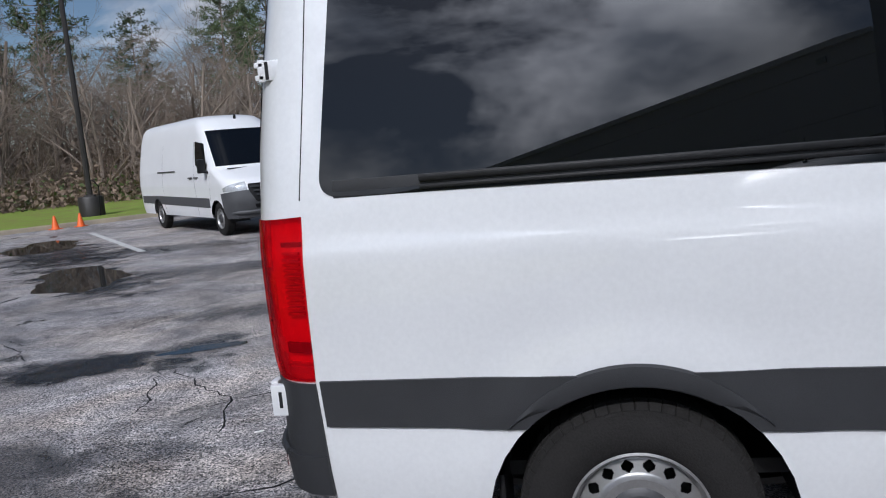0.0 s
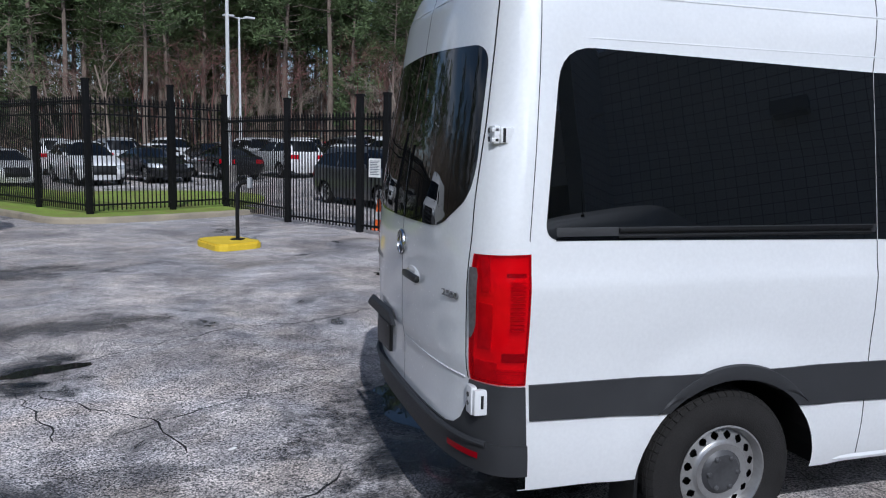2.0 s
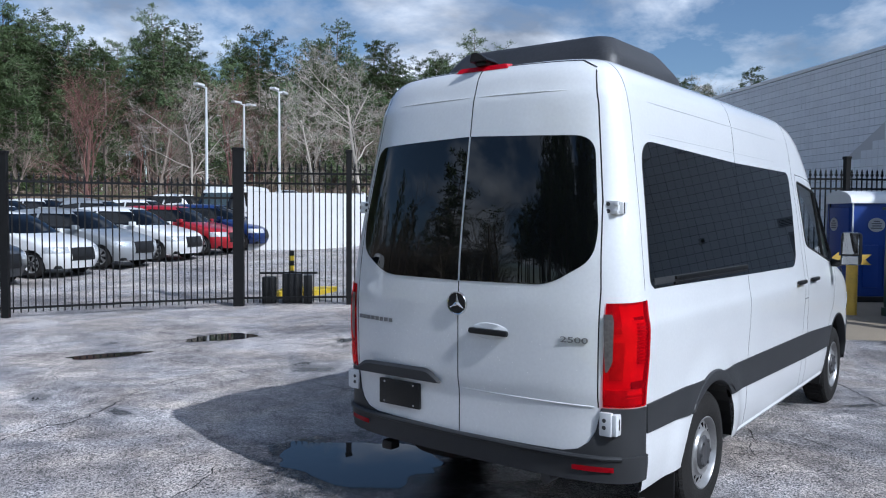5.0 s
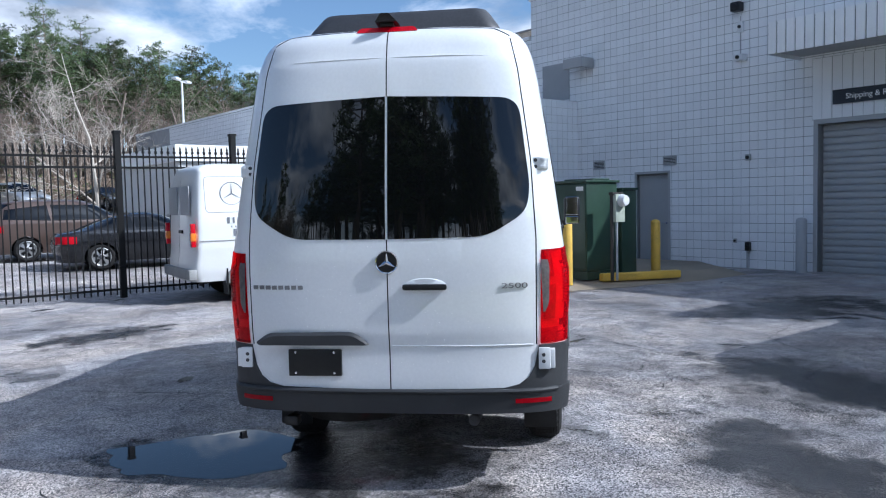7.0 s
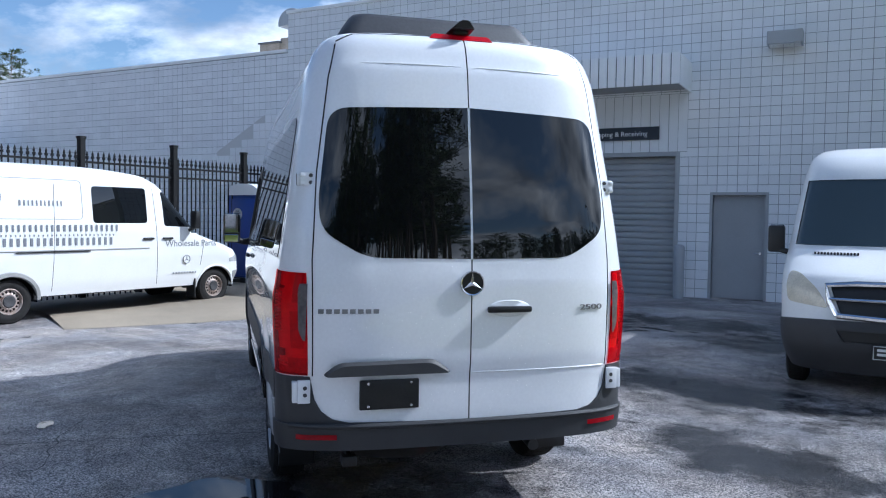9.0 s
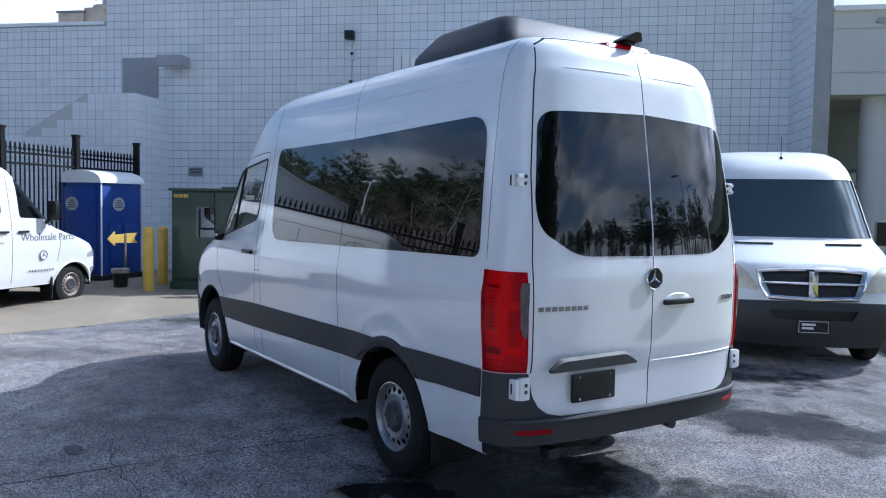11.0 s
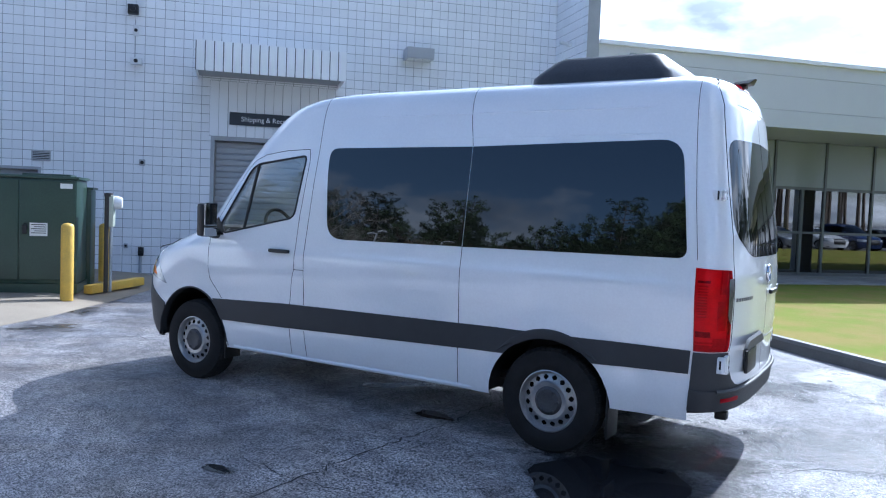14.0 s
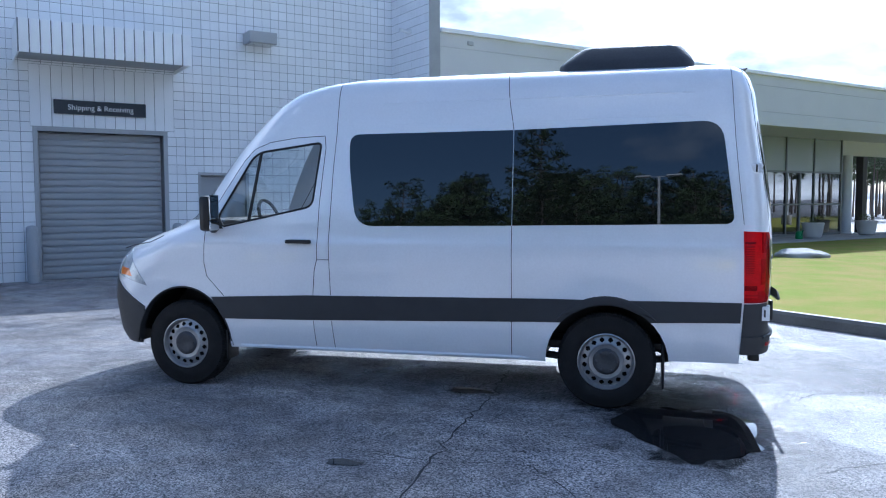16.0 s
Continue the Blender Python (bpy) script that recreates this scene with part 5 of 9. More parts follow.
PUDDLES = [(-0.60, 1.40, 0.42, 0.72, 12, 3), (-7.9, 7.4, 1.4, 0.7, 130, 7), (-12.5, 12.6, 1.5, 0.8, 130, 9), (-3.47, 2.82, 0.36, 0.11, 31, 11), (0.5, 6.85, 0.42, 0.2, 160, 13), (2.35, 6.95, 0.5, 0.32, 150, 15), (1.15, 0.62, 0.18, 0.10, 0, 17), (1.55, 2.6, 0.12, 0.05, 0, 19)]


def damp(cx, cy, rx, ry, turn, z, label, material=M_DAMP_SHADE):
    """A ragged patch for damp and painted shade: a thin disc whose rim dries out."""
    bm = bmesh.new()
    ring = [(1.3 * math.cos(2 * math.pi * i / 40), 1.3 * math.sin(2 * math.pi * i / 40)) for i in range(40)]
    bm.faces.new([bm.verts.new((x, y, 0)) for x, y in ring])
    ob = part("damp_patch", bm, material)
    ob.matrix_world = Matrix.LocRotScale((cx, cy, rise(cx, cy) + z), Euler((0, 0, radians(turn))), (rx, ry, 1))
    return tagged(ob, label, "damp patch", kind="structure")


for i, (cx, cy, rx, ry, tn, sd) in enumerate(PUDDLES):
    damp(cx, cy, rx * 1.55, ry * 1.55, tn, 0.0025 + 0.0001 * i, "dark damp asphalt round a puddle")
    bm = flat(bmesh.new(), blob(cx, cy, rx, ry, tn, sd), 0.005)
    tagged(part("puddle", bm, M_WATER), "shallow still puddle on the asphalt", "puddle", kind="structure")
# wet ground; those by the wall and under the van also paint in shade
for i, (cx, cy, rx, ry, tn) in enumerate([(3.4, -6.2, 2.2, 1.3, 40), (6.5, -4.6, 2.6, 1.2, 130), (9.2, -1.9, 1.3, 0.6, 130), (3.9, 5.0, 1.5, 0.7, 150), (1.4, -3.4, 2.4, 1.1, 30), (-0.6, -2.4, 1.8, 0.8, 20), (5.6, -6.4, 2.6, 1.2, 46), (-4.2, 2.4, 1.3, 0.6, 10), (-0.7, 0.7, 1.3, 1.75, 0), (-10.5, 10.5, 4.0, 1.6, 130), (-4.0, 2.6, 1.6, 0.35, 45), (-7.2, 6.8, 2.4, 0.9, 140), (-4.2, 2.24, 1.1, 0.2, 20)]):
    damp(cx, cy, rx, ry, tn, 0.0034 + 0.00006 * i, "dark patch on the asphalt for damp and painted shade")
for i, (cx, cy, rx, ry, tn) in enumerate([(-5.4, 7.6, 3.0, 1.0, 18), (-3.6, 4.4, 1.8, 0.6, 15), (-8.5, 10.6, 3.6, 1.1, 20), (-3.4, 0.2, 1.8, 0.9, 20), (-1.9, -0.5, 1.3, 0.9, 20)]):
    damp(cx, cy, rx, ry, tn, 0.0043 + 0.00006 * i, "half-dried darker patch on the asphalt", M_DULL)


def crack(points, w, seed):
    """A ragged sealed crack along points."""
    rnd = random.Random(seed)
    pts = []
    for (x0, y0), (x1, y1) in zip(points, points[1:]):
        k = max(2, int(math.hypot(x1 - x0, y1 - y0) / 0.09))
        d = Vector((x1 - x0, y1 - y0)).normalized()
        for i in range(k):
            t = i / k
            o = rnd.gauss(0, 0.018)
            pts.append((x0 + (x1 - x0) * t - d.y * o, y0 + (y1 - y0) * t + d.x * o))
    bm = bmesh.new()
    rows = []
    for i, (x, y) in enumerate(pts):
        a, b = Vector(pts[max(0, i - 1)]), Vector(pts[min(len(pts) - 1, i + 1)])
        d = (b - a).normalized()
        ww = w * rnd.uniform(0.35, 1.2) * (0.3 if i in (0, len(pts) - 1) else 1)
        rows.append((bm.verts.new((x - d.y * ww, y + d.x * ww, 0.0035)), bm.verts.new((x + d.y * ww, y - d.x * ww, 0.0035))))
    for a, b in zip(rows, rows[1:]):
        bm.faces.new((a[0], b[0], b[1], a[1]))
    bmesh.ops.recalc_face_normals(bm, faces=bm.faces[:])
    return bm


CRACKS = [[(-3.73, 2.68), (-3.19, 3.07), (-2.55, 3.6), (-1.93, 4.05), (-1.19, 4.14), (-0.38, 4.71), (0.9, 5.0)], [(-2.66, 1.32), (-2.1, 1.73), (-1.61, 1.91), (-1.22, 2.19)], [(1.05, 3.6), (1.03, 2.3), (1.0, 1.48), (0.94, 0.85), (0.99, -0.59)], [(5.2, -0.4), (4.19, -1.13), (2.26, -2.65), (0.93, -3.49)],
          [(-5.9, 3.31), (-5.41, 2.95), (-4.97, 2.54)], [(-4.8, 3.25), (-4.66, 4.14), (-4.47, 4.64), (-4.25, 5.19)], [(-3.39, 2.19), (-2.9, 1.72), (-2.53, 1.40), (-2.32, 0.73)], [(-2.53, 1.40), (-2.85, 1.13)], [(3.2, 5.2), (3.9, 6.4), (4.6, 7.4)], [(0.9, 4.3), (1.0, 5.3), (0.7, 6.2)], [(-2.4, -0.2), (-1.7, 0.1), (-1.2, 0.6)], [(2.4, 4.6), (3.6, 4.4), (5.2, 5.2)], [(5.9, -0.2), (6.7, 0.9), (6.9, 2.2)], [(6.0, -1.5), (6.9, -2.4), (7.2, -3.4), (6.9, -4.4)], [(-3.1, 1.2), (-3.6, 2.4)], [(2.9, -3.6), (3.8, -3.4), (4.9, -4.0)]]
for i, c in enumerate(CRACKS):
    tagged(part("asphalt_crack", crack(c, 0.0075, i), M_CRACK), "ragged dark crack in the asphalt", "crack", kind="structure")

# finer cracks that wander over the old asphalt
rc = random.Random(77)
for i in range(70):
    x, y, a = rc.uniform(-9, 7.5), rc.uniform(-6, 11), rc.choice((0.75, 0.75, -0.8, 2.2)) + rc.gauss(0, 0.5)
    run = [(x, y)]
    for k in range(rc.randint(2, 6)):
        a += rc.gauss(0, 0.45)
        x, y = x + rc.uniform(0.25, 0.6) * math.cos(a), y + rc.uniform(0.25, 0.6) * math.sin(a)
        run.append((x, y))
    tagged(part("asphalt_crack", crack(run, rc.uniform(0.002, 0.0045), 100 + i), M_CRACK), "hairline crack in the asphalt", "crack", kind="structure")

# a pale scrap lying on the asphalt
bm = bmesh.new()
prism(bm, [(-0.03, -0.008), (-0.012, -0.014), (0.016, -0.011), (0.032, 0.002), (0.014, 0.013), (-0.018, 0.010)], 0.0, 0.004)
scrap = tagged(part("paper_scrap", bm, M_PADLABEL), "small pale scrap lying on the asphalt", "litter")
scrap.matrix_world = pose(-2.09, 0.825, rise(-2.09, 0.825) + 0.001, 0, 0, 25)

# painted bay line
bm = bmesh.new()
flat(bm, [(-13.45, 15.65), (-13.35, 15.75), (-8.63, 10.5), (-8.73, 10.4)], 0.006)
tagged(part("bay_line", bm, M_LINE), "worn white painted bay line", "road marking", kind="structure")

# ---- kerbs and grass ----


def kerb_run(name, points, w, h, material, label):
    """A rounded kerb along points."""
    bm = bmesh.new()
    prof = [(0, 0), (0.01, h * 0.75), (0.035, h), (w - 0.02, h), (w, h * 0.8), (w, -0.02)]
    rows = []
    for i, (x, y) in enumerate(points):
        a, b = Vector(points[max(0, i - 1)]), Vector(points[min(len(points) - 1, i + 1)])
        d = (b - a).normalized()
        nrm = Vector((-d.y, d.x))
        rows.append([bm.verts.new((x + nrm.x * o, y + nrm.y * o, z + rise(x, y))) for o, z in prof])
    for a, b in zip(rows, rows[1:]):
        for k in range(len(prof) - 1):
            bm.faces.new((a[k], b[k], b[k + 1], a[k + 1]))
    bm.faces.new(rows[0]); bm.faces.new(rows[-1][::-1])
    bmesh.ops.recalc_face_normals(bm, faces=bm.faces[:])
    return tagged(part(name, bm, material, None, "", False), label, "kerb", kind="structure")


def soften(points, times=3):
    for _ in range(times):
        out = [points[0]]
        for a, b in zip(points, points[1:]):
            out += [(a[0] * 0.75 + b[0] * 0.25, a[1] * 0.75 + b[1] * 0.25), (a[0] * 0.25 + b[0] * 0.75, a[1] * 0.25 + b[1] * 0.75)]
        points = out + [points[-1]]
    return points


KERB_N = soften([(-60, -27.0), (-30, 4.0), (-16.6, 17.9), (-14.1, 20.2), (-11.4, 22.6), (-9.6, 21.2), (-7.7, 18.3), (-6.2, 16.0), (-5.5, 14.75), (-4.4, 14.6), (-1.6, 16.3), (-0.7, 17.0)], 3)
kerb_run("kerb_verge", KERB_N, 0.15, 0.14, M_VERGEKERB, "tan concrete kerb round the grass verge")
bm = bmesh.new()
back = [(-1.3, 18.6), (-3.5, 20), (-14, 36), (-60, 50), (-75, 10)]
v = [bm.verts.new((x, y, 0.12)) for x, y in [(p[0], p[1] + 0.12) for p in KERB_N] + back]
bm.faces.new(v)
bmesh.ops.triangulate(bm, faces=bm.faces[:])
tagged(part("grass_verge", bm, M_GRASS), "bright green mown grass verge", "grass", kind="structure")

kE = [plan(-5.1, n) for n in (4.9, 6, 8, 10, 12, 14, 16, 18, 19.1)]
kerb_run("kerb_lawn", kE, 0.16, 0.16, M_KERBDARK, "dark damp concrete kerb along the lawn")
bm = bmesh.new()
v = [bm.verts.new((*plan(u, n), 0.145)) for u, n in [(-5.2, 4.0), (-5.2, 19.0), (-60, 19.0), (-60, 1.5), (-24, 1.5), (-5.9, 2.2)]]
bm.faces.new(v)
tagged(part("lawn", bm, M_LAWN), "half-dry winter lawn before the showroom", "lawn", kind="structure")
slab("showroom_walk", [plan(*p) for p in ((-5.8, -0.8), (-5.8, 1.9), (-40, 1.9), (-40, -0.8))], 0.0, 0.16, M_CONCRETE, "concrete walk under the showroom overhang", "pavement")

# tan concrete apron that ramps up to the equipment pad
bm = bmesh.new()
rim_ = [(6.9, 3.4), (7.35, 1.5), (8.1, -0.4), (9.1, -2.2), (10.2, -3.9), (11.3, -5.0)]
inn_ = [(8.4, 3.9), (8.7, 2.2), (9.0, 0.7), (9.6, -1.2), (10.6, -3.1), (11.6, -4.6)]
far_ = [(10.5, 5.2), (12.5, 4.0), (14.5, 2.4), (15.2, 0.2), (15.0, -2.4), (13.4, -4.4)]
lo_ = [bm.verts.new((x, y, 0.004)) for x, y in rim_]
hi_ = [bm.verts.new((x, y, 0.05 if i < 2 else 0.12)) for i, (x, y) in enumerate(inn_)]
fr_ = [bm.verts.new((x, y, 0.05 if i < 2 else 0.12)) for i, (x, y) in enumerate(far_)]
for a, b in ((lo_, hi_), (hi_, fr_)):
    for i in range(5):
        bm.faces.new((a[i], a[i + 1], b[i + 1], b[i]))
bmesh.ops.recalc_face_normals(bm, faces=bm.faces[:])
tagged(part("concrete_apron", bm, M_APRON), "tan stained concrete apron", "concrete", kind="structure")

# ---- the building ----


def block_field(u0, u1, z0, z1, holes, du=0.406, dz=0.203, joint=0.012, axis="u", n=0.0, deep=0.010, keep=None):
    """Painted blocks in stack bond on a wall: corner lists of those not in holes."""
    out = []
    cols, rows = int(math.ceil((u1 - u0) / du)), int(math.ceil((z1 - z0) / dz))
    for i in range(cols):
        for j in range(rows):
            a, b = u0 + i * du + joint / 2, min(u1, u0 + (i + 1) * du) - joint / 2
            c, d = z0 + j * dz + joint / 2, min(z1, z0 + (j + 1) * dz) - joint / 2
            parts_ = [(a, b, c, d)]
            for h0, h1, h2, h3 in holes:
                nxt = []
                for (p, q, r, s) in parts_:
                    if q <= h0 or p >= h1 or s <= h2 or r >= h3:
                        nxt.append((p, q, r, s)); continue
                    if p < h0 - 0.02: nxt.append((p, h0, r, s))
                    if q > h1 + 0.02: nxt.append((h1, q, r, s))
                    pp, qq = max(p, h0), min(q, h1)
                    if s > h3 + 0.02: nxt.append((pp, qq, h3, s))
                    if r < h2 - 0.02: nxt.append((pp, qq, r, h2))
                parts_ = nxt
            out += [x for x in parts_ if x[1] - x[0] > 0.02 and x[3] - x[2] > 0.02]
    return out


def block_mesh(name, cells, place, deep=0.010, ease_=0.004):
    """Joined blocks; place(u, depth, z) gives the corner."""
    verts, faces, slots = [], [], []
    for a, b, c, d in cells:
        k = len(verts)
        e, g, m = ease_, 0.0036, (a + b) / 2
        us = [(a + e, deep), (m - g - 0.002, deep), (m - g, deep - 0.004), (m + g, deep - 0.004), (m + g + 0.002, deep), (b - e, deep)] if b - a > 0.3 else [(a + e, deep), (b - e, deep)]
        q = len(us)
        for dep in (0.0, deep - e):
            verts += [place(a, dep, c), place(b, dep, c), place(b, dep, d), place(a, dep, d)]
        verts += [place(u, dep, c + e) for u, dep in us] + [place(u, dep, d - e) for u, dep in us]
        lo, hi = k + 8, k + 8 + q
        new_ = [(k + i, k + (i + 1) % 4, k + 4 + (i + 1) % 4, k + 4 + i) for i in range(4)]
        new_ += [(k + 5, k + 6, hi + q - 1, lo + q - 1), (k + 7, k + 4, lo, hi)]
        new_ += [tuple([k + 4, k + 5] + [lo + i for i in range(q - 1, -1, -1)]), tuple([k + 6, k + 7] + [hi + i for i in range(q)])]
        sl = [0] * len(new_)
        for i in range(q - 1):
            new_.append((lo + i, lo + i + 1, hi + i + 1, hi + i)); sl.append(1 if q > 2 and i == 2 else 0)
        faces += new_; slots += sl
    me = bpy.data.meshes.new(name)
    me.from_pydata(verts, [], faces)
    me.materials.append(M_BLOCK); me.materials.append(M_MORTAR)
    me.polygons.foreach_set("material_index", slots)
    return me


def wall_slab(name, u0, u1, n0, n1, z0, z1, material, label, holes=()):
    """A thick wall on the building's plan with openings through it."""
    bm = bmesh.new()
    us = sorted({u0, u1, *[h[0] for h in holes], *[h[1] for h in holes]})
    zs = sorted({z0, z1, *[h[2] for h in holes], *[h[3] for h in holes]})
    for a, b in zip(us, us[1:]):
        for c, d in zip(zs, zs[1:]):
            um, zm = (a + b) / 2, (c + d) / 2
            if any(h[0] < um < h[1] and h[2] < zm < h[3] for h in holes):
                continue
            box(bm, a, b, n0, n1, c, d)
    bmesh.ops.remove_doubles(bm, verts=bm.verts[:], dist=1e-4)
    ob = part(name, bm, material)
    ob.matrix_world = B_M
    return tagged(ob, label, "wall", kind="structure")


DOOR = (0.0, 2.47, 0.0, 3.07)
MAN = (6.12, 7.05, 0.0, 2.22)
MAN2 = (-1.85, -0.80, 0.0, 2.22)
LOUV = (9.27, 10.25, 4.36, 5.37)
wall_a = wall_slab("wall_yard", -5.75, 10.7, -0.30, -0.010, 0.0, 7.28, M_MORTAR, "tall white painted block wall of the service building", [DOOR, MAN, MAN2])
wall_b = wall_slab("wall_wing", 10.7, 46, -0.30, -0.010, 0.0, 6.22, M_MORTAR, "lower white painted block wing of the service building")
wall_slab("wall_return", -6.05, -5.75, -0.3, 1.85, 0.0, 7.28, M_MORTAR, "short return wall at the building's corner")
wall_slab("wall_back", -40, 46, -14.3, -14.0, 0.0, 6.0, M_STUCCO, "plain rear wall")
# coping and roof
for nm, u0, u1, n0, n1, z in (("coping", -5.8, 10.75, -0.34, 0.035, 7.28), ("coping", 10.75, 46, -0.34, 0.035, 6.22), ("coping", -6.08, -5.72, 0.04, 1.88, 7.28)):
    bm = bmesh.new(); box(bm, u0, u1, n0, n1, z, z + 0.09, 0.01)
    o = part(nm, bm, M_METALWHITE); o.matrix_world = B_M
    tagged(o, "pale metal coping on the parapet", "coping", kind="structure")
for u0, u1, z in ((-5.75, 10.7, 6.9), (10.7, 46, 5.9)):
    bm = bmesh.new(); box(bm, u0, u1, -14.0, -0.31, z - 0.2, z)
    o = part("roof", bm, M_STUCCO); o.matrix_world = B_M
    tagged(o, "flat roof of the service building", "roof", kind="structure")

# block faces
front_holes = [(DOOR[0] - 0.09, DOOR[1] + 0.09, -1, DOOR[3] + 0.09), (MAN[0] - 0.06, MAN[1] + 0.06, -1, MAN[3] + 0.06), (MAN2[0] - 0.06, MAN2[1] + 0.06, -1, MAN2[3] + 0.06)]
LINTEL = (-0.24, 2.60, 3.16, 4.42)      # tall upright blocks over the loading door
cells = block_field(-5.75, 10.7, 0.0, 7.28, front_holes + [(LINTEL[0], LINTEL[1], LINTEL[2], LINTEL[3])])
cells += [(LINTEL[0] + 0.406 * i + 0.007, LINTEL[0] + 0.406 * (i + 1) - 0.007, LINTEL[2] + 0.01, LINTEL[3] - 0.007) for i in range(7)]
plain_cells = [c for c in cells if abs((c[1] - c[0]) - 0.394) < 1e-3 and abs((c[3] - c[2]) - 0.191) < 1e-3]
near_cells = [c for c in plain_cells if -3.4 < c[0] < 7.6 and 2.2 < c[2] < 4.9][:300]
near_set = set(near_cells)
rest = [c for c in cells if c not in near_set]
o = new("block_rest", block_mesh("block_rest", rest, lambda u, d, z: (u, -0.010 + d, z)))
o.parent = wall_a
tagged(o, "joined painted blocks", kind="stuff")
wing_cells = block_field(10.7, 40, 0.0, 6.2, [])
o = new("wing_blocks", block_mesh("wing_blocks", wing_cells, lambda u, d, z: (u, -0.010 + d, z)))
o.parent = wall_b
tagged(o, "joined painted blocks", kind="stuff")
ret_cells = block_field(0.0, 1.85, 0.0, 7.28, [])
o = new("return_blocks", block_mesh("return_blocks", ret_cells, lambda u, d, z: (-5.75 + d, u, z)))
o.parent = wall_a
tagged(o, "joined painted blocks", kind="stuff")

# the buttress block by the fence, with a sloped top
bm = bmesh.new()
prof = [(9.0, 0.0), (9.0, 4.27), (10.25, 4.27), (11.9, 3.35), (11.9, 0.0)]
a_ = [bm.verts.new((u, 0.0, z)) for u, z in prof]
b_ = [bm.verts.new((u, 1.49, z)) for u, z in prof]
bm.faces.new(a_); bm.faces.new(b_[::-1])
for i in range(5):
    bm.faces.new((a_[i], b_[i], b_[(i + 1) % 5], a_[(i + 1) % 5]))
bmesh.ops.recalc_face_normals(bm, faces=bm.faces[:])
butt = part("wall_buttress", bm, M_STUCCO); butt.matrix_world = B_M
tagged(butt, "white painted block projection beside the fence", "wall", kind="structure")
fc = [c for c in block_field(9.0, 11.9, 0, 4.27, []) if c[3] < 4.28 - max(0, (c[1] - 10.25)) * 0.56]
o = new("buttress_front", block_mesh("buttress_front", fc, lambda u, d, z: (u, 1.49 + d, z))); o.parent = butt; tagged(o, "joined painted blocks", kind="stuff")
fc = block_field(0.0, 1.49, 0, 4.27, [])
o = new("buttress_side", block_mesh("buttress_side", fc, lambda u, d, z: (9.0 - d, u, z))); o.parent = butt; tagged(o, "joined painted blocks", kind="stuff")

# roll-up door with frame
d1 = thing("door_1", "grey roll-up loading door, closed", "door", kind="structure")
nsl = 22
slat_h = 3.07 / nsl
slat_profile = [(-0.205, 0.0), (-0.176, 0.004), (-0.166, 0.030), (-0.163, slat_h * 0.55), (-0.168, slat_h - 0.030), (-0.190, slat_h - 0.020), (-0.192, slat_h - 0.004), (-0.205, slat_h)]
bm = bmesh.new()
p0, p1 = [bm.verts.new((0.03, n_, z_)) for n_, z_ in slat_profile], [bm.verts.new((2.44, n_, z_)) for n_, z_ in slat_profile]
bm.faces.new(p0); bm.faces.new(p1[::-1])
for i in range(len(p0)):
    bm.faces.new((p0[i], p1[i], p1[(i + 1) % len(p0)], p0[(i + 1) % len(p0)]))
bmesh.ops.recalc_face_normals(bm, faces=bm.faces[:])
slat_mesh = mesh_of(bm, M_DOORGREY, True, "slat")
for i in range(nsl):
    o = new("slat", slat_mesh); o.parent = d1; o.matrix_local = pose(0, 0, slat_h * i)
for nm, a in (("frame", (-0.09, 0.0, -0.21, 0.02, 0, 3.16)), ("frame", (2.47, 2.56, -0.21, 0.02, 0, 3.16)), ("frame", (0.0, 2.47, -0.21, 0.02, 3.07, 3.16))):
    bm = bmesh.new(); box(bm, *a, 0.006); part(nm, bm, M_FRAME, d1)
d1.matrix_world = B_M


def man_door(u0, u1, nm, mirror=False):
    d = thing(nm, "flat grey steel service door, closed", "door", kind="structure")
    bm = bmesh.new(); box(bm, u0, u1, -0.16, -0.11, 0.02, 2.20, 0.004); part("door_leaf", bm, M_DOORGREY, d)
    for a in ((u0 - 0.06, u0, -0.2, 0.012, 0, 2.28), (u1, u1 + 0.06, -0.2, 0.012, 0, 2.28), (u0, u1, -0.2, 0.012, 2.22, 2.28)):
        bm = bmesh.new(); box(bm, *a, 0.004); part("frame", bm, M_FRAME, d)
    bm = bmesh.new()
    k = u0 + 0.09
    tube(bm, [(k, -0.11, 1.0), (k, -0.05, 1.0)], 0.02, 8); tube(bm, [(k, -0.055, 1.0), (k + 0.11, -0.055, 1.0)], 0.011, 8)
    part("lever_handle", bm, M_CHROME, d, "", True)
    d.matrix_world = B_M


man_door(MAN[0], MAN[1], "door_2")
man_door(MAN2[0], MAN2[1], "door_3")

# sign, canopy, lamps, vents
sg = thing("wall_sign", "navy sign with white Shipping & Receiving lettering over the loading door", "sign")
bm = bmesh.new(); box(bm, 0.36, 2.16, 0.004, 0.05, 3.44, 3.725, 0.004); part("sign_panel", bm, M_SIGN, sg)
letters("Shipping & Receiving", 0.155, M_SIGNTXT, Matrix.Translation((1.26, 0.053, 3.575)) @ Matrix(((-1, 0, 0, 0), (0, 0, 1, 0), (0, 1, 0, 0), (0, 0, 0, 1))), sg, 0.003)
sg.matrix_world = B_M
cn = thing("door_canopy", "white ribbed metal canopy over the loading door", "canopy")
bm = bmesh.new(); box(bm, -0.27, 2.84, 0.003, 1.28, 4.50, 4.56, 0.0); part("soffit", bm, M_DOORGREY, cn)
k = 17
for i in range(k):
    a = -0.30 + 3.17 * i / k
    bm = bmesh.new()
    box(bm, a, a + 3.17 / k - 0.022, 1.27, 1.315, 4.42, 5.05, 0.008)
    part("fascia_panel", bm, M_METALWHITE, cn)
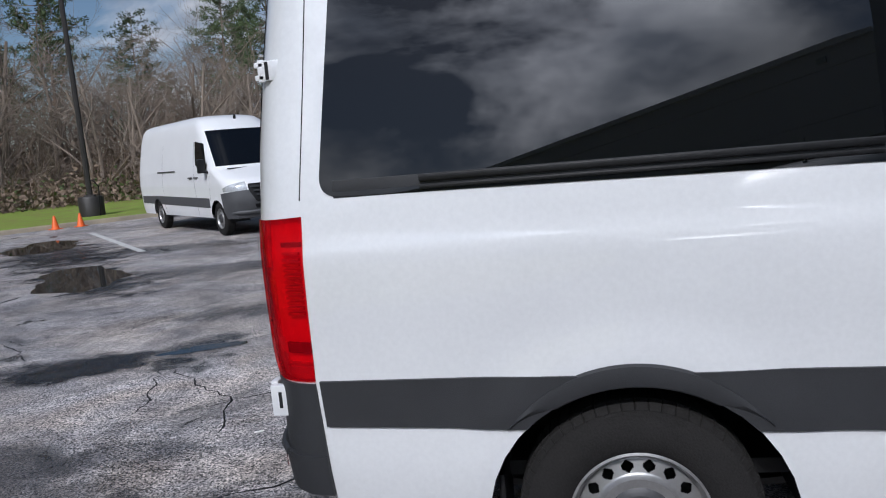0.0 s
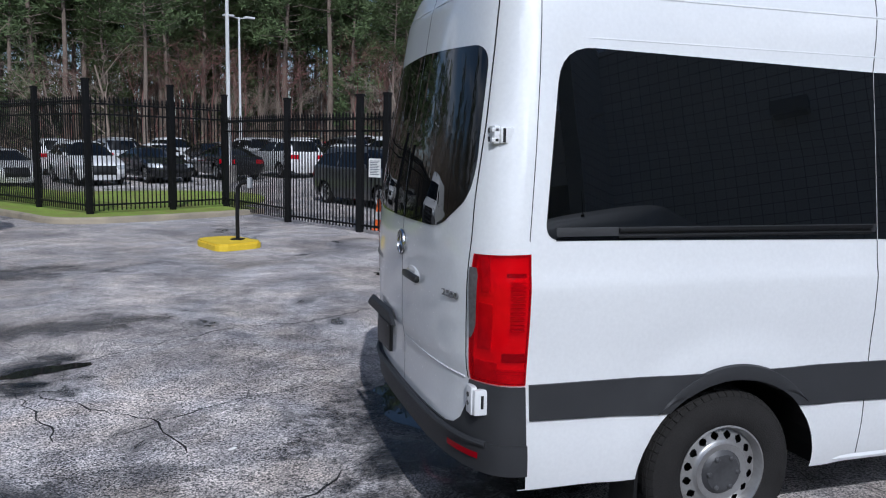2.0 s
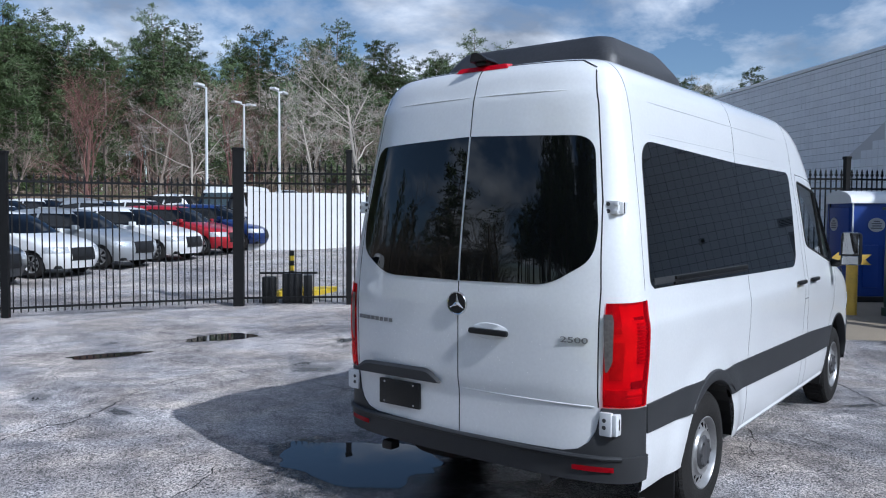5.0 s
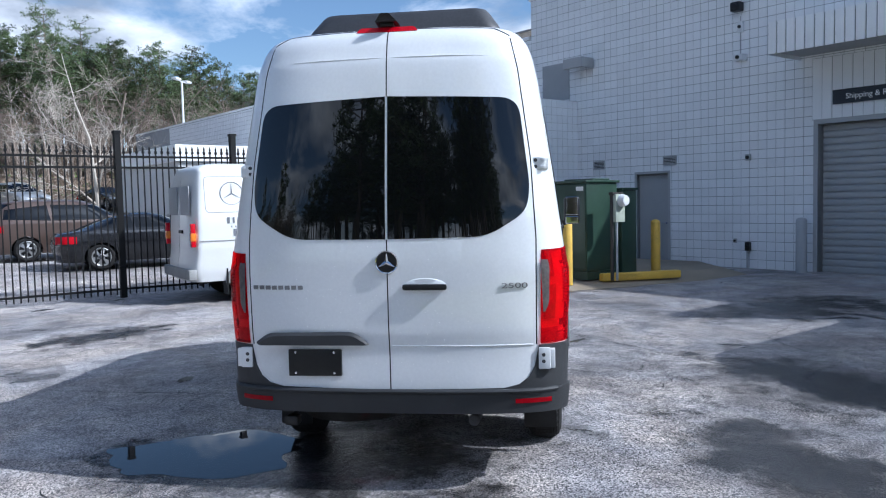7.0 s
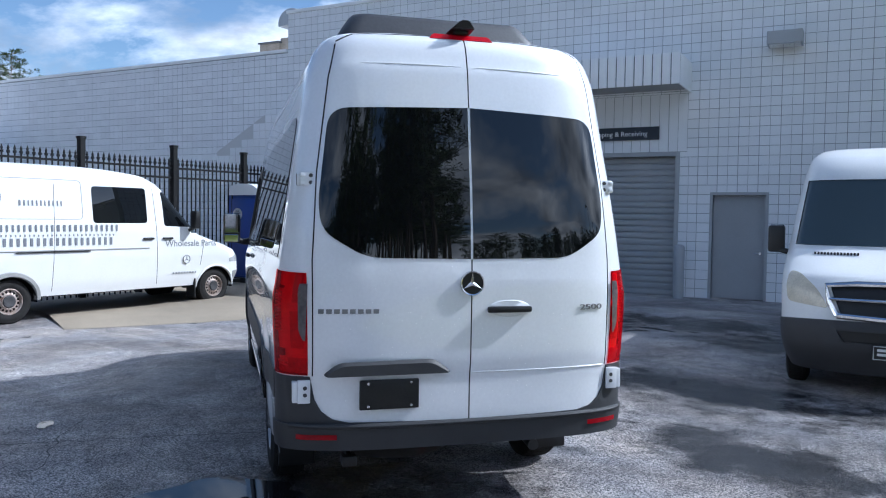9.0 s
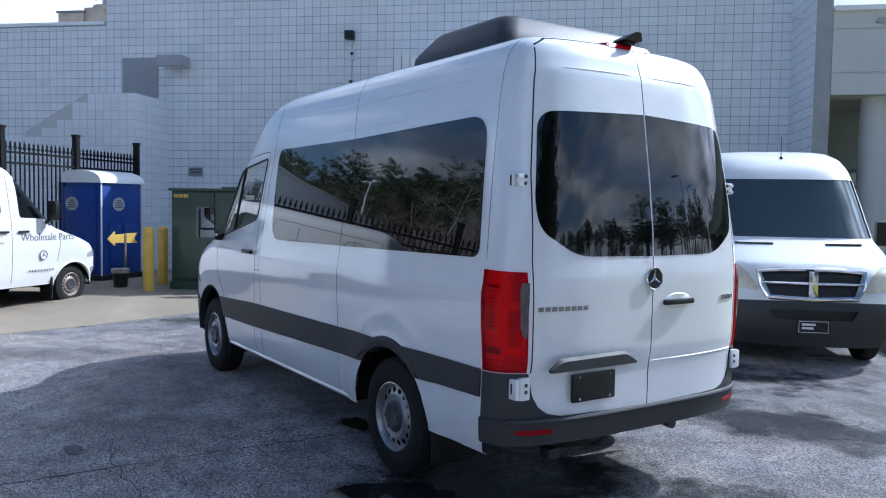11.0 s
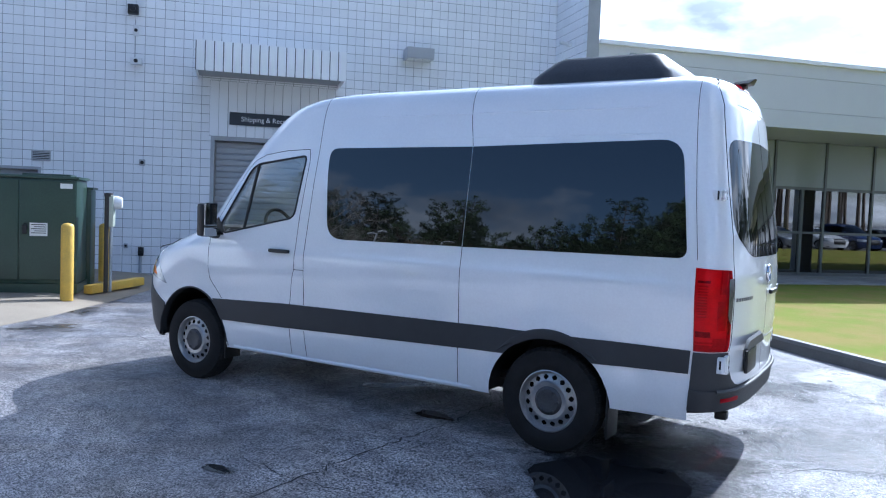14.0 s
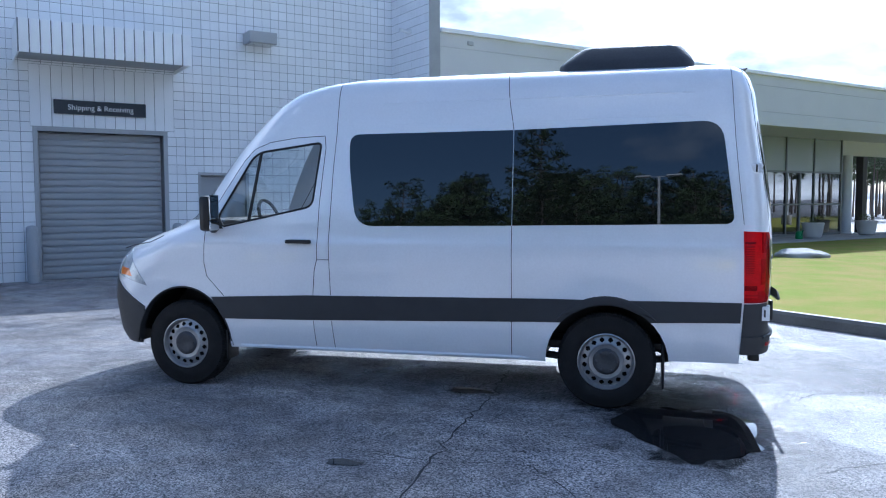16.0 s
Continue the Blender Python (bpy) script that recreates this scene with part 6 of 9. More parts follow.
bm = bmesh.new(); box(bm, -0.30, 2.87, 1.262, 1.280, 4.425, 5.045); part("fascia_backing", bm, M_ALU, cn)
for uu in (-0.30, 2.84):
    for i in range(6):
        bm = bmesh.new()
        box(bm, uu, uu + 0.03, 0.01 + i * 0.21, 0.01 + i * 0.21 + 0.2, 4.42, 5.05, 0.003)
        part("side_panel", bm, M_METALWHITE, cn)
bm = bmesh.new(); box(bm, -0.27, 2.84, 0.003, 1.27, 5.0, 5.03); part("roof", bm, M_METALWHITE, cn)
cn.matrix_world = B_M


def wall_lamp(u, z):
    d = thing("wall_lamp", "grey box-shaped wall light on the block wall", "lamp", "wall lights")
    bm = bmesh.new(); box(bm, -0.33, 0.33, 0.02, 0.50, -0.02, 0.24, 0.02); part("housing", bm, M_FRAME, d)
    bm = bmesh.new(); box(bm, -0.29, 0.29, 0.06, 0.46, -0.032, -0.021); part("diffuser", bm, M_LENS, d)
    bm = bmesh.new(); box(bm, -0.10, 0.10, 0.002, 0.03, 0.0, 0.2); part("bracket", bm, M_FRAME, d)
    d.matrix_world = at_wall(u, 0, z)


wall_lamp(8.72, 5.10)
wall_lamp(-2.15, 5.24)


def vent(u, z):
    d = thing("wall_vent", "grey louvred vent grille in the wall", "vent", "wall vents")
    bm = bmesh.new()
    for a in ((-0.19, 0.19, 0.002, 0.03, 0.09, 0.11), (-0.19, 0.19, 0.002, 0.03, -0.11, -0.09), (-0.19, -0.17, 0.002, 0.03, -0.09, 0.09), (0.17, 0.19, 0.002, 0.03, -0.09, 0.09)):
        box(bm, *a)
    part("frame", bm, M_FRAME, d)
    bm = bmesh.new(); box(bm, -0.17, 0.17, 0.0015, 0.004, -0.09, 0.09); part("backing", bm, M_GAP, d)
    for i in range(5):
        bm = bmesh.new(); box(bm, -0.17, 0.17, 0.006, 0.024, -0.082 + i * 0.036, -0.064 + i * 0.036); part("slat", bm, M_FRAME, d)
    d.matrix_world = at_wall(u, 0, z)


vent(8.25, 2.51)
vent(6.06, 2.52)
lv = thing("louvre_panel", "grey flush metal panel high in the wall", "panel", kind="structure")
bm = bmesh.new(); box(bm, LOUV[0], LOUV[1], 0.002, 0.022, LOUV[2], LOUV[3], 0.004); part("panel", bm, M_DOORGREY, lv); lv.matrix_world = B_M


def wall_box(name, u, z, w, h, d, material, label, cat, lens=None):
    t = thing(name, label, cat)
    bm = bmesh.new(); box(bm, -w / 2, w / 2, 0.002, d, -h / 2, h / 2, min(0.02, w * 0.15)); part("housing", bm, material, t, "", True)
    bm = bmesh.new()
    lathe(bm, [(0.0, 0.0), (min(w, h) * 0.32, 0.0), (min(w, h) * 0.28, 0.03), (0.0, 0.03)], "y", 14, (0, d - 0.002, 0)); part("lens", bm, lens or M_BLACK, t, "", True)
    t.matrix_world = at_wall(u, 0, z)


wall_box("alarm_horn", 4.24, 5.80, 0.22, 0.2, 0.2, M_BLACK, "black horn speaker on the wall", "speaker")
wall_box("security_sensor", 4.18, 5.36, 0.12, 0.24, 0.1, M_POTTYWHITE, "small white sensor on the wall", "sensor")
wall_box("security_camera", 4.16, 4.68, 0.24, 0.14, 0.22, M_POTTYWHITE, "white dome security camera on the wall", "camera")
wall_box("junction_box", 4.01, 2.48, 0.13, 0.14, 0.06, M_FRAME, "grey junction box on the wall", "box")
wall_box("outlet_box", 4.0, 0.50, 0.12, 0.2, 0.09, M_BLACK, "dark outlet box low on the wall", "box")
wall_box("outlet_box", 4.32, 0.62, 0.08, 0.1, 0.05, M_FRAME, "small grey outlet box on the wall", "box")
bm = bmesh.new(); tube(bm, [(4.2, 0.02, 5.6), (4.2, 0.02, 4.75)], 0.012, 6); tube(bm, [(4.02, 0.03, 0.4), (4.02, 0.03, 0.0)], 0.025, 8)
o = part("wall_conduit", bm, M_FRAME); o.matrix_world = B_M; tagged(o, "thin grey conduit on the wall", "conduit")
bm = bmesh.new(); box(bm, 0, 0.09, -0.06, 0.06, -0.05, 0.06, 0.01); tube(bm, [(0.05, 0, 0), (0.30, 0.02, 0.03)], 0.045, 10)
o = part("security_camera", bm, M_POTTYWHITE, None, "", True); o.matrix_world = at_wall(-5.74, 0.95, 5.78); tagged(o, "small white bullet camera on the return wall", "camera")


def post(name, x, y, z, r, h, material, label, group=""):
    """A round-capped guard post."""
    bm = bmesh.new()
    lathe(bm, [(r, 0.0), (r, h - r * 0.5), (r * 0.85, h - r * 0.2), (r * 0.5, h), (0, h + 0.01)], "z", 20)
    o = part(name, bm, material, None, "", True)
    o.matrix_world = pose(x, y, z)
    return tagged(o, label, "bollard", group)


for u in (-0.19, 2.66):
    p = plan(u, 0.30)
    post("guard_post", *p, 0, 0.11, 1.15, M_FRAME, "grey steel guard post beside the loading door", "door posts")

# ---- showroom wing ----
sw = thing("wall_showroom", "smooth pale showroom front with a deep fascia and overhang", "wall", kind="structure")
for z0, z1, n1 in ((4.05, 4.46, 1.86), (4.49, 5.30, 1.84), (5.33, 5.66, 1.84)):
    bm = bmesh.new(); box(bm, -38.0, -6.06, 1.55, n1, z0, z1, 0.006); part("fascia", bm, M_STUCCO, sw)
bm = bmesh.new(); box(bm, -38.0, -6.06, 1.54, 1.82, 4.1, 5.7); part("fascia_core", bm, M_STUCCO, sw)
bm = bmesh.new(); box(bm, -38.05, -6.06, 1.50, 1.92, 5.66, 5.76, 0.01); part("coping", bm, M_METALWHITE, sw)
bm = bmesh.new(); box(bm, -38.0, -6.06, -0.9, 1.54, 4.05, 4.12); part("soffit", bm, M_STUCCO, sw)
bm = bmesh.new(); box(bm, -38.0, -6.06, -12.0, 1.54, 5.3, 5.5); part("roof", bm, M_STUCCO, sw)
bm = bmesh.new(); box(bm, -27.6, -6.06, -12.0, -11.8, 0, 5.3); part("back_wall", bm, M_STUCCO, sw)
bm = bmesh.new(); box(bm, -27.6, -6.06, -11.8, -0.8, 0.0, 0.155); part("floor", bm, M_CONCRETE, sw)
bm = bmesh.new(); box(bm, -27.65, -27.45, -12.0, -1.6, 0, 5.3); part("end_wall", bm, M_STUCCO, sw)
bm = bmesh.new(); box(bm, -38.0, -27.6, -1.0, -0.8, 3.45, 4.05, 0.01); part("beam", bm, M_STUCCO, sw)
sw.matrix_world = B_M
gl = thing("window_1", "showroom glass wall in dark aluminium frames", "window", kind="structure")
us = [-6.1, -7.9, -9.65, -11.4, -12.96, -14.7, -16.4, -18.1, -19.8, -21.7, -23.6, -25.45, -27.36]
for a, b in zip(us, us[1:]):
    for z0, z1 in ((0.25, 1.38), (1.45, 2.66), (2.74, 4.03)):
        bm = bmesh.new(); box(bm, b + 0.035, a - 0.035, -0.72, -0.708, z0, z1)
        o = part("pane", bm, M_SPANDREL if z1 > 4 else M_SHOPGLASS, gl); o.visible_shadow = z1 > 4
for a in us:
    bm = bmesh.new(); box(bm, a - 0.035, a + 0.035, -0.77, -0.66, 0.16, 4.05); part("mullion", bm, M_ALU, gl)
for z0, z1 in ((0.16, 0.25), (1.38, 1.45), (2.66, 2.74)):
    bm = bmesh.new(); box(bm, us[-1], us[0], -0.76, -0.67, z0, z1); part("transom", bm, M_ALU, gl)
gl.matrix_world = B_M
# door stiles between the mullions
for u in (-13.93, -24.5):
    bm = bmesh.new(); box(bm, u - 0.045, u + 0.045, -0.765, -0.655, 0.16, 2.66); part("door_stile", bm, M_ALU, gl)
for u, n_, k in ((-7.1, 1.3, 1.0), (-15.7, 1.3, 1.0), (-28.1, -0.9, 0.75)):
    bm = bmesh.new()
    lathe(bm, [(0.34 * k, 0.0), (0.34 * k, 0.04), (0.31 * k, 0.06), (0.31 * k, 3.9 if k == 1 else 3.3)], "z", 28)
    o = part("column", bm, M_STUCCO, None, "", True); o.matrix_world = at_wall(u, n_, 0.155)
    tagged(o, "round white column under the overhang", "column", "showroom columns", "structure")
for u in (-29.6, -32.4, -35.2):
    bm = bmesh.new(); box(bm, -0.16, 0.16, -0.16, 0.16, 0.0, 3.3, 0.01)
    o = part("dark_post", bm, M_POLE); o.matrix_world = at_wall(u, -1.1, 0.155)
    tagged(o, "square dark metal post under the overhang", "post", "dark posts", "structure")
bm = bmesh.new(); box(bm, 0, 0.16, 0, 0.05, 0, 0.1, 0.01)
o = part("floodlight", bm, M_FRAME); o.matrix_world = at_wall(-7.0, 1.85, 5.42); tagged(o, "small grey floodlight on the fascia", "lamp")

# roof exhaust on the lower wing
rx = thing("roof_exhaust", "weathered beige roof exhaust box with a grey hood", "vent")
bm = bmesh.new(); box(bm, 13.1, 13.9, -3.6, -2.5, 5.9, 7.22, 0.03); part("low_box", bm, M_DUCT, rx, "", True)
bm = bmesh.new(); box(bm, 13.06, 13.94, -3.65, -2.45, 7.20, 7.26, 0.015); part("box_lid", bm, M_BADGE, rx)
bm = bmesh.new(); box(bm, 12.2, 13.14, -3.5, -2.6, 5.9, 7.38, 0.05); lathe(bm, [(0.0, 7.36), (0.40, 7.36), (0.36, 7.48), (0.2, 7.52), (0.0, 7.52)], "z", 20, (12.7, -3.05, 0)); part("fan_box", bm, M_DUCT, rx, "", True)
bm = bmesh.new(); tube(bm, [(12.55, -3.05, 7.4), (12.55, -3.05, 7.95)], 0.24, 18); part("duct", bm, M_GALV, rx, "", True)
bm = bmesh.new()
arc = [(12.80 + 0.5 * math.cos(radians(a)), 7.86 + 0.46 * math.sin(radians(a))) for a in range(-10, 191, 12)]
fa, fb = [bm.verts.new((u, -3.4, z)) for u, z in arc], [bm.verts.new((u, -2.7, z)) for u, z in arc]
bm.faces.new(fa); bm.faces.new(fb[::-1])
for q in range(len(arc)):
    bm.faces.new((fa[q], fb[q], fb[(q + 1) % len(arc)], fa[(q + 1) % len(arc)]))
bmesh.ops.recalc_face_normals(bm, faces=bm.faces[:])
part("hood", bm, M_GALV, rx, "rounded grey sheet-metal hood", True)
rx.matrix_world = B_M

# watering can on the showroom walk
wc = thing("watering_can", "small green plastic watering can by the planter", "watering can")
bm = bmesh.new(); lathe(bm, [(0.12, 0.0), (0.13, 0.02), (0.12, 0.24), (0.09, 0.28), (0.08, 0.28), (0.08, 0.24), (0.0, 0.24)], "z", 20); part("can", bm, M_CAN, wc, "", True)
bm = bmesh.new(); tube(bm, [(0.10, 0, 0.06), (0.24, 0, 0.16), (0.33, 0, 0.30)], [0.03, 0.022, 0.018], 10); lathe(bm, [(0.02, 0.29), (0.05, 0.33), (0.0, 0.33)], "z", 12, (0.33, 0, 0)); part("spout", bm, M_CAN, wc, "", True)
bm = bmesh.new(); tube(bm, [(-0.10, 0, 0.06), (-0.20, 0, 0.14), (-0.19, 0, 0.27), (-0.06, 0, 0.29)], 0.014, 8); part("handle", bm, M_CAN, wc, "", True)
wc.matrix_world = Matrix.Translation((*plan(-22.4, 0.7), 0.16)) @ pose(0, 0, 0, 0, 0, 100)

# boulder and planters by the showroom
bm = bmesh.new()
bmesh.ops.create_icosphere(bm, subdivisions=4, radius=1)
for v in bm.verts:
    d = 1 + 0.18 * noise.noise(v.co * 1.7) + 0.06 * noise.noise(v.co * 6)
    v.co = Vector((v.co.x * 0.66 * d, v.co.y * 0.5 * d, max(-0.05, v.co.z * 0.20 * d)))
o = part("boulder", bm, M_STONE, None, "", True); o.matrix_world = pose(-4.35, -14.6, 0.16, 0, 0, -10); tagged(o, "low flat pale boulder on the lawn", "boulder")


def planter(x, y, z):
    t = thing("planter", "round pale concrete planter by the showroom", "planter", "planters")
    bm = bmesh.new(); lathe(bm, [(0.22, 0), (0.30, 0.04), (0.36, 0.25), (0.38, 0.48), (0.41, 0.52), (0.41, 0.58), (0.36, 0.58), (0.34, 0.50), (0.0, 0.50)], "z", 28); part("bowl", bm, M_POT, t, "", True)
    rnd = random.Random(int(abs(x * 10)))
    bm = bmesh.new()
    for i in range(160):
        a, r, h = rnd.uniform(0, 6.28), rnd.uniform(0, 0.33), rnd.uniform(0.5, 0.85)
        p = Vector((r * math.cos(a), r * math.sin(a), h)); q = Vector((rnd.gauss(0, 1), rnd.gauss(0, 1), rnd.gauss(0, 1))).normalized() * 0.07
        w_ = q.orthogonal().normalized() * 0.02
        bm.faces.new([bm.verts.new(p - w_), bm.verts.new(p + q), bm.verts.new(p + w_)])
    part("leaves", bm, M_GREENBRUSH, t)
    t.matrix_world = pose(x, y, z)


planter(*plan(-23.4, 0.6), 0.16)
planter(*plan(-27.6, 0.3), 0.16)
# ---- other vans ----


def simple_van(name, label, wb, rear_x, hw, rear_c, front_c, levels, wheel_r, rim, steel, paint, trim, glass_side=(), rl=0.28, fl=0.6, arch=0.40, mould=None, wind=(1.45, 2.30, 0.8), door_glass=None, bumper=None, headlamp=None, front_pow=2.5, grp="", cuts=(), wn_=(-0.25, 0.95, 0.14)):
    """A van body with wheels, windows, windscreen, bumpers and lamps, on the same plan as the passenger van."""
    root = thing(name, label, "van", grp)
    half, rear, front = smooth_curve(hw, 0.01, 4), smooth_curve(rear_c, 0.01, 4), smooth_curve(front_c, 0.01, 3)
    bm = shell(levels, half, rear, front, lambda z: rl, lambda z: fl, 3.4, front_pow, 10, 30, 14)
    for x in (0.0, wb):
        for s in (1, -1):
            fs = carve(bm, arch_planes(x, arch, s, wheel_r, 20))
            bmesh.ops.delete(bm, geom=fs, context="FACES")
    for s in (1, -1):
        for poly in glass_side:
            fs = carve(bm, side_planes(ease(poly, 0.06, 3), s))
            part("side_window", lift(bm, fs, 0.003, 0.01), M_TINT, root, "", True)
        if door_glass:
            fs = carve(bm, side_planes(ease(door_glass, 0.05, 3), s))
            part("door_window", lift(bm, fs, -0.003, 0.0), M_TINT, root, "", True)
    z0, z1, wy = wind
    xm = front((z0 + z1) / 2)
    fs = carve(bm, [((0, 0, z0), (0, 0, -1)), ((0, 0, z1), (0, 0, 1)), ((xm - 1.0, 0, 0), (-1, 0, 0)), ((xm - 0.42, wy, (z0 + z1) / 2), wn_), ((xm - 0.42, -wy, (z0 + z1) / 2), (wn_[0], -wn_[1], wn_[2]))])
    part("windscreen", lift(bm, fs, -0.004, -0.01), M_SCREEN, root, "dark windscreen", True)
    if mould:
        for s in (1, -1):
            fs = carve(bm, side_planes(mould, s, 0.6))
            if fs:
                part("side_moulding", lift(bm, fs, 0.01, 0.012), trim, root, "dark side moulding", True)
    for poly, material, nm, lb, off in cuts:
        fs = carve(bm, end_planes(poly, wb + 0.15, 1))
        if fs:
            part(nm, lift(bm, fs, off, 0.02 if off > 0 else -0.03), material, root, lb, True)
    if bumper:
        fs = carve(bm, [((bumper[0], 0, 0.5), (-1, 0, -0.15)), ((wb + 0.65, 0, bumper[1]), (-0.10, 0, 1.0))])
        if fs:
            part("front_bumper", lift(bm, fs, 0.01, 0.02), trim, root, "dark plastic front bumper", True)
    if headlamp:
        for s in (1, -1):
            fs = carve(bm, [((headlamp[0], 0, 0), (-1, 0, 0)), ((0, 0, headlamp[1]), (0, 0, -1)), ((wb + 0.7, 0, headlamp[2]), (-0.35, 0, 1)), ((0, s * headlamp[3], 0), (0, -s, 0))])
            if fs:
                part("headlamp", lift(bm, fs, 0.006, 0.02), headlamp[4], root, "", True)
    for s in (1, -1):
        gap_line(bm, root, [(wb - 1.25, 0.45), (wb - 1.27, 1.2), (wb - 1.31, min(2.1, levels[-1] - 0.25))], s, 0.009)
        gap_line(bm, root, [(wb - 0.36, 0.75), (wb - 0.26, 1.35)], s, 0.009)
        gap_line(bm, root, [(0.62, 0.45), (0.64, 1.3), (0.68, min(2.1, levels[-1] - 0.25))], s, 0.008)
    gap_line(bm, root, [(0.0, 0.55), (0.0, levels[-1] - 0.25)], 1, 0.010, rear_x + 0.4)
    part("body", bm, paint, root, "", True)
    b2 = bmesh.new(); box(b2, rear_x + 0.2, wb + 0.7, -0.8, 0.8, 0.36, 0.42); part("floor_pan", b2, M_BLACK, root)
    wheel_wells(root, (0.0, wb), arch + 0.03, 0.45, 0.9)
    for x in (0.0, wb):
        for s in (1, -1):
            wheel(root, x, s, half(0.5) - 0.03, wheel_r, rim, 0.21, steel)
    return root, half, front, rear


def std_levels(top, hood0=1.05, hood1=1.5):
    return np.unique(np.round(np.r_[np.arange(0.38, hood0, 0.08), np.arange(hood0, hood1, 0.03), np.arange(hood1, top - 0.2, 0.09), np.arange(top - 0.2, top, 0.025), [top]], 4))


# white long cargo van by the verge
wb = 4.325
cargo, hf, ff, rf = simple_van("cargo_van", "white high-roof cargo van with dark lower trim, parked by the verge", wb, -1.64,
    [(0.30, 0.93), (0.55, 0.985), (0.95, 0.995), (1.10, 1.005), (1.45, 0.98), (1.85, 0.92), (2.30, 0.84), (2.50, 0.78), (2.62, 0.69), (2.69, 0.52), (2.72, 0.12)],
    [(0.30, -1.58), (0.9, -1.64), (1.34, -1.64), (1.86, -1.59), (2.46, -1.49), (2.62, -1.40), (2.69, -1.2), (2.72, -0.6)],
    [(0.30, wb + 0.86), (0.75, wb + 0.99), (1.05, wb + 0.94), (1.20, wb + 0.82), (1.34, wb + 0.50), (1.45, wb + 0.23), (1.75, wb - 0.06), (2.30, wb - 0.57), (2.46, wb - 0.76), (2.60, wb - 1.0), (2.68, wb - 1.5), (2.72, wb - 2.9)],
    std_levels(2.72), 0.375, 0.222, M_STEEL, M_FLEETWHITE, M_BUMPER, (), 0.30, 0.62, 0.41,
    [(-1.3, 0.86), (0.41, 0.86), (wb - 0.42, 0.82), (wb - 0.42, 0.61), (0.41, 0.65), (-1.3, 0.67)], (1.50, 2.30, 0.80),
    [(wb - 1.26, 2.10), (wb - 0.72, 2.03), (wb - 0.40, 1.50), (wb - 0.45, 1.42), (wb - 1.17, 1.56)], (wb + 0.40, 0.945), (wb + 0.46, 0.955, 1.115, 0.62, M_LENS), 2.5, "",
    [(ease([(-0.60, 1.085), (-0.585, 0.94), (-0.46, 0.70), (0.46, 0.70), (0.585, 0.94), (0.60, 1.085)], 0.05), M_BLACK, "grille", "black grille", -0.012), ([(-0.46, 0.565), (-0.50, 0.665), (0.50, 0.665), (0.46, 0.565)], M_BLACK, "air_intake", "", -0.02)],
    (-0.10, 0.97, 0.05))
for q in (1, -1):
    b2 = bmesh.new()
    box(b2, ff(1.43) - 0.16, ff(1.43) - 0.04, q * 0.30, q * 0.72, 1.425, 1.445, 0.004)
    part("bonnet_vent", b2, M_BLACK, cargo, "black bonnet vent")
for i in range(4):
    b2 = bmesh.new()
    z = 0.765 + i * 0.085
    tube(b2, [(ff(z) - 0.62 * (1 - (1 - (abs(y) / hf(z)) ** 2.5) ** 0.4) + 0.006, y, z) for y in np.linspace(-0.40 - 0.05 * i, 0.40 + 0.05 * i, 9)], 0.022, 6)
    part("grille_bar", b2, M_TRIM, cargo, "", True)
b2 = bmesh.new()
tube(b2, [(ff(0.50) - 0.62 * (1 - (1 - (abs(y) / 0.97) ** 2.5) ** 0.4) + 0.012, y, 0.50) for y in np.linspace(-0.90, 0.90, 17)], [0.02] + [0.042] * 15 + [0.02], 8)
part("bumper_lip", b2, M_BUMPER, cargo, "", True)
emblem(cargo, Matrix.Translation((wb + 1.0, 0, 0.925)) @ pose(0, 0, 0, 90, 0, 90), 0.10)
b2 = bmesh.new(); box(b2, ff(0.50) + 0.045, ff(0.50) + 0.065, -0.16, 0.16, 0.44, 0.565, 0.006); part("front_plate", b2, M_BLACK, cargo, "black dealer plate")
for s in (1, -1):
    mirror_arm(cargo, wb - 0.37, s, 0.93, 1.40)
    b2 = bmesh.new(); box(b2, wb - 1.23, wb - 1.0, s * 0.99, s * 1.03, 1.27, 1.30, 0.012); part("door_handle", b2, M_BLACK, cargo)
    b2 = bmesh.new(); box(b2, wb - 1.62, wb - 1.40, s * 0.99, s * 1.03, 1.27, 1.30, 0.012); part("door_handle", b2, M_BLACK, cargo)
b2 = bmesh.new(); box(b2, 0.3, 1.7, -1.0, -0.985, 1.44, 1.47, 0.004); part("slide_rail", b2, M_BLACK, cargo, "dark sliding-door rail")
b2 = bmesh.new(); tube(b2, [(wb - 0.93, 0, 2.53), (wb - 0.90, 0, 2.62), (wb - 0.98, 0, 2.655)], [0.038, 0.028, 0.008], 8); part("roof_aerial", b2, M_BLACK, cargo, "", True)
c_, s_ = math.cos(radians(-43.7)), math.sin(radians(-43.7))
# stands with its right front wheel at (-7.95, 12.41)
lx, ly = wb, -0.955
cargo.matrix_world = pose(-7.95 - (lx * c_ - ly * s_), 12.41 - (lx * s_ + ly * c_), 0, 0, 0, -43.7)

for o in cargo.children:
    if o.name.startswith("windscreen"):
        o.data.materials[0] = M_TINT

# older white van, nose out beside the lawn
wb = 3.665
lamp_ = [(0.53, 0.86), (0.90, 0.90), (0.925, 1.06), (0.90, 1.19), (0.80, 1.175), (0.64, 1.04)]
cuts_ = [(ease([(-0.53, 1.08), (-0.42, 0.79), (0.42, 0.79), (0.53, 1.08)], 0.05), M_BLACK, "grille_mesh", "black grille mesh", -0.012)]
cuts_ += [(ease([(q * y, z) for y, z in lamp_], 0.05), M_LENSOLD, "headlamp", "yellowed clear headlamp", 0.006) for q in (1, -1)]
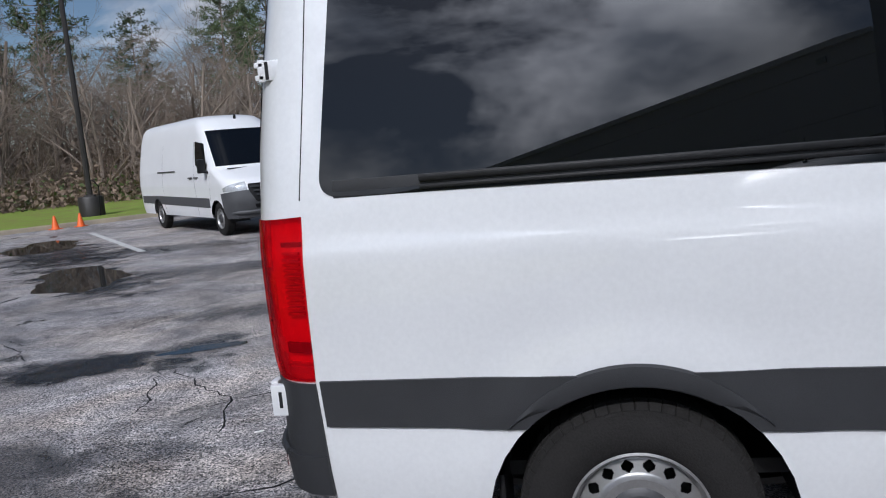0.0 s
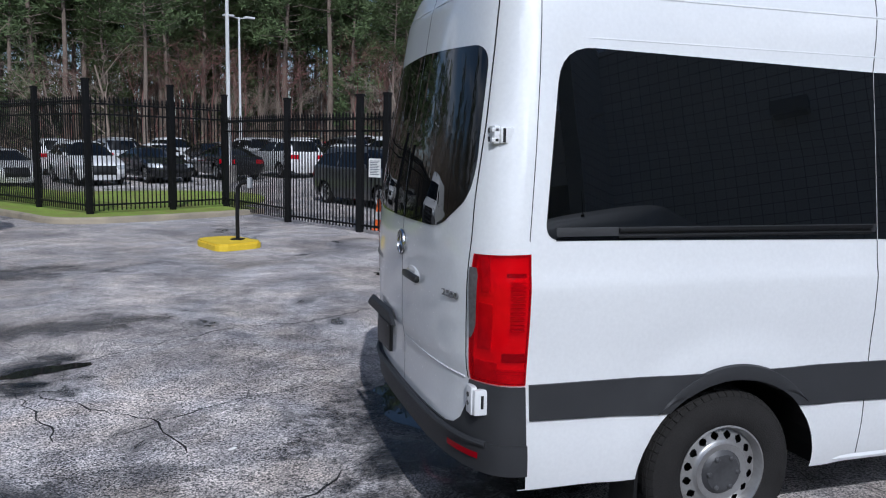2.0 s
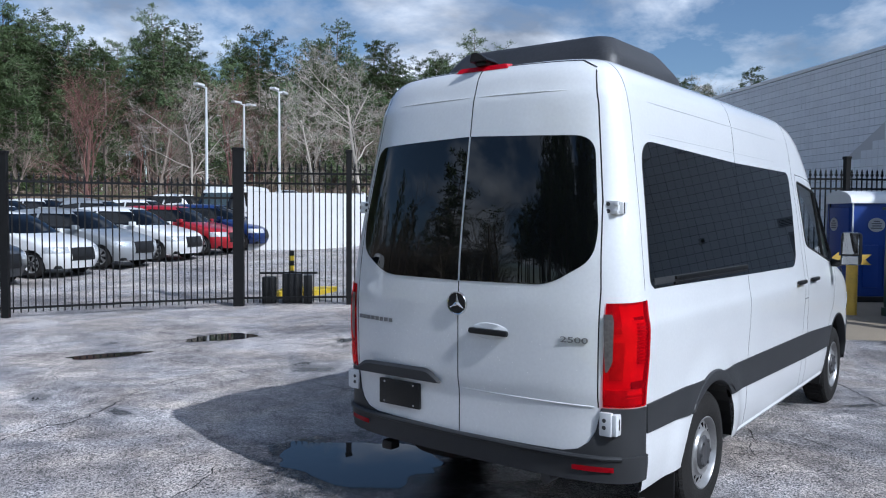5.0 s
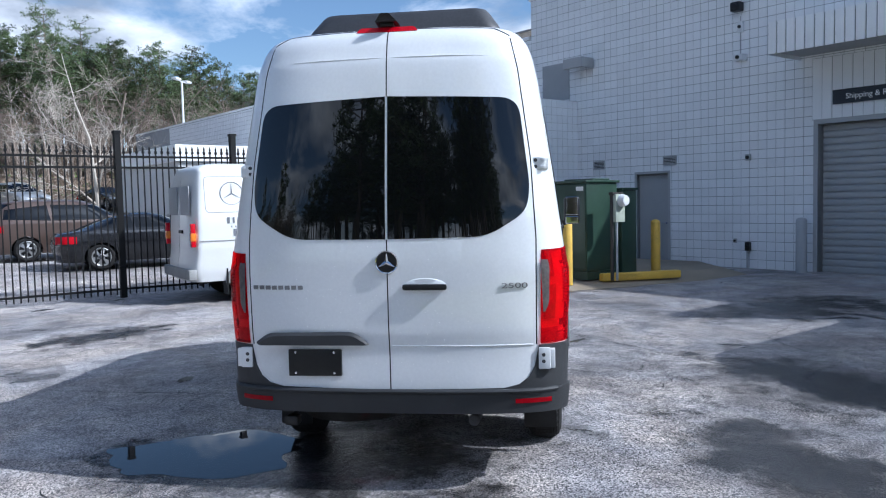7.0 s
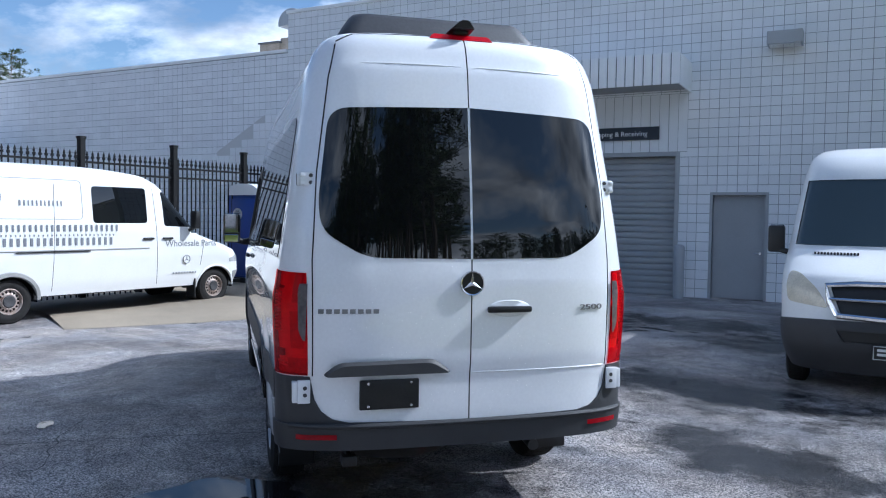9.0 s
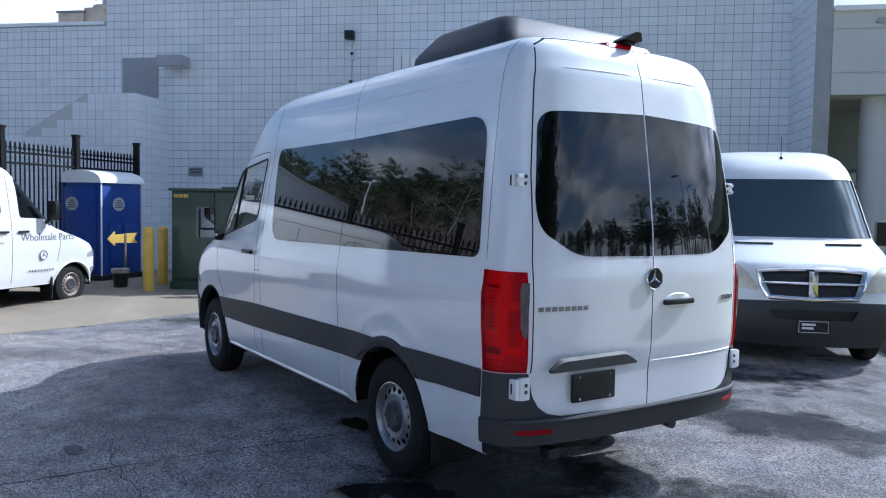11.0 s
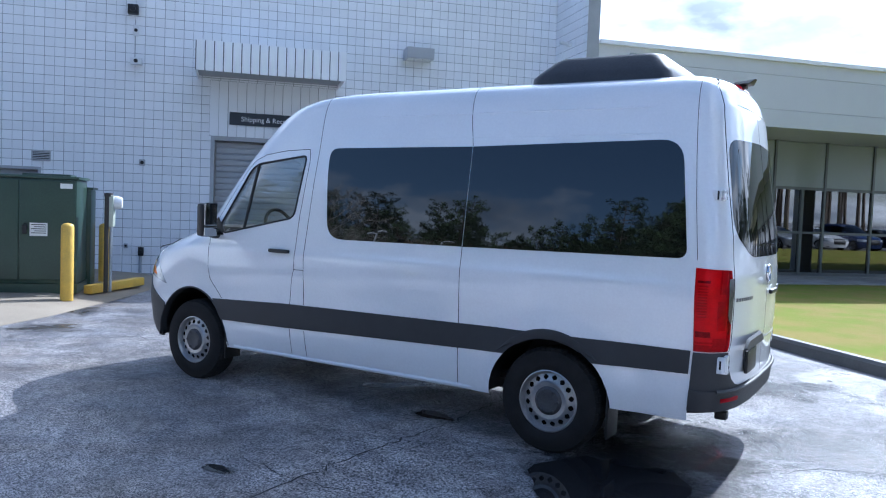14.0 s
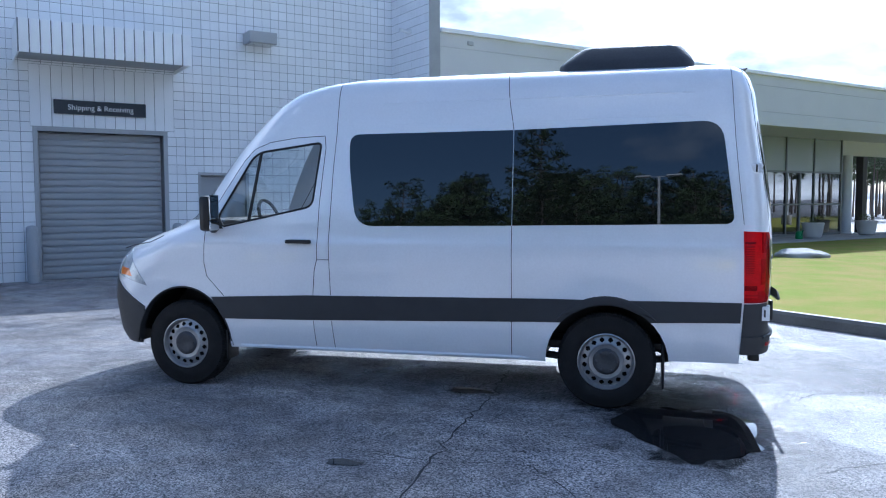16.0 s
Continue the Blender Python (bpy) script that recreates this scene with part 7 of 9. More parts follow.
cuts_ += [([(-0.40, 0.56), (-0.46, 0.665), (0.46, 0.665), (0.40, 0.56)], M_BLACK, "air_intake", "", -0.02)]
old_van, hf, ff, rf = simple_van("older_van", "older white van with a chrome grille and dark bumper", wb, -1.25,
    [(0.24, 0.86), (0.40, 0.935), (0.55, 0.965), (0.95, 0.985), (1.30, 0.985), (1.85, 0.925), (2.25, 0.86), (2.42, 0.81), (2.52, 0.73), (2.58, 0.58), (2.62, 0.2)],
    [(0.24, -1.2), (0.9, -1.25), (1.5, -1.24), (2.4, -1.1), (2.54, -1.0), (2.62, -0.4)],
    [(0.24, wb + 0.86), (0.50, wb + 0.96), (0.72, wb + 0.95), (0.80, wb + 0.91), (1.05, wb + 0.84), (1.16, wb + 0.74), (1.28, wb + 0.48), (1.40, wb + 0.18), (1.70, wb - 0.06), (2.20, wb - 0.42), (2.28, wb - 0.49), (2.42, wb - 0.72), (2.54, wb - 1.1), (2.62, wb - 2.6)],
    np.unique(np.round(np.r_[[0.26, 0.32], std_levels(2.62)], 4)), 0.36, 0.215, M_STEEL, M_OLDWHITE, M_TRIM, (), 0.30, 0.55, 0.40, None, (1.44, 2.14, 0.855),
    [(wb - 1.2, 1.95), (wb - 0.75, 1.9), (wb - 0.42, 1.42), (wb - 1.15, 1.42)], (wb + 0.30, 0.73), None, 2.9, "", cuts_, (0.02, 0.98, 0.13))
for s in (1, -1):
    def nose(y, z, d=0.0):
        w = hf(z); f_ = ff(z)
        return f_ - 0.55 * (1 - (max(0.0, 1 - (abs(y) / w) ** 2.9)) ** (1 / 2.9)) + d
    b2 = bmesh.new()
    for i in range(14):
        y = s * (0.30 + i * 0.03)
        box(b2, nose(y, 1.37, -0.02), nose(y, 1.37, 0.05), y - 0.009, y + 0.009, 1.335, 1.375)
    part("bonnet_vent", b2, M_BLACK, old_van)
    mirror_arm(old_van, wb - 0.33, s, 0.93, 1.36)
b2 = bmesh.new(); tube(b2, [(nose(y, z, 0.02), y, z) for y, z in ((-0.46, 0.80), (-0.53, 0.92), (-0.56, 1.075), (-0.3, 1.10), (0, 1.105), (0.3, 1.10), (0.56, 1.075), (0.53, 0.92), (0.46, 0.80), (0, 0.78), (-0.46, 0.80))], 0.028, 8)
tube(b2, [(nose(y, 0.955, 0.03), y, 0.955) for y in (-0.53, -0.25, 0, 0.25, 0.53)], 0.018, 8)
box(b2, nose(0, 0.95), nose(0, 0.95, 0.06), -0.05, 0.05, 0.79, 1.09, 0.015)
part("grille_frame", b2, M_CHROME, old_van, "chrome grille frame with a cross bar", True)
b2 = bmesh.new(); box(b2, wb + 0.955, wb + 0.985, -0.16, 0.16, 0.42, 0.56, 0.006); pl = part("front_plate", b2, M_BLACK, old_van, "black dealer plate with small white marks")
b2 = bmesh.new(); tube(b2, [(wb + 0.987, y, z) for y, z in ((-0.15, 0.43), (0.15, 0.43), (0.15, 0.55), (-0.15, 0.55), (-0.15, 0.43))], 0.004, 4)
for z, y0, y1 in ((0.515, -0.12, 0.02), (0.475, -0.12, 0.0)):
    box(b2, wb + 0.985, wb + 0.989, y0, y1, z - 0.012, z + 0.012)
part("plate_marks", b2, M_PADLABEL, pl)
b2 = bmesh.new(); tube(b2, [(wb - 0.75, 0, 2.38), (wb - 0.73, 0, 2.44), (wb - 0.74, 0, 2.46), (wb - 0.76, 0, 2.70)], [0.03, 0.02, 0.005, 0.003], 8); part("roof_aerial", b2, M_BLACK, old_van, "", True)
old_van.matrix_world = at_wall(-3.85, 9.3 - (wb + 0.96), 0, 90)

# low-roof parts van by the fence
wb = 3.72
parts_van, hf, ff, rf = simple_van("parts_van", "low-roof white parts van with grey lettering, parked along the fence", wb, -1.0,
    [(0.30, 0.86), (0.55, 0.92), (0.95, 0.955), (1.40, 0.95), (1.80, 0.90), (2.15, 0.85), (2.28, 0.82), (2.36, 0.74), (2.405, 0.58), (2.43, 0.15)],
    [(0.30, -1.0), (0.6, -1.06), (0.9, -1.02), (1.5, -1.0), (2.1, -0.95), (2.30, -0.91), (2.38, -0.82), (2.43, -0.4)],
    [(0.30, wb + 0.70), (0.60, wb + 0.81), (0.85, wb + 0.79), (1.0, wb + 0.68), (1.10, wb + 0.46), (1.20, wb + 0.14), (1.30, wb - 0.14), (1.60, wb - 0.42), (2.0, wb - 0.78), (2.17, wb - 0.95), (2.31, wb - 1.25), (2.43, wb - 2.2)],
    std_levels(2.43, 0.9, 1.35), 0.335, 0.195, M_RUST, M_OLDWHITE, M_TRIM2, [[(1.29, 1.50), (1.29, 2.09), (2.27, 2.09), (2.27, 1.50)]], 0.16, 0.55, 0.37, None, (1.32, 2.05, 0.78),
    [(2.60, 1.45), (2.58, 2.04), (2.90, 2.04), (3.40, 1.42)], (wb + 0.42, 0.62), (wb + 0.30, 0.78, 0.98, 0.5, M_LENS))
for s in (1, -1):
    b2 = bmesh.new(); box(b2, -1.045, -0.97, s * 0.86, s * 0.955, 0.98, 1.38, 0.015); tl = part("tail_lamp", b2, M_RED, parts_van, "red and amber tail lamp", True)
    b2 = bmesh.new(); box(b2, -1.05, -0.965, s * 0.857, s * 0.96, 1.08, 1.22, 0.012); part("turn_lens", b2, M_ORANGE, tl, "", True)
    arch_flare(parts_van, 0.0, s, hf, 0.8, 0.37, 0.44, 0.335, 0, 180, 0.02, M_TRIM2)
    arch_flare(parts_van, wb, s, hf, 0.8, 0.37, 0.41, 0.335, 0, 180, 0.012, M_OLDWHITE)
    b2 = bmesh.new(); box(b2, -0.46, -0.43, s * 0.68, s * 0.93, 0.14, 0.6, 0.01); part("mud_flap", b2, M_BLACK, parts_van)
    b2 = bmesh.new(); box(b2, wb - 0.47, wb - 0.44, s * 0.68, s * 0.92, 0.14, 0.5, 0.01); part("mud_flap", b2, M_BLACK, parts_van)
    b2 = bmesh.new(); tube(b2, [(wb - 0.60, s * 0.90, 1.36), (wb - 0.55, s * 1.02, 1.42)], 0.03, 8); box(b2, wb - 0.62, wb - 0.52, s * 0.98, s * 1.16, 1.40, 1.72, 0.035); part("mirror", b2, M_BLACK, parts_van, "black door mirror", True)
    for x in (2.56, 2.18):
        b2 = bmesh.new(); box(b2, x, x + 0.2, s * 0.95, s * 0.985, 1.22, 1.255, 0.012); part("door_handle", b2, M_BLACK, parts_van)
    b2 = bmesh.new(); box(b2, -0.9, 2.3, s * (hf(1.08) - 0.002), s * (hf(1.08) + 0.012), 1.070, 1.085, 0.003); part("rub_strip", b2, M_TRIM2, parts_van)
for s in (1, -1):
    b2 = bmesh.new()
    rim_pts = ease([(-0.78, 1.56), (-0.78, 2.17), (1.12, 2.17), (1.12, 1.56)], 0.08)
    tube(b2, [(x, s * (hf(z) + 0.001), z) for x, z in rim_pts + rim_pts[:1]], 0.005, 5)
    part("panel_pressing", b2, M_TRIM2, parts_van, "", True)
    b2 = bmesh.new(); box(b2, 0.05, 1.22, s * (hf(1.06) + 0.010), s * (hf(1.06) + 0.022), 1.048, 1.066, 0.003); part("slide_rail", b2, M_GAP, parts_van)
b2 = bmesh.new(); box(b2, -1.10, -0.96, -0.93, 0.93, 0.42, 0.60, 0.03); part("rear_bumper", b2, M_TRIM2, parts_van, "grey plastic rear bumper", True)
# lettering and badges on its right flank: brand words stay plain bars
fl_ = Matrix(((1, 0, 0, 0), (0, 0, -1, 0), (0, 1, 0, 0), (0, 0, 0, 1)))
yo = -(hf(1.4) + 0.004)
emblem(parts_van, Matrix.Translation((-0.32, -(hf(1.88) + 0.004), 1.88)) @ fl_ @ pose(0, 0, 0, -4), 0.20, M_OLDWHITE, M_DECAL)
bars(parts_van, Matrix.Translation((0.46, -(hf(1.80) + 0.004), 1.80)) @ fl_ @ pose(0, 0, 0, -8), [w_ * 0.55 for w_ in [0.05, 0.04, 0.03, 0.04, 0.04, 0.04, 0.03, 0.05, 0.04, 0.04, 0.03]], 0.085, M_DECAL, 0.042)
bars(parts_van, Matrix.Translation((0.64, yo, 1.42)) @ fl_, [w_ * 0.55 for w_ in [0.075, 0.05, 0.05, 0.05, 0.05, 0.05, 0.05, 0.05, 0.06, 0.05, 0.05, 0.05, 0.05, 0.08, 0.07, 0.06, 0.07, 0.06, 0.06, 0.05, 0.06, 0.06, 0.06, 0.06, 0.05]], 0.105, M_DECAL, 0.056)
bars(parts_van, Matrix.Translation((0.64, yo, 1.31)) @ fl_, [w_ * 0.55 for w_ in [0.03] * 30], 0.030, M_DECAL, 0.052)
bars(parts_van, Matrix.Translation((0.64, yo - 0.003, 1.21)) @ fl_, [w_ * 0.55 for w_ in [0.075] * 20], 0.12, M_DECAL, 0.058)
letters("Wholesale Parts", 0.165, M_DECAL, Matrix.Translation((3.16, -(hf(1.24) + 0.003), 1.14)) @ fl_, parts_van, 0.002, "door_lettering")
emblem(parts_van, Matrix.Translation((3.05, -(hf(0.95) + 0.003), 0.86)) @ fl_, 0.075, M_OLDWHITE, M_DECAL)
bars(parts_van, Matrix.Translation((3.02, -(hf(0.75) + 0.003), 0.62)) @ fl_, [w_ * 0.55 for w_ in [0.045] * 9], 0.03, M_DECAL, 0.034)
# dark dust marks and lettering bars on the rear doors
rr_ = Matrix(((0, 0, -1, 0), (-1, 0, 0, 0), (0, 1, 0, 0), (0, 0, 0, 1)))
for s in (1, -1):
    b2 = bmesh.new(); box(b2, -1.008, -0.985, s * 0.12, s * 0.72, 1.52, 2.02, 0.02); part("rear_window_panel", b2, M_DOORGREY, parts_van, "grey blanked rear window", True)
b2 = bmesh.new(); box(b2, -1.04, -0.99, -0.28, -0.05, 1.20, 1.26, 0.015); part("rear_handle", b2, M_BLACK, parts_van)
hd_ = -50.5
c_, s_ = math.cos(radians(hd_)), math.sin(radians(hd_))
parts_van.matrix_world = pose(7.60 - (0.90 * s_), 4.25 - (-0.90 * c_), 0, 0, 0, hd_)

# ---- equipment by the wall ----
tb = thing("transformer_box", "dark green steel transformer cabinet on a pad behind yellow bollards", "transformer")
bm = bmesh.new(); box(bm, 4.46, 6.16, 4.02, 4.92, 0.26, 1.95, 0.02); part("cabinet", bm, M_GREENBOX, tb, "", True)
bm = bmesh.new(); box(bm, 4.42, 6.20, 3.98, 4.97, 1.95, 1.995, 0.012); part("lid", bm, M_GREENBOX, tb, "", True)
bm = bmesh.new(); box(bm, 4.62, 5.35, 4.05, 4.55, 1.995, 2.035, 0.01); part("lid_rib", bm, M_GREENBOX, tb)
bm = bmesh.new(); box(bm, 4.44, 6.18, 4.0, 4.94, 0.11, 0.26, 0.0); part("plinth", bm, M_GREENBOX, tb)
for a, b in ((4.48, 5.285), (5.305, 6.14)):
    bm = bmesh.new(); box(bm, a, b, 4.92, 4.938, 0.33, 1.92, 0.008); part("door_panel", bm, M_GREENBOX, tb)
bm = bmesh.new(); box(bm, 4.88, 5.14, 4.939, 4.943, 1.03, 1.24); part("warning_label", bm, M_PADLABEL, tb, "white warning label")
for i in range(5):
    z = 1.21 - i * 0.033
    bm = bmesh.new(); box(bm, 4.90, 5.12 - (i % 2) * 0.05, 4.9435, 4.945, z - 0.006, z + 0.006); part("label_text", bm, M_BLACK, tb)
bm = bmesh.new(); box(bm, 5.17, 5.24, 4.94, 4.985, 1.06, 1.20, 0.008); tube(bm, [(5.235, 4.96, 1.20), (5.205, 4.96, 1.235), (5.175, 4.96, 1.20)], 0.008, 6); part("padlock", bm, M_BLACK, tb)
for i in range(6):
    a = 6.10 - i * 0.05
    bm = bmesh.new(); box(bm, a - 0.032, a, 4.939, 4.942, 1.82, 1.885); part("yellow_marking", bm, M_YELLOW, tb, "row of yellow marks")
bm = bmesh.new(); box(bm, 4.52, 4.70, 4.939, 4.942, 1.80, 1.88); part("small_label", bm, M_PADLABEL, tb)
tb.matrix_world = B_M
tb2 = thing("equipment_cabinet", "second green steel cabinet behind the transformer", "cabinet")
bm = bmesh.new(); box(bm, 4.40, 5.75, 3.50, 3.96, 0.11, 1.80, 0.02); part("cabinet", bm, M_GREENBOX, tb2, "", True)
bm = bmesh.new(); box(bm, 4.37, 5.78, 3.47, 3.97, 1.80, 1.845, 0.01); part("lid", bm, M_GREENBOX, tb2)
tb2.matrix_world = B_M
mt = thing("electric_meter", "grey electric meter on a steel post with conduit", "meter")
bm = bmesh.new(); tube(bm, [(4.04, 4.70, 0.11), (4.04, 4.70, 1.72)], 0.035, 10); box(bm, 3.98, 4.08, 4.45, 4.735, 1.70, 1.76, 0.006); part("post", bm, M_POLE, mt, "black steel post", True)
bm = bmesh.new(); tube(bm, [(3.98, 4.635, 0.11), (3.98, 4.635, 1.24)], 0.024, 8); part("conduit", bm, M_GALV, mt, "", True)
bm = bmesh.new(); box(bm, 3.94, 4.06, 4.44, 4.70, 1.20, 1.72, 0.015); part("meter_box", bm, M_METER, mt, "pale grey-green meter box", True)
bm = bmesh.new(); lathe(bm, [(0.115, 0.0), (0.115, -0.05), (0.09, -0.12), (0, -0.13)], "x", 22, (3.94, 4.55, 1.60)); part("dial", bm, M_POTTYWHITE, mt, "round glass meter dial", True)
mt.matrix_world = B_M
YB = "yellow bollard of steel pipe with a round cap"
post("bollard", 10.38, 0.06, 0.055, 0.095, 1.22, M_YELLOW, YB, "yellow bollards")
post("bollard", 11.46, -0.46, 0.11, 0.095, 1.14, M_YELLOW, YB, "yellow bollards")
post("bollard", 9.085, -1.256, 0.06, 0.095, 1.20, M_YELLOW, YB, "yellow bollards")
post("bollard", 10.743, -3.07, 0.11, 0.095, 1.08, M_YELLOW, YB, "yellow bollards")
bm = bmesh.new(); box(bm, -0.84, 0.84, -0.085, 0.085, 0, 0.15, 0.03)
o = part("wheel_stop", bm, M_YELLOW, None, "", True); o.matrix_world = pose(9.82, -2.66, 0.075, 0, 0, -66.5); tagged(o, "yellow painted concrete wheel stop", "wheel stop")

# portable toilet
pt = thing("portable_toilet", "blue portable toilet with a white domed roof", "portable toilet")
bm = bmesh.new(); box(bm, -0.56, 0.56, -0.56, 0.56, 0.10, 2.02, 0.03); part("cabin", bm, M_POTTY, pt, "", True)
bm = bmesh.new(); box(bm, -0.58, 0.58, -0.58, 0.58, 0.0, 0.12, 0.02); part("base", bm, M_BLACK, pt)
bm = bmesh.new()
rows = []
for i in range(13):
    a = math.pi * i / 12
    rows.append([bm.verts.new((x, -0.61 * math.cos(a), 1.98 + 0.26 * math.sin(a) ** 0.8)) for x in (-0.62, -0.58, 0.58, 0.62)])
for a, b in zip(rows, rows[1:]):
    for k in range(3):
        bm.faces.new((a[k], a[k + 1], b[k + 1], b[k]))
for k in (0, 3):
    bm.faces.new([r[k] for r in rows])
bm.faces.new([r for r in (rows[0][0], rows[0][3], rows[-1][3], rows[-1][0])])
bmesh.ops.recalc_face_normals(bm, faces=bm.faces[:])
part("roof", bm, M_POTTYWHITE, pt, "white moulded domed roof", True)
for sx in (-1, 1):
    for sy in (-1, 1):
        bm = bmesh.new(); box(bm, sx * 0.565 - 0.012, sx * 0.565 + 0.012, sy * 0.565 - 0.012, sy * 0.565 + 0.012, 0.1, 2.0); part("corner_trim", bm, M_POTTYWHITE, pt)
bm = bmesh.new(); box(bm, -0.585, -0.56, -0.44, 0.44, 0.16, 1.90, 0.02); part("door", bm, M_POTTY, pt, "blue moulded door", True)
for y0, y1 in ((-0.35, -0.05), (0.05, 0.35)):
    bm = bmesh.new(); box(bm, y0, y1, -0.585, -0.56, 0.3, 1.15, 0.015); part("side_panel", bm, M_POTTY, pt, "", True)
for kind_, (px, py) in (("d", (-0.588, 0.18)), ("s", (-0.1, -0.575))):
    bm = bmesh.new()
    vs = []
    for i in range(24):
        a = 2 * math.pi * i / 24
        d_, z_ = 0.17 * math.cos(a), 1.55 + 0.14 * math.sin(a)
        vs.append(bm.verts.new((px, py + d_, z_) if kind_ == "d" else (px + d_, py, z_)))
    bm.faces.new(vs); bmesh.ops.solidify(bm, geom=bm.faces[:], thickness=0.004)
    st = part("round_sticker", bm, M_POTTYWHITE, pt, "white oval sticker with dark writing")
    bm = bmesh.new()
    for i, w_ in enumerate((0.06, 0.10, 0.09, 0.11)):
        z_ = 1.62 - i * 0.045
        if kind_ == "d":
            box(bm, px - 0.008, px - 0.004, py - w_, py + w_, z_ - 0.012, z_ + 0.012)
        else:
            box(bm, px - w_, px + w_, py - 0.008, py - 0.004, z_ - 0.012, z_ + 0.012)
    part("sticker_text", bm, M_DECAL, st)
pt.matrix_world = pose(13.39, 0.33, 0.12, 0, 0, -54)
ar = thing("arrow_sign", "yellow wooden arrow sign on a stake", "sign")
bm = bmesh.new(); prism(bm, [(-0.40, 0.0), (-0.22, 0.14), (-0.22, 0.075), (0.38, 0.10), (0.27, 0.0), (0.38, -0.10), (-0.22, -0.075), (-0.22, -0.14)], 0, 0.02)
p = part("arrow_board", bm, M_ARROW, ar); p.matrix_local = pose(0, 0, 0.92, 90, 0, 0)
bm = bmesh.new(); box(bm, 0.02, 0.07, -0.03, 0.0, 0.3, 1.0); part("stake", bm, M_BARK, ar)
ar.matrix_world = pose(11.46, 0.28, 0.11, 0, 0, -54)
bk = thing("bucket", "dark plastic bucket weighting the arrow stake", "bucket")
bm = bmesh.new(); lathe(bm, [(0.12, 0), (0.15, 0.32), (0.16, 0.33), (0.14, 0.33), (0.115, 0.04), (0, 0.04)], "z", 20); part("pail", bm, M_BLACK, bk, "", True)
bm = bmesh.new(); lathe(bm, [(0.155, 0.27), (0.168, 0.28), (0.168, 0.35), (0.145, 0.36), (0, 0.36)], "z", 20); part("rim", bm, M_RUST, bk, "", True)
bk.matrix_world = pose(11.28, 0.36, 0.115)

# ---- fence ----


PICKETS = {}


def picket_mesh(h, r=0.011):
    """One round-edged iron picket with a collar and a spear point."""
    if h not in PICKETS:
        verts, faces = [], []
        for z, rr in ((0.06, r), (h - 0.18, r), (h - 0.17, r * 2.0), (h - 0.13, r * 2.0), (h - 0.12, r * 0.9), (h - 0.09, r * 1.5), (h - 0.02, 0.001)):
            verts += [(-rr, -rr, z), (rr, -rr, z), (rr, rr, z), (-rr, rr, z)]
        for q in range(6):
            for s in range(4):
                faces.append((q * 4 + s, q * 4 + (s + 1) % 4, q * 4 + 4 + (s + 1) % 4, q * 4 + 4 + s))
        me = bpy.data.meshes.new("picket"); me.from_pydata(verts, [], faces); me.materials.append(M_IRON)
        PICKETS[h] = me
    return PICKETS[h]


def fence_panel(t, a, b, z, h=2.55, rails=(0.16, 2.12, 2.36), gap_=0.112):
    """Rails and pickets between two points, as parts of fence t."""
    A, B = Vector(a), Vector(b)
    d = (B - A)
    L = d.length
    d.normalize()
    M = pose(A.x, A.y, z, 0, 0, math.degrees(math.atan2(d.y, d.x)))
    for zr in rails:
        bm = bmesh.new(); box(bm, 0, L, -0.018, 0.018, zr - 0.02, zr + 0.02)
        part("rail", bm, M_IRON, t).matrix_local = M
    k = int(L / gap_)
    for i in range(1, k):
        o = new("picket", picket_mesh(h)); o.parent = t
        o.matrix_local = M @ pose(L * i / k, 0, 0)


def fence_post(t, x, y, z, h=3.05, w=0.05):
    bm = bmesh.new(); box(bm, -w, w, -w, w, 0, h, 0.006); box(bm, -w - 0.012, w + 0.012, -w - 0.012, w + 0.012, h - 0.03, h + 0.02, 0.006)
    part("post", bm, M_IRON, t, "square iron post").matrix_local = pose(x, y, z, 0, 0, -43.7)


yard_fence = thing("iron_fence", "black iron picket fence with spear points along the yard", "fence", "iron fences")
FENCE = [(8.93, 1.55), (9.07, 3.57), (9.25, 5.50), (9.42, 7.60), (9.58, 9.65), (9.78, 11.82), (9.78, 14.0), (9.75, 16.1)]
pts = [plan(*p) for p in FENCE]
for p in pts:
    fence_post(yard_fence, *p, 0.0, 3.08, 0.055)
for a, b in zip(pts, pts[1:]):
    fence_panel(yard_fence, a, b, 0, 2.86, (0.16, 2.42, 2.62))
# gate line from the heavy post to the verge corner
gate = thing("iron_gate", "black iron sliding gate with square posts, closed", "gate")
heavy = plan(9.72, 16.15)
gate_pts = [plan(9.72, 16.25), plan(9.1, 18.1), plan(8.39, 19.92), plan(8.7, 20.76), plan(9.5, 23.26), (-1.65, 18.1)]
fence_post(gate, *heavy, 0.0, 3.08, 0.10)
for p in gate_pts[2:5]:
    fence_post(gate, *p, 0.0, 2.85, 0.06)
fence_post(gate, *gate_pts[5], 0.12, 2.95, 0.055)
for a, b in zip(gate_pts, gate_pts[1:]):
    fence_panel(gate, a, b, 0.02, 2.52, (0.14, 2.10, 2.34) if b != gate_pts[5] else (0.3, 2.10, 2.34))
verge_fence = thing("iron_fence", "black iron picket fence on the grass verge", "fence", "iron fences")
verge = [(-1.65, 18.1), (-2.97, 17.05), (-4.75, 15.85)]
for p in verge[1:]:
    fence_post(verge_fence, *p, 0.1, 3.1, 0.06)
for a, b in zip(verge, verge[1:]):
    fence_panel(verge_fence, a, b, 0.12, 2.75, (0.2, 2.30, 2.54))
p0 = Vector((-4.75, 15.85)); dv = Vector((-1.75, 2.6)).normalized()
far_posts = [p0 + dv * 2.6 * i for i in range(9)]
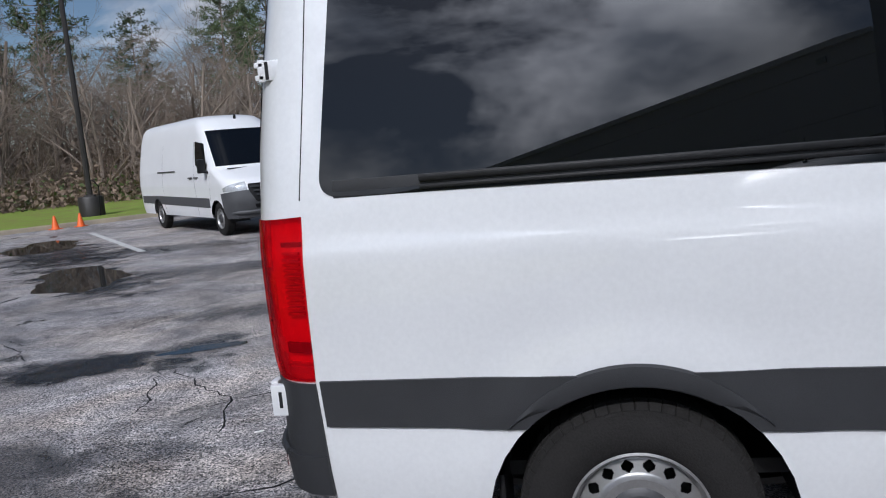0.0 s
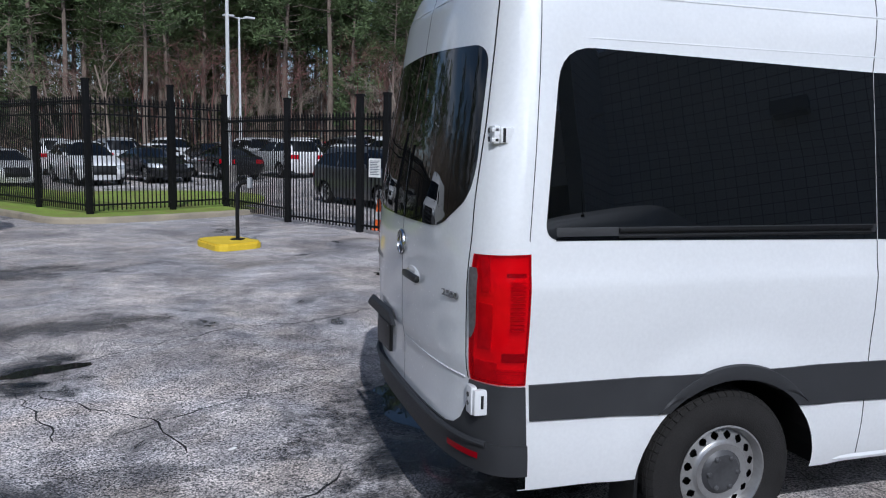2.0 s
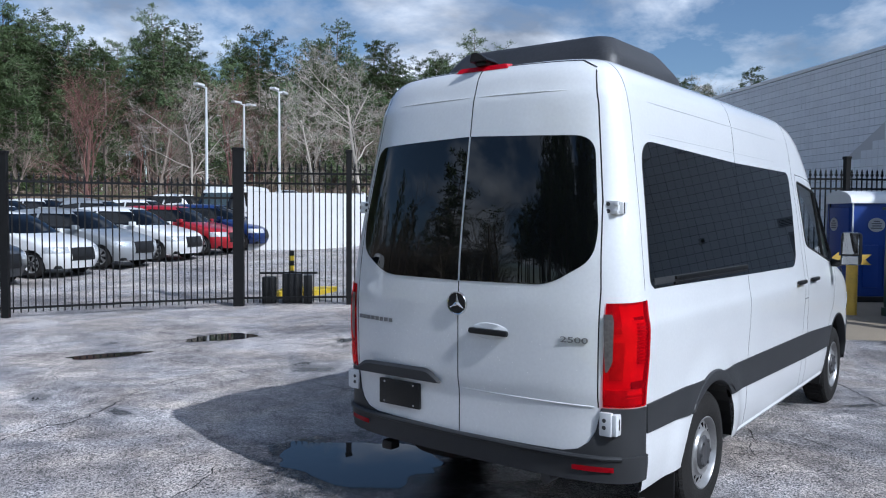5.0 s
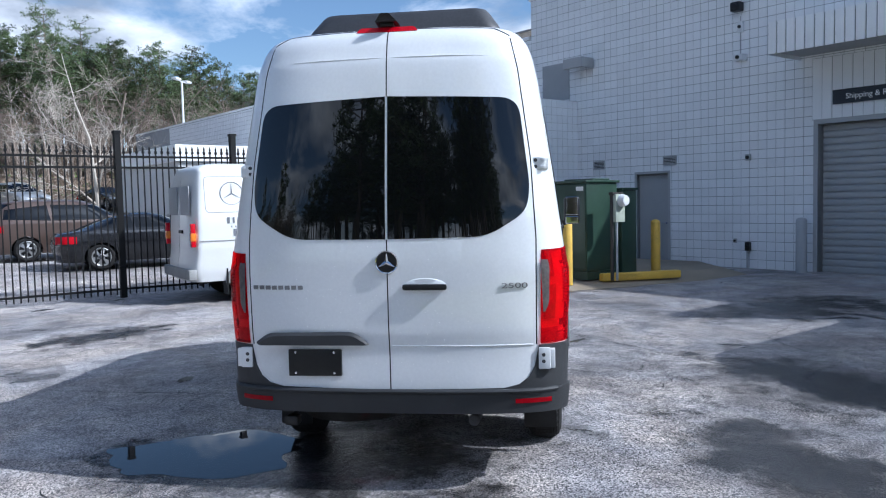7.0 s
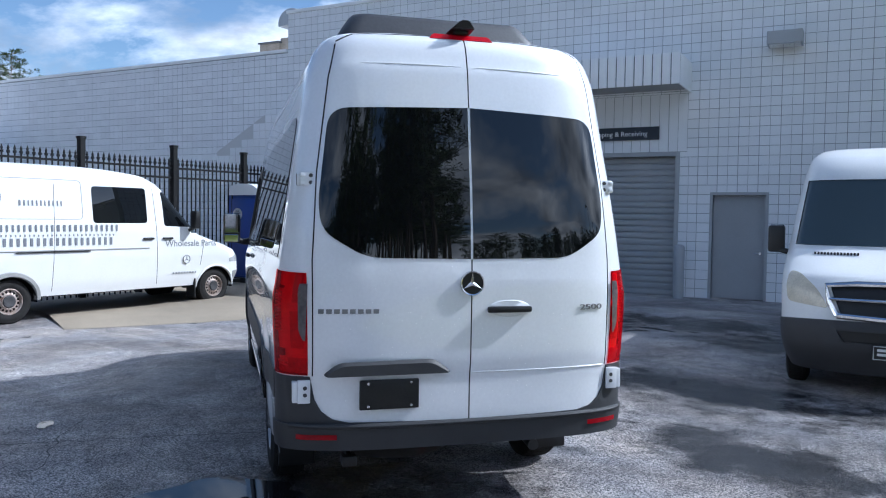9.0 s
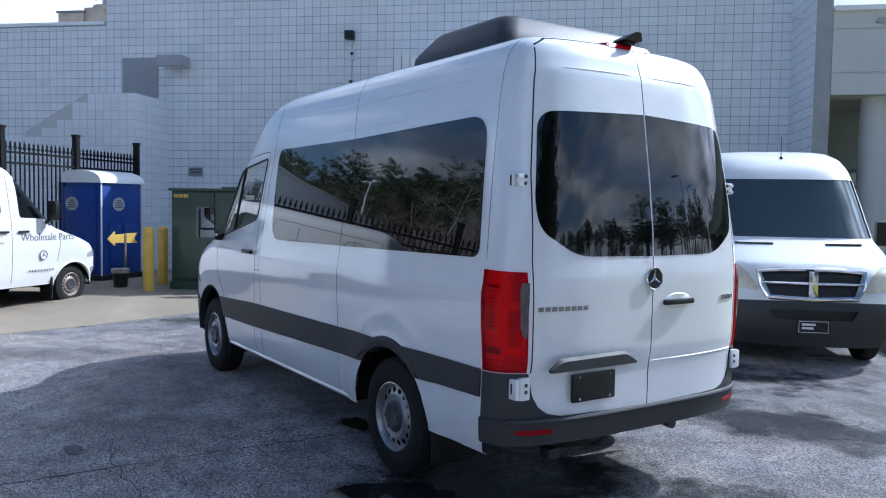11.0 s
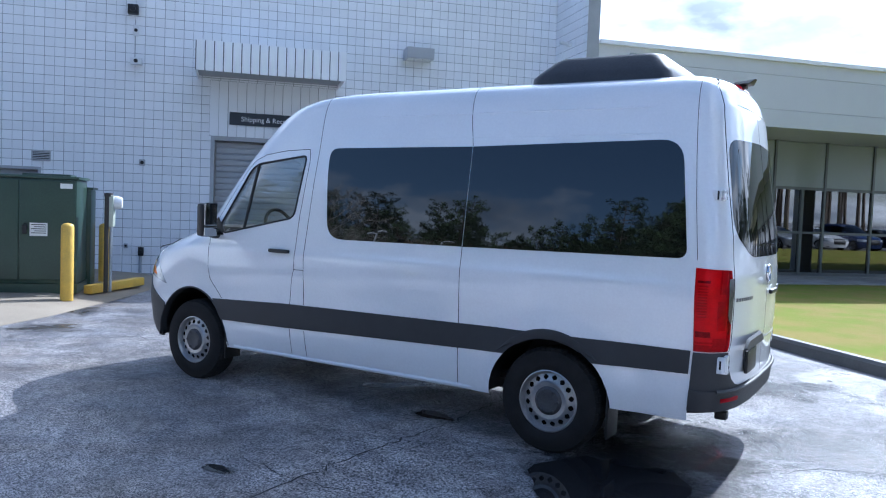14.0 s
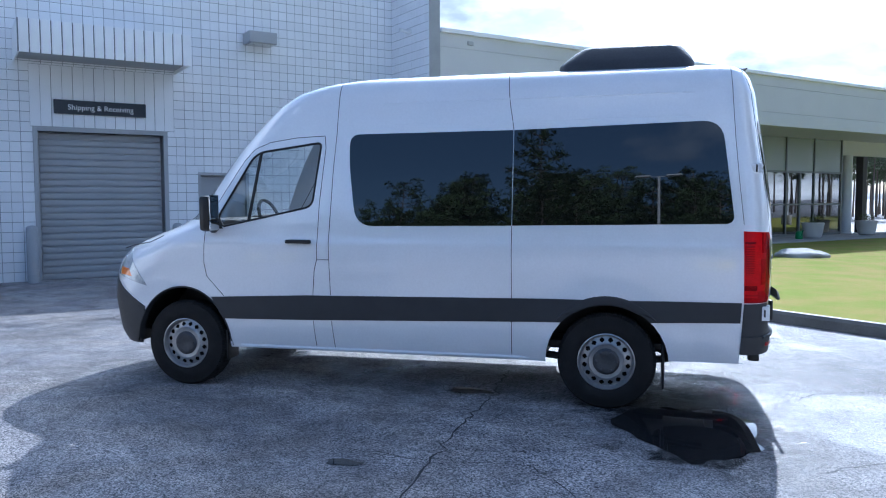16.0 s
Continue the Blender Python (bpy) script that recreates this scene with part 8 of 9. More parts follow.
for a, b in zip(far_posts, far_posts[1:]):
    fence_post(verge_fence, b.x, b.y, 0.1, 3.0, 0.055)
    fence_panel(verge_fence, a, b, 0.12, 2.75, (0.2, 2.30, 2.54))
# notice on the gate, cone behind it
nt = thing("gate_notice", "white printed notice fixed to the gate", "notice")
bm = bmesh.new(); box(bm, -0.14, 0.14, -0.01, 0.0, -0.19, 0.19); part("sheet", bm, M_PADLABEL, nt)
bm = bmesh.new()
for i in range(9):
    z = 0.14 - i * 0.034
    box(bm, -0.11, 0.11 - (i * 7 % 5) * 0.012, -0.013, -0.0102, z - 0.008, z + 0.008)
part("text_lines", bm, M_DECAL, nt)
q = (Vector(gate_pts[2]) * 0.62 + Vector(gate_pts[3]) * 0.38)
nt.matrix_world = pose(q.x - 0.04, q.y - 0.04, 1.37, 0, 0, -43.7)


def cone(x, y, z, h=0.45, bands=False):
    t = thing("traffic_cone", "orange traffic cone" + (" with pale bands" if bands else " on the kerb"), "cone", "cones")
    bm = bmesh.new(); box(bm, -0.15, 0.15, -0.15, 0.15, 0, 0.025, 0.01); part("base", bm, M_CONE, t)
    bm = bmesh.new(); lathe(bm, [(0.12, 0.02), (0.11, 0.04), (0.03, h - 0.01), (0.02, h), (0, h)], "z", 20); part("body", bm, M_CONE, t, "", True)
    if bands:
        bm = bmesh.new(); lathe(bm, [(0.09, h * 0.35), (0.066, h * 0.6)], "z", 20, caps=False); part("band", bm, M_CONE2, t, "", True)
    t.matrix_world = pose(x, y, z)


cone(-16.1, 17.9, 0.0, 0.42)
cone(-15.55, 18.35, 0.0, 0.42)
cone(1.4, 12.75, 0.0, 0.68, True)
# gate operator boxes and wheel guard behind the gate
go = thing("gate_operator", "black slide-gate motor boxes behind the fence", "gate motor")
for a in ((0.0, 0.28, -0.15, 0.15, 0.0, 0.55), (0.40, 0.80, -0.18, 0.18, 0.02, 0.62), (0.82, 1.0, -0.2, 0.2, 0.0, 0.58)):
    bm = bmesh.new(); box(bm, *a, 0.02); part("housing", bm, M_BLACK, go, "", True)
bm = bmesh.new(); box(bm, -0.05, 1.1, -0.03, 0.03, 0.60, 0.64); part("chain_rail", bm, M_IRON, go)
go.matrix_world = pose(5.55, 9.95, 0, 0, 0, -43.7)
hz = thing("hazard_post", "black and yellow striped post", "post")
for i in range(9):
    bm = bmesh.new(); lathe(bm, [(0.06, i * 0.11), (0.06, i * 0.11 + 0.11)], "z", 14); part("stripe", bm, M_YELLOWKERB if i % 2 else M_BLACK, hz)
hz.matrix_world = pose(6.9, 10.6, 0.02)
bm = bmesh.new(); prism(bm, ease([(6.4, 10.6), (7.2, 10.1), (8.3, 10.5), (7.3, 11.3)], 0.2), 0.0, 0.13)
tagged(part("gate_island", bm, M_YELLOWKERB), "yellow painted kerb island behind the gate", "kerb island")

# card-reader island
bm = bmesh.new(); prism(bm, ease([(-2.42, 10.78), (-2.0, 9.62), (-1.18, 10.16), (-1.75, 11.15)], 0.3, 5), 0.0, 0.12)
bmesh.ops.bevel(bm, geom=[e for e in bm.edges if all(v.co.z > 0.1 for v in e.verts)], offset=0.03, segments=2, affect="EDGES")
tagged(part("kerb_island", bm, M_YELLOWKERB), "small yellow painted kerb island on the asphalt", "kerb island")
cr = thing("card_reader", "black gooseneck card-reader post on the yellow island", "card reader")
bm = bmesh.new(); tube(bm, [(0, 0, 0), (0, 0, 0.80), (0.02, -0.0, 0.92), (0.08, 0, 1.0), (0.22, 0, 1.03)], 0.035, 10); box(bm, -0.1, 0.1, -0.1, 0.1, 0, 0.02); part("gooseneck", bm, M_IRON, cr, "", True)
bm = bmesh.new(); box(bm, 0.20, 0.26, -0.07, 0.07, 0.92, 1.10, 0.01); part("reader_head", bm, M_FRAME, cr, "grey reader head")
cr.matrix_world = pose(-1.66, 10.42, 0.12, 0, 0, -20)

# lamp pole on the verge
lp = thing("lamp_pole", "dark square lamp pole on a concrete base in the grass", "lamp pole")
bm = bmesh.new(); lathe(bm, [(0.42, 0), (0.42, 0.62), (0.38, 0.68), (0, 0.68)], "z", 24); part("base", bm, M_POLE, lp, "", True)
bm = bmesh.new(); box(bm, -0.16, 0.16, -0.16, 0.16, 0.68, 0.74); tube(bm, [(0, 0, 0.7), (0.0, 0, 9.0)], [0.10, 0.08], 8); part("pole", bm, M_POLE, lp, "", True)
bm = bmesh.new(); tube(bm, [(0.35, -0.4, 0.0), (0.42, -0.4, 1.0), (0.3, -0.4, 1.2), (0.1, -0.2, 1.25)], 0.02, 6); part("conduit", bm, M_IRON, lp, "", True)
lp.matrix_world = pose(-17.2, 21.4, 0.12, 0, 0, 20)
# ---- parked cars beyond the fence ----
CAR_PAINTS = [("white", mat("car_white", (0.78, 0.78, 0.78), 0.3, vary=0.03, coat=0.7)), ("black", mat("car_black", (0.012, 0.012, 0.014), 0.25, vary=0.1, coat=0.8)), ("silver", mat("car_silver", (0.45, 0.47, 0.49), 0.3, metal=0.5, vary=0.05, coat=0.6)),
              ("red", mat("car_red", (0.35, 0.012, 0.02), 0.3, vary=0.1, coat=0.8)), ("blue", mat("car_blue", (0.012, 0.03, 0.12), 0.28, vary=0.1, coat=0.8)), ("grey", mat("car_grey", (0.06, 0.063, 0.068), 0.3, metal=0.3, vary=0.05, coat=0.7)), ("brown", mat("car_brown", (0.11, 0.075, 0.06), 0.3, metal=0.3, vary=0.08, coat=0.7))]


def make_car(suv, colour, paint):
    """A parked car: x ahead, the origin on the ground under the rear axle."""
    wbx = 2.9 if suv else 2.85
    h = 1.72 if suv else 1.44
    belt = 1.08 if suv else 0.95
    root = thing("parked_suv" if suv else "parked_sedan", "parked %s %s in the far lot" % (colour, "sport-utility car" if suv else "saloon car"), "car", "parked cars")
    half = smooth_curve([(0.20, 0.82), (0.40, 0.91), (0.70, 0.95), (belt, 0.93), (belt + 0.12, 0.85), (h - 0.18, 0.68), (h - 0.06, 0.58), (h - 0.015, 0.42), (h, 0.15)], 0.01, 3)
    if suv:
        rear = smooth_curve([(0.20, -0.85), (0.55, -0.97), (0.95, -0.95), (belt, -0.92), (h - 0.3, -0.72), (h - 0.06, -0.55), (h, 0.2)], 0.01, 3)
    else:
        rear = smooth_curve([(0.20, -0.95), (0.55, -1.08), (0.85, -1.06), (belt, -0.98), (belt + 0.06, -0.55), (h - 0.12, 0.25), (h, 0.9)], 0.01, 3)
    front = smooth_curve([(0.20, wbx + 0.80), (0.50, wbx + 0.90), (0.75, wbx + 0.84), (belt - 0.18, wbx + 0.62), (belt - 0.04, wbx + 0.05), (belt + 0.05, wbx - 0.38), (h - 0.25, wbx - 0.85), (h - 0.05, wbx - 1.3), (h, wbx - 1.8)], 0.01, 3)
    lv = np.unique(np.round(np.r_[np.arange(0.22, belt - 0.2, 0.09), np.arange(belt - 0.2, belt + 0.12, 0.03), np.arange(belt + 0.12, h - 0.1, 0.08), np.arange(h - 0.1, h, 0.02), [h]], 4))
    bm = shell(lv, half, rear, front, lambda z: 0.45, lambda z: 0.6, 2.8, 2.6, 8, 22, 8)
    for x in (0, wbx):
        for s in (1, -1):
            bmesh.ops.delete(bm, geom=carve(bm, arch_planes(x, 0.37, s, 0.34, 16, 0.5)), context="FACES")
    for s in (1, -1):
        if suv:
            polys = [[(-0.55, belt + 0.1), (-0.50, h - 0.28), (0.55, h - 0.16), (0.62, belt + 0.04)], [(0.70, belt + 0.04), (0.64, h - 0.16), (1.75, h - 0.18), (2.35, belt + 0.08), (2.25, belt + 0.04)]]
        else:
            polys = [[(-0.05, belt + 0.08), (0.35, h - 0.14), (0.75, h - 0.13), (0.80, belt + 0.04)], [(0.86, belt + 0.04), (0.82, h - 0.13), (1.5, h - 0.15), (2.2, belt + 0.08), (2.1, belt + 0.04)]]
        for poly in polys:
            fs = carve(bm, side_planes(poly, s, 0.4))
            if fs:
                part("side_window", lift(bm, fs, -0.004, -0.008), M_TINT, root, "", True)
    fs = carve(bm, [((0, 0, belt + 0.04), (0, 0, -1)), ((0, 0, h - 0.10), (0, 0, 1)), ((1.35, 0, 0), (-1, 0, 0)), ((2.0, 0.66, belt + 0.2), (-0.3, 0.95, 0.25)), ((2.0, -0.66, belt + 0.2), (-0.3, -0.95, 0.25))])
    if fs:
        part("windscreen", lift(bm, fs, -0.003, -0.006), M_TINT, root, "", True)
    fs = carve(bm, [((0, 0, belt + 0.06), (0, 0, -1)), ((0, 0, h - 0.12), (0, 0, 1)), ((0.35 if not suv else -0.3, 0, 0), (1, 0, 0)), ((0, 0.62, 0), (0, 1, 0)), ((0, -0.62, 0), (0, -1, 0))])
    if fs:
        part("rear_window", lift(bm, fs, -0.003, -0.006), M_TINT, root, "", True)
    for s in (1, -1):
        fs = carve(bm, [((wbx + 0.38, 0, 0), (-1, 0, 0)), ((0, 0, 0.62), (0, 0, -1)), ((0, 0, 0.78), (0, 0, 1)), ((0, s * 0.48, 0), (0, -s, 0))])
        if fs:
            part("headlamp", lift(bm, fs, 0.004, 0.01), M_LENS, root, "", True)
        fs = carve(bm, [((-0.55, 0, 0), (1, 0, 0)), ((0, 0, belt - 0.26), (0, 0, -1)), ((0, 0, belt - 0.08), (0, 0, 1)), ((0, s * 0.45, 0), (0, -s, 0))])
        if fs:
            part("tail_lamp", lift(bm, fs, 0.004, 0.01), M_RED, root, "", True)
        b2 = bmesh.new(); box(b2, wbx - 0.85, wbx - 0.68, s * 0.88, s * 1.05, belt + 0.02, belt + 0.15, 0.03); part("door_mirror", b2, paint, root, "", True)
    fs = carve(bm, [((wbx + 0.6, 0, 0), (-1, 0, 0)), ((0, 0, 0.42), (0, 0, -1)), ((0, 0, 0.76), (0, 0, 1)), ((0, 0.42, 0), (0, 1, 0)), ((0, -0.42, 0), (0, -1, 0))])
    if fs:
        part("grille", lift(bm, fs, -0.006, -0.01), M_BLACK, root, "", True)
    part("body", bm, paint, root, "", True)
    b2 = bmesh.new(); box(b2, -0.8, wbx + 0.7, -0.75, 0.75, 0.22, 0.3); part("floor_pan", b2, M_BLACK, root)
    wheel_wells(root, (0.0, wbx), 0.38, 0.4, 0.85)
    for x in (0.0, wbx):
        for s in (1, -1):
            wheel(root, x, s, 0.90, 0.34, 0.235, 0.2, M_STEEL, False, "car")
    return root


protos = {}


def park(suv, ci, x, y, heading):
    """A car with the middle of its wheelbase at x, y."""
    key = (suv, ci)
    c, s = math.cos(radians(heading)), math.sin(radians(heading))
    m = pose(x - 1.43 * c, y - 1.43 * s, rise(x, y) + 0.0, 0, 0, heading)
    if key not in protos:
        protos[key] = make_car(suv, CAR_PAINTS[ci][0], CAR_PAINTS[ci][1])
        protos[key].matrix_world = m
        return protos[key]
    return copy_thing(protos[key], m)


rl_ = random.Random(5)
# the row behind the gate, noses towards it
for k, (suv, ci) in enumerate([(True, 5), (True, 0), (True, 2), (True, 0), (True, 3), (True, 4)]):
    park(suv, ci, 2.65 + 2.3 * k, 18.8 + 0.86 * k, -68)
park(True, 6, 15.9, 12.8, -50)
park(False, 1, 14.3, 9.6, -52)
park(False, 1, 20.9, 10.6, -52)
# long rows across the far lot
ROW_N = Vector((0.62, 0.785))
for r, (ox, oy, count, colours) in enumerate([(-9.5, 29.5, 9, (0, 0, 1, 1, 0, 1, 0, 2, 0)), (-12.0, 37.5, 12, (0, 0, 2, 0, 1, 0, 0, 5, 0, 0, 4, 0)), (-9.0, 44.0, 11, (0, 0, 0, 2, 0, 0, 3, 0, 1, 0, 0)), (4.0, 33.0, 8, (0, 0, 1, 0, 0, 2, 0, 0)), (12.0, 31.0, 7, (0, 2, 0, 1, 0, 0, 5))]):
    for k in range(count):
        x, y = ox + (2.75 if r else 2.9) * 0.93 * k, oy + 1.0 * k * 0.9
        park(colours[k] != 1 and (k * 7 + r * 3) % 3 != 0, colours[k], x + rl_.uniform(-0.1, 0.1), y + rl_.uniform(-0.2, 0.2), -68 + (180 if (r + k // 3) % 2 else 0) + rl_.uniform(-2, 2))
# cars up on the bank
for k in range(9):
    x, y = 30 + 3.4 * k, 37.0 - 3.6 * k
    park(k % 2 == 0, (0, 0, 2, 1, 0, 0, 5, 0, 0)[k], x, y, -120 + rl_.uniform(-3, 3))
# cars across the lawn, seen in the showroom glass
for k, ci in enumerate((0, 1, 2, 0, 4, 1, 0, 2, 1, 0)):
    park(k % 3 == 1, ci, *plan(-26.5 - 2.75 * k, 23.2 + rl_.uniform(-0.3, 0.3)), 46.3 - 90 + rl_.uniform(-2, 2))
# another passenger van and the white enclosure
far_van = copy_thing(parts_van, pose(17.5, 25.65, rise(17.5, 25.6), 0, 0, -150))
tagged(far_van, "white van parked beside the white enclosure")
en = thing("white_enclosure", "white panelled refuse enclosure in the far lot", "enclosure")
ep = [(14.2, 21.35), (16.2, 19.95), (19.2, 19.95), (20.0, 23.55)]
for a, b in zip(ep, ep[1:]):
    A, B = Vector(a), Vector(b)
    L, d = (B - A).length, (B - A).normalized()
    k = max(1, round(L / 1.2))
    for i in range(k):
        bm = bmesh.new(); box(bm, L * i / k + 0.01, L * (i + 1) / k - 0.01, -0.05, 0.05, 0, 2.2, 0.01)
        o = part("panel", bm, M_CONTAINER, en); o.matrix_local = pose(A.x, A.y, rise(A.x, A.y), 0, 0, math.degrees(math.atan2(d.y, d.x)))
sb = thing("storage_building", "low grey storage building with a white parapet behind the fence", "building")
bm = bmesh.new(); box(bm, 0, 9, 0, 7, 0, 2.9); part("wall", bm, M_STUCCO, sb)
bm = bmesh.new(); box(bm, -0.15, 9.15, -0.15, 7.15, 2.9, 3.5, 0.02); part("parapet", bm, M_METALWHITE, sb)
bm = bmesh.new(); box(bm, 1.0, 4.0, -0.04, 0.0, 0.0, 2.6); part("shutter", bm, M_DOORGREY, sb)
sb.matrix_world = pose(21.6, 12.4, rise(24, 12), 0, 0, -43.7)


def light_pole(x, y, h, heads, material=M_POLEWHITE):
    t = thing("parking_lot_lamp", "tall white parking-lot lamp pole", "lamp pole", "lot lamps")
    bm = bmesh.new(); lathe(bm, [(0.28, 0), (0.28, 0.7), (0, 0.7)], "z", 16); part("base", bm, M_CONCRETE, t, "", True)
    bm = bmesh.new(); tube(bm, [(0, 0, 0.6), (0, 0, h)], [0.09, 0.06], 8); part("pole", bm, material, t, "", True)
    for s in heads:
        bm = bmesh.new(); tube(bm, [(0, 0, h - 0.05), (s * 0.5, 0, h)], 0.03, 6); box(bm, s * 0.35, s * 1.0, -0.16, 0.16, h - 0.02, h + 0.10, 0.03); part("lamp_head", bm, material, t, "", True)
    t.matrix_world = pose(x, y, rise(x, y), 0, 0, rl_.uniform(-30, 30))


for x, y, h, heads in ((-1.2, 29.2, 10.5, (-1, 1)), (0.06, 47.1, 9.0, (-1, 1)), (17.9, 58.0, 8.3, (-1, 1)), (9.2, 75.5, 6.5, (1,)), (21.5, 34.0, 7.8, (-1,)), (26.8, 37.5, 7.2, (-1, 1)), (23.9, 30.8, 7.6, (-1, 1)), (-18.13, 42.55, 7.5, (-1, 1)), (38, 20, 8.0, (1, -1)), (49, 8.5, 8.0, (1,)), (-21.8, -29.4, 10.0, (-1,)), (-30.4, -40.4, 9.8, (-1, 1)), (-38.6, -49.1, 9.6, (-1, 1)), (-23.2, -33.5, 9.6, (1,)), (-29.1, -41.6, 9.9, (1,))):
    light_pole(x, y, h, heads)

# grass strip behind the fence
bm = bmesh.new(); prism(bm, soften([(-4.0, 17.6), (-1.8, 18.9), (-0.2, 20.6), (-0.6, 24.4), (-3.2, 25.6), (-8.2, 23.8), (-7.2, 20.4)], 2), 0.0, 0.13)
tagged(part("grass_island", bm, M_GRASS), "green grass island behind the fence", "grass", kind="structure")

# ---- woods ----


def woods(x, y):
    u, n = uv_of(x, y)
    d = math.hypot(x + 3, y + 2)
    az = math.degrees(math.atan2(y + 2, x + 3))
    return d > 52 and -20 < az < 104 or (az >= 104 and d > 41)


bm = bmesh.new()
gs = list(range(-120, 141, 6))
gv = {}
for i, x in enumerate(gs):
    for j, y in enumerate(range(-60, 160, 6)):
        gv[i, j] = bm.verts.new((x, y, rise(x, y) + 0.05 + 0.15 * noise.noise(Vector((x * 0.1, y * 0.1, 0)))))
for i in range(len(gs) - 1):
    for j in range(36):
        cx, cy = gs[i] + 3, -57 + 6 * j
        if woods(cx, cy) and uv_of(cx, cy)[0] > 9:
            bm.faces.new((gv[i, j], gv[i + 1, j], gv[i + 1, j + 1], gv[i, j + 1]))
bmesh.ops.delete(bm, geom=[v for v in bm.verts if not v.link_faces], context="VERTS")
tagged(part("woodland_floor", bm, M_LITTER, None, "", True), "brown leaf litter under the trees", "leaf litter", kind="structure")


def pine(seed, h, low=None):
    """A tall pine: bare tapering trunk, whorled limbs and tufts of needles."""
    r = random.Random(seed)
    t = thing("pine_tree", "tall dark-green pine with a bare lower trunk", "tree", "pines")
    bm = bmesh.new()
    lean = (r.uniform(-0.03, 0.03), r.uniform(-0.03, 0.03))
    pts = [(lean[0] * z + 0.12 * math.sin(z * 0.4 + seed), lean[1] * z + 0.1 * math.cos(z * 0.3 + seed), z) for z in np.linspace(0, h, 9)]
    tube(bm, pts, [0.24 * (1 - 0.88 * k / 8) for k in range(9)], 7)
    crown = []
    z0 = h * (low or r.uniform(0.42, 0.55))
    z = z0
    while z < h:
        f = (z - z0) / (h - z0)
        reach = (0.9 + 2.3 * math.sin(math.pi * (0.18 + 0.75 * f)) ** 0.9) * h / 19
        a0 = r.uniform(0, 6.28)
        cx, cy = float(np.interp(z, [p[2] for p in pts], [p[0] for p in pts])), float(np.interp(z, [p[2] for p in pts], [p[1] for p in pts]))
        for k in range(r.choice((2, 3, 4))):
            a = a0 + k * 2.1 + r.uniform(-0.4, 0.4)
            L = reach * r.uniform(0.55, 1.15)
            rise_ = r.uniform(-0.05, 0.45)
            end = Vector((cx + L * math.cos(a), cy + L * math.sin(a), z + L * rise_))
            tube(bm, [(cx, cy, z), ((cx + end.x) / 2, (cy + end.y) / 2, z + L * rise_ * 0.35), end], [0.045, 0.03, 0.01], 4, False)
            for j in range(int(2 + L * 2.2)):
                q = 0.35 + 0.7 * r.random()
                crown.append((Vector((cx, cy, z)).lerp(end, min(q, 1.05)) + Vector((r.gauss(0, 0.18), r.gauss(0, 0.18), r.gauss(0.08, 0.14))), r.uniform(0.26, 0.48)))
        z += r.uniform(0.35, 0.75)
    part("trunk", bm, M_BARK, t, "", True)
    verts, faces = [], []
    for c, s in crown:
        for k in range(12):
            d = Vector((r.gauss(0, 1), r.gauss(0, 1), r.gauss(0.25, 0.7))).normalized()
            w_ = d.orthogonal().normalized() * (s * 0.22)
            i = len(verts)
            verts += [tuple(c - w_ * 0.6), tuple(c + d * s + w_ * 0.5), tuple(c + d * s * 1.25 - w_ * 0.5), ]
            faces.append((i, i + 1, i + 2))
    me = bpy.data.meshes.new("crown"); me.from_pydata(verts, [], faces); me.materials.append(M_NEEDLE)
    o = new("crown", me); o.parent = t
    return t


def bare_tree(seed, h, material, spread=0.6, label="leafless deciduous tree with fine grey twigs", levels=4):
    r = random.Random(seed)
    t = thing("bare_tree", label, "tree", "bare trees")
    bm = bmesh.new()
    bt = bmesh.new()

    def grow(p, d, L, rad, lv):
        n = 3
        pts, rads = [p], [rad]
        for k in range(n):
            d = (d + Vector((r.gauss(0, 0.13), r.gauss(0, 0.13), r.gauss(0.03, 0.08)))).normalized()
            p = p + d * L / n
            pts.append(p); rads.append(rad * (1 - 0.55 * (k + 1) / n))
        tube(bm if lv <= 1 else bt, pts, rads, 6 if lv == 0 else 4 if lv == 1 else 3, False)
        if lv >= levels:
            return
        for k in range(r.choice((3, 4, 5)) + (2 if lv == 0 else 0)):
            i = r.randint(1, n) if lv else r.randint(1, n)
            a = r.uniform(0, 6.28)
            side = d.orthogonal().normalized()
            side = Matrix.Rotation(a, 3, d) @ side
            nd = (d * r.uniform(0.5, 1.0) + side * r.uniform(spread * 0.6, spread * 1.5)).normalized()
            grow(pts[i].lerp(pts[i - 1], r.random() * 0.9), nd, L * r.uniform(0.45, 0.72), max(0.007, rads[i] * 0.62), lv + 1)
    grow(Vector((0, 0, 0)), Vector((r.uniform(-0.05, 0.05), r.uniform(-0.05, 0.05), 1)), h * 0.55, h * 0.010, 0)
    part("trunk", bm, material, t, "", True)
    tagged(part("twig_mass", bt, material, t), "fine leafless twigs", kind="stuff")
    return t


rt = random.Random(21)
pines = [pine(k, h) for k, h in enumerate((19, 21, 17.5, 22, 20))]


def plant(protos_, k, x, y, scale, dz=0.0):
    ob = protos_[k % len(protos_)]
    m = Matrix.LocRotScale((x, y, rise(x, y) + dz), Euler((0, 0, rt.uniform(0, 6.28))), (scale,) * 3)
    if not ob.get("_set"):
        ob["_set"] = 1
        ob.matrix_world = m
        return ob
    return copy_thing(ob, m)


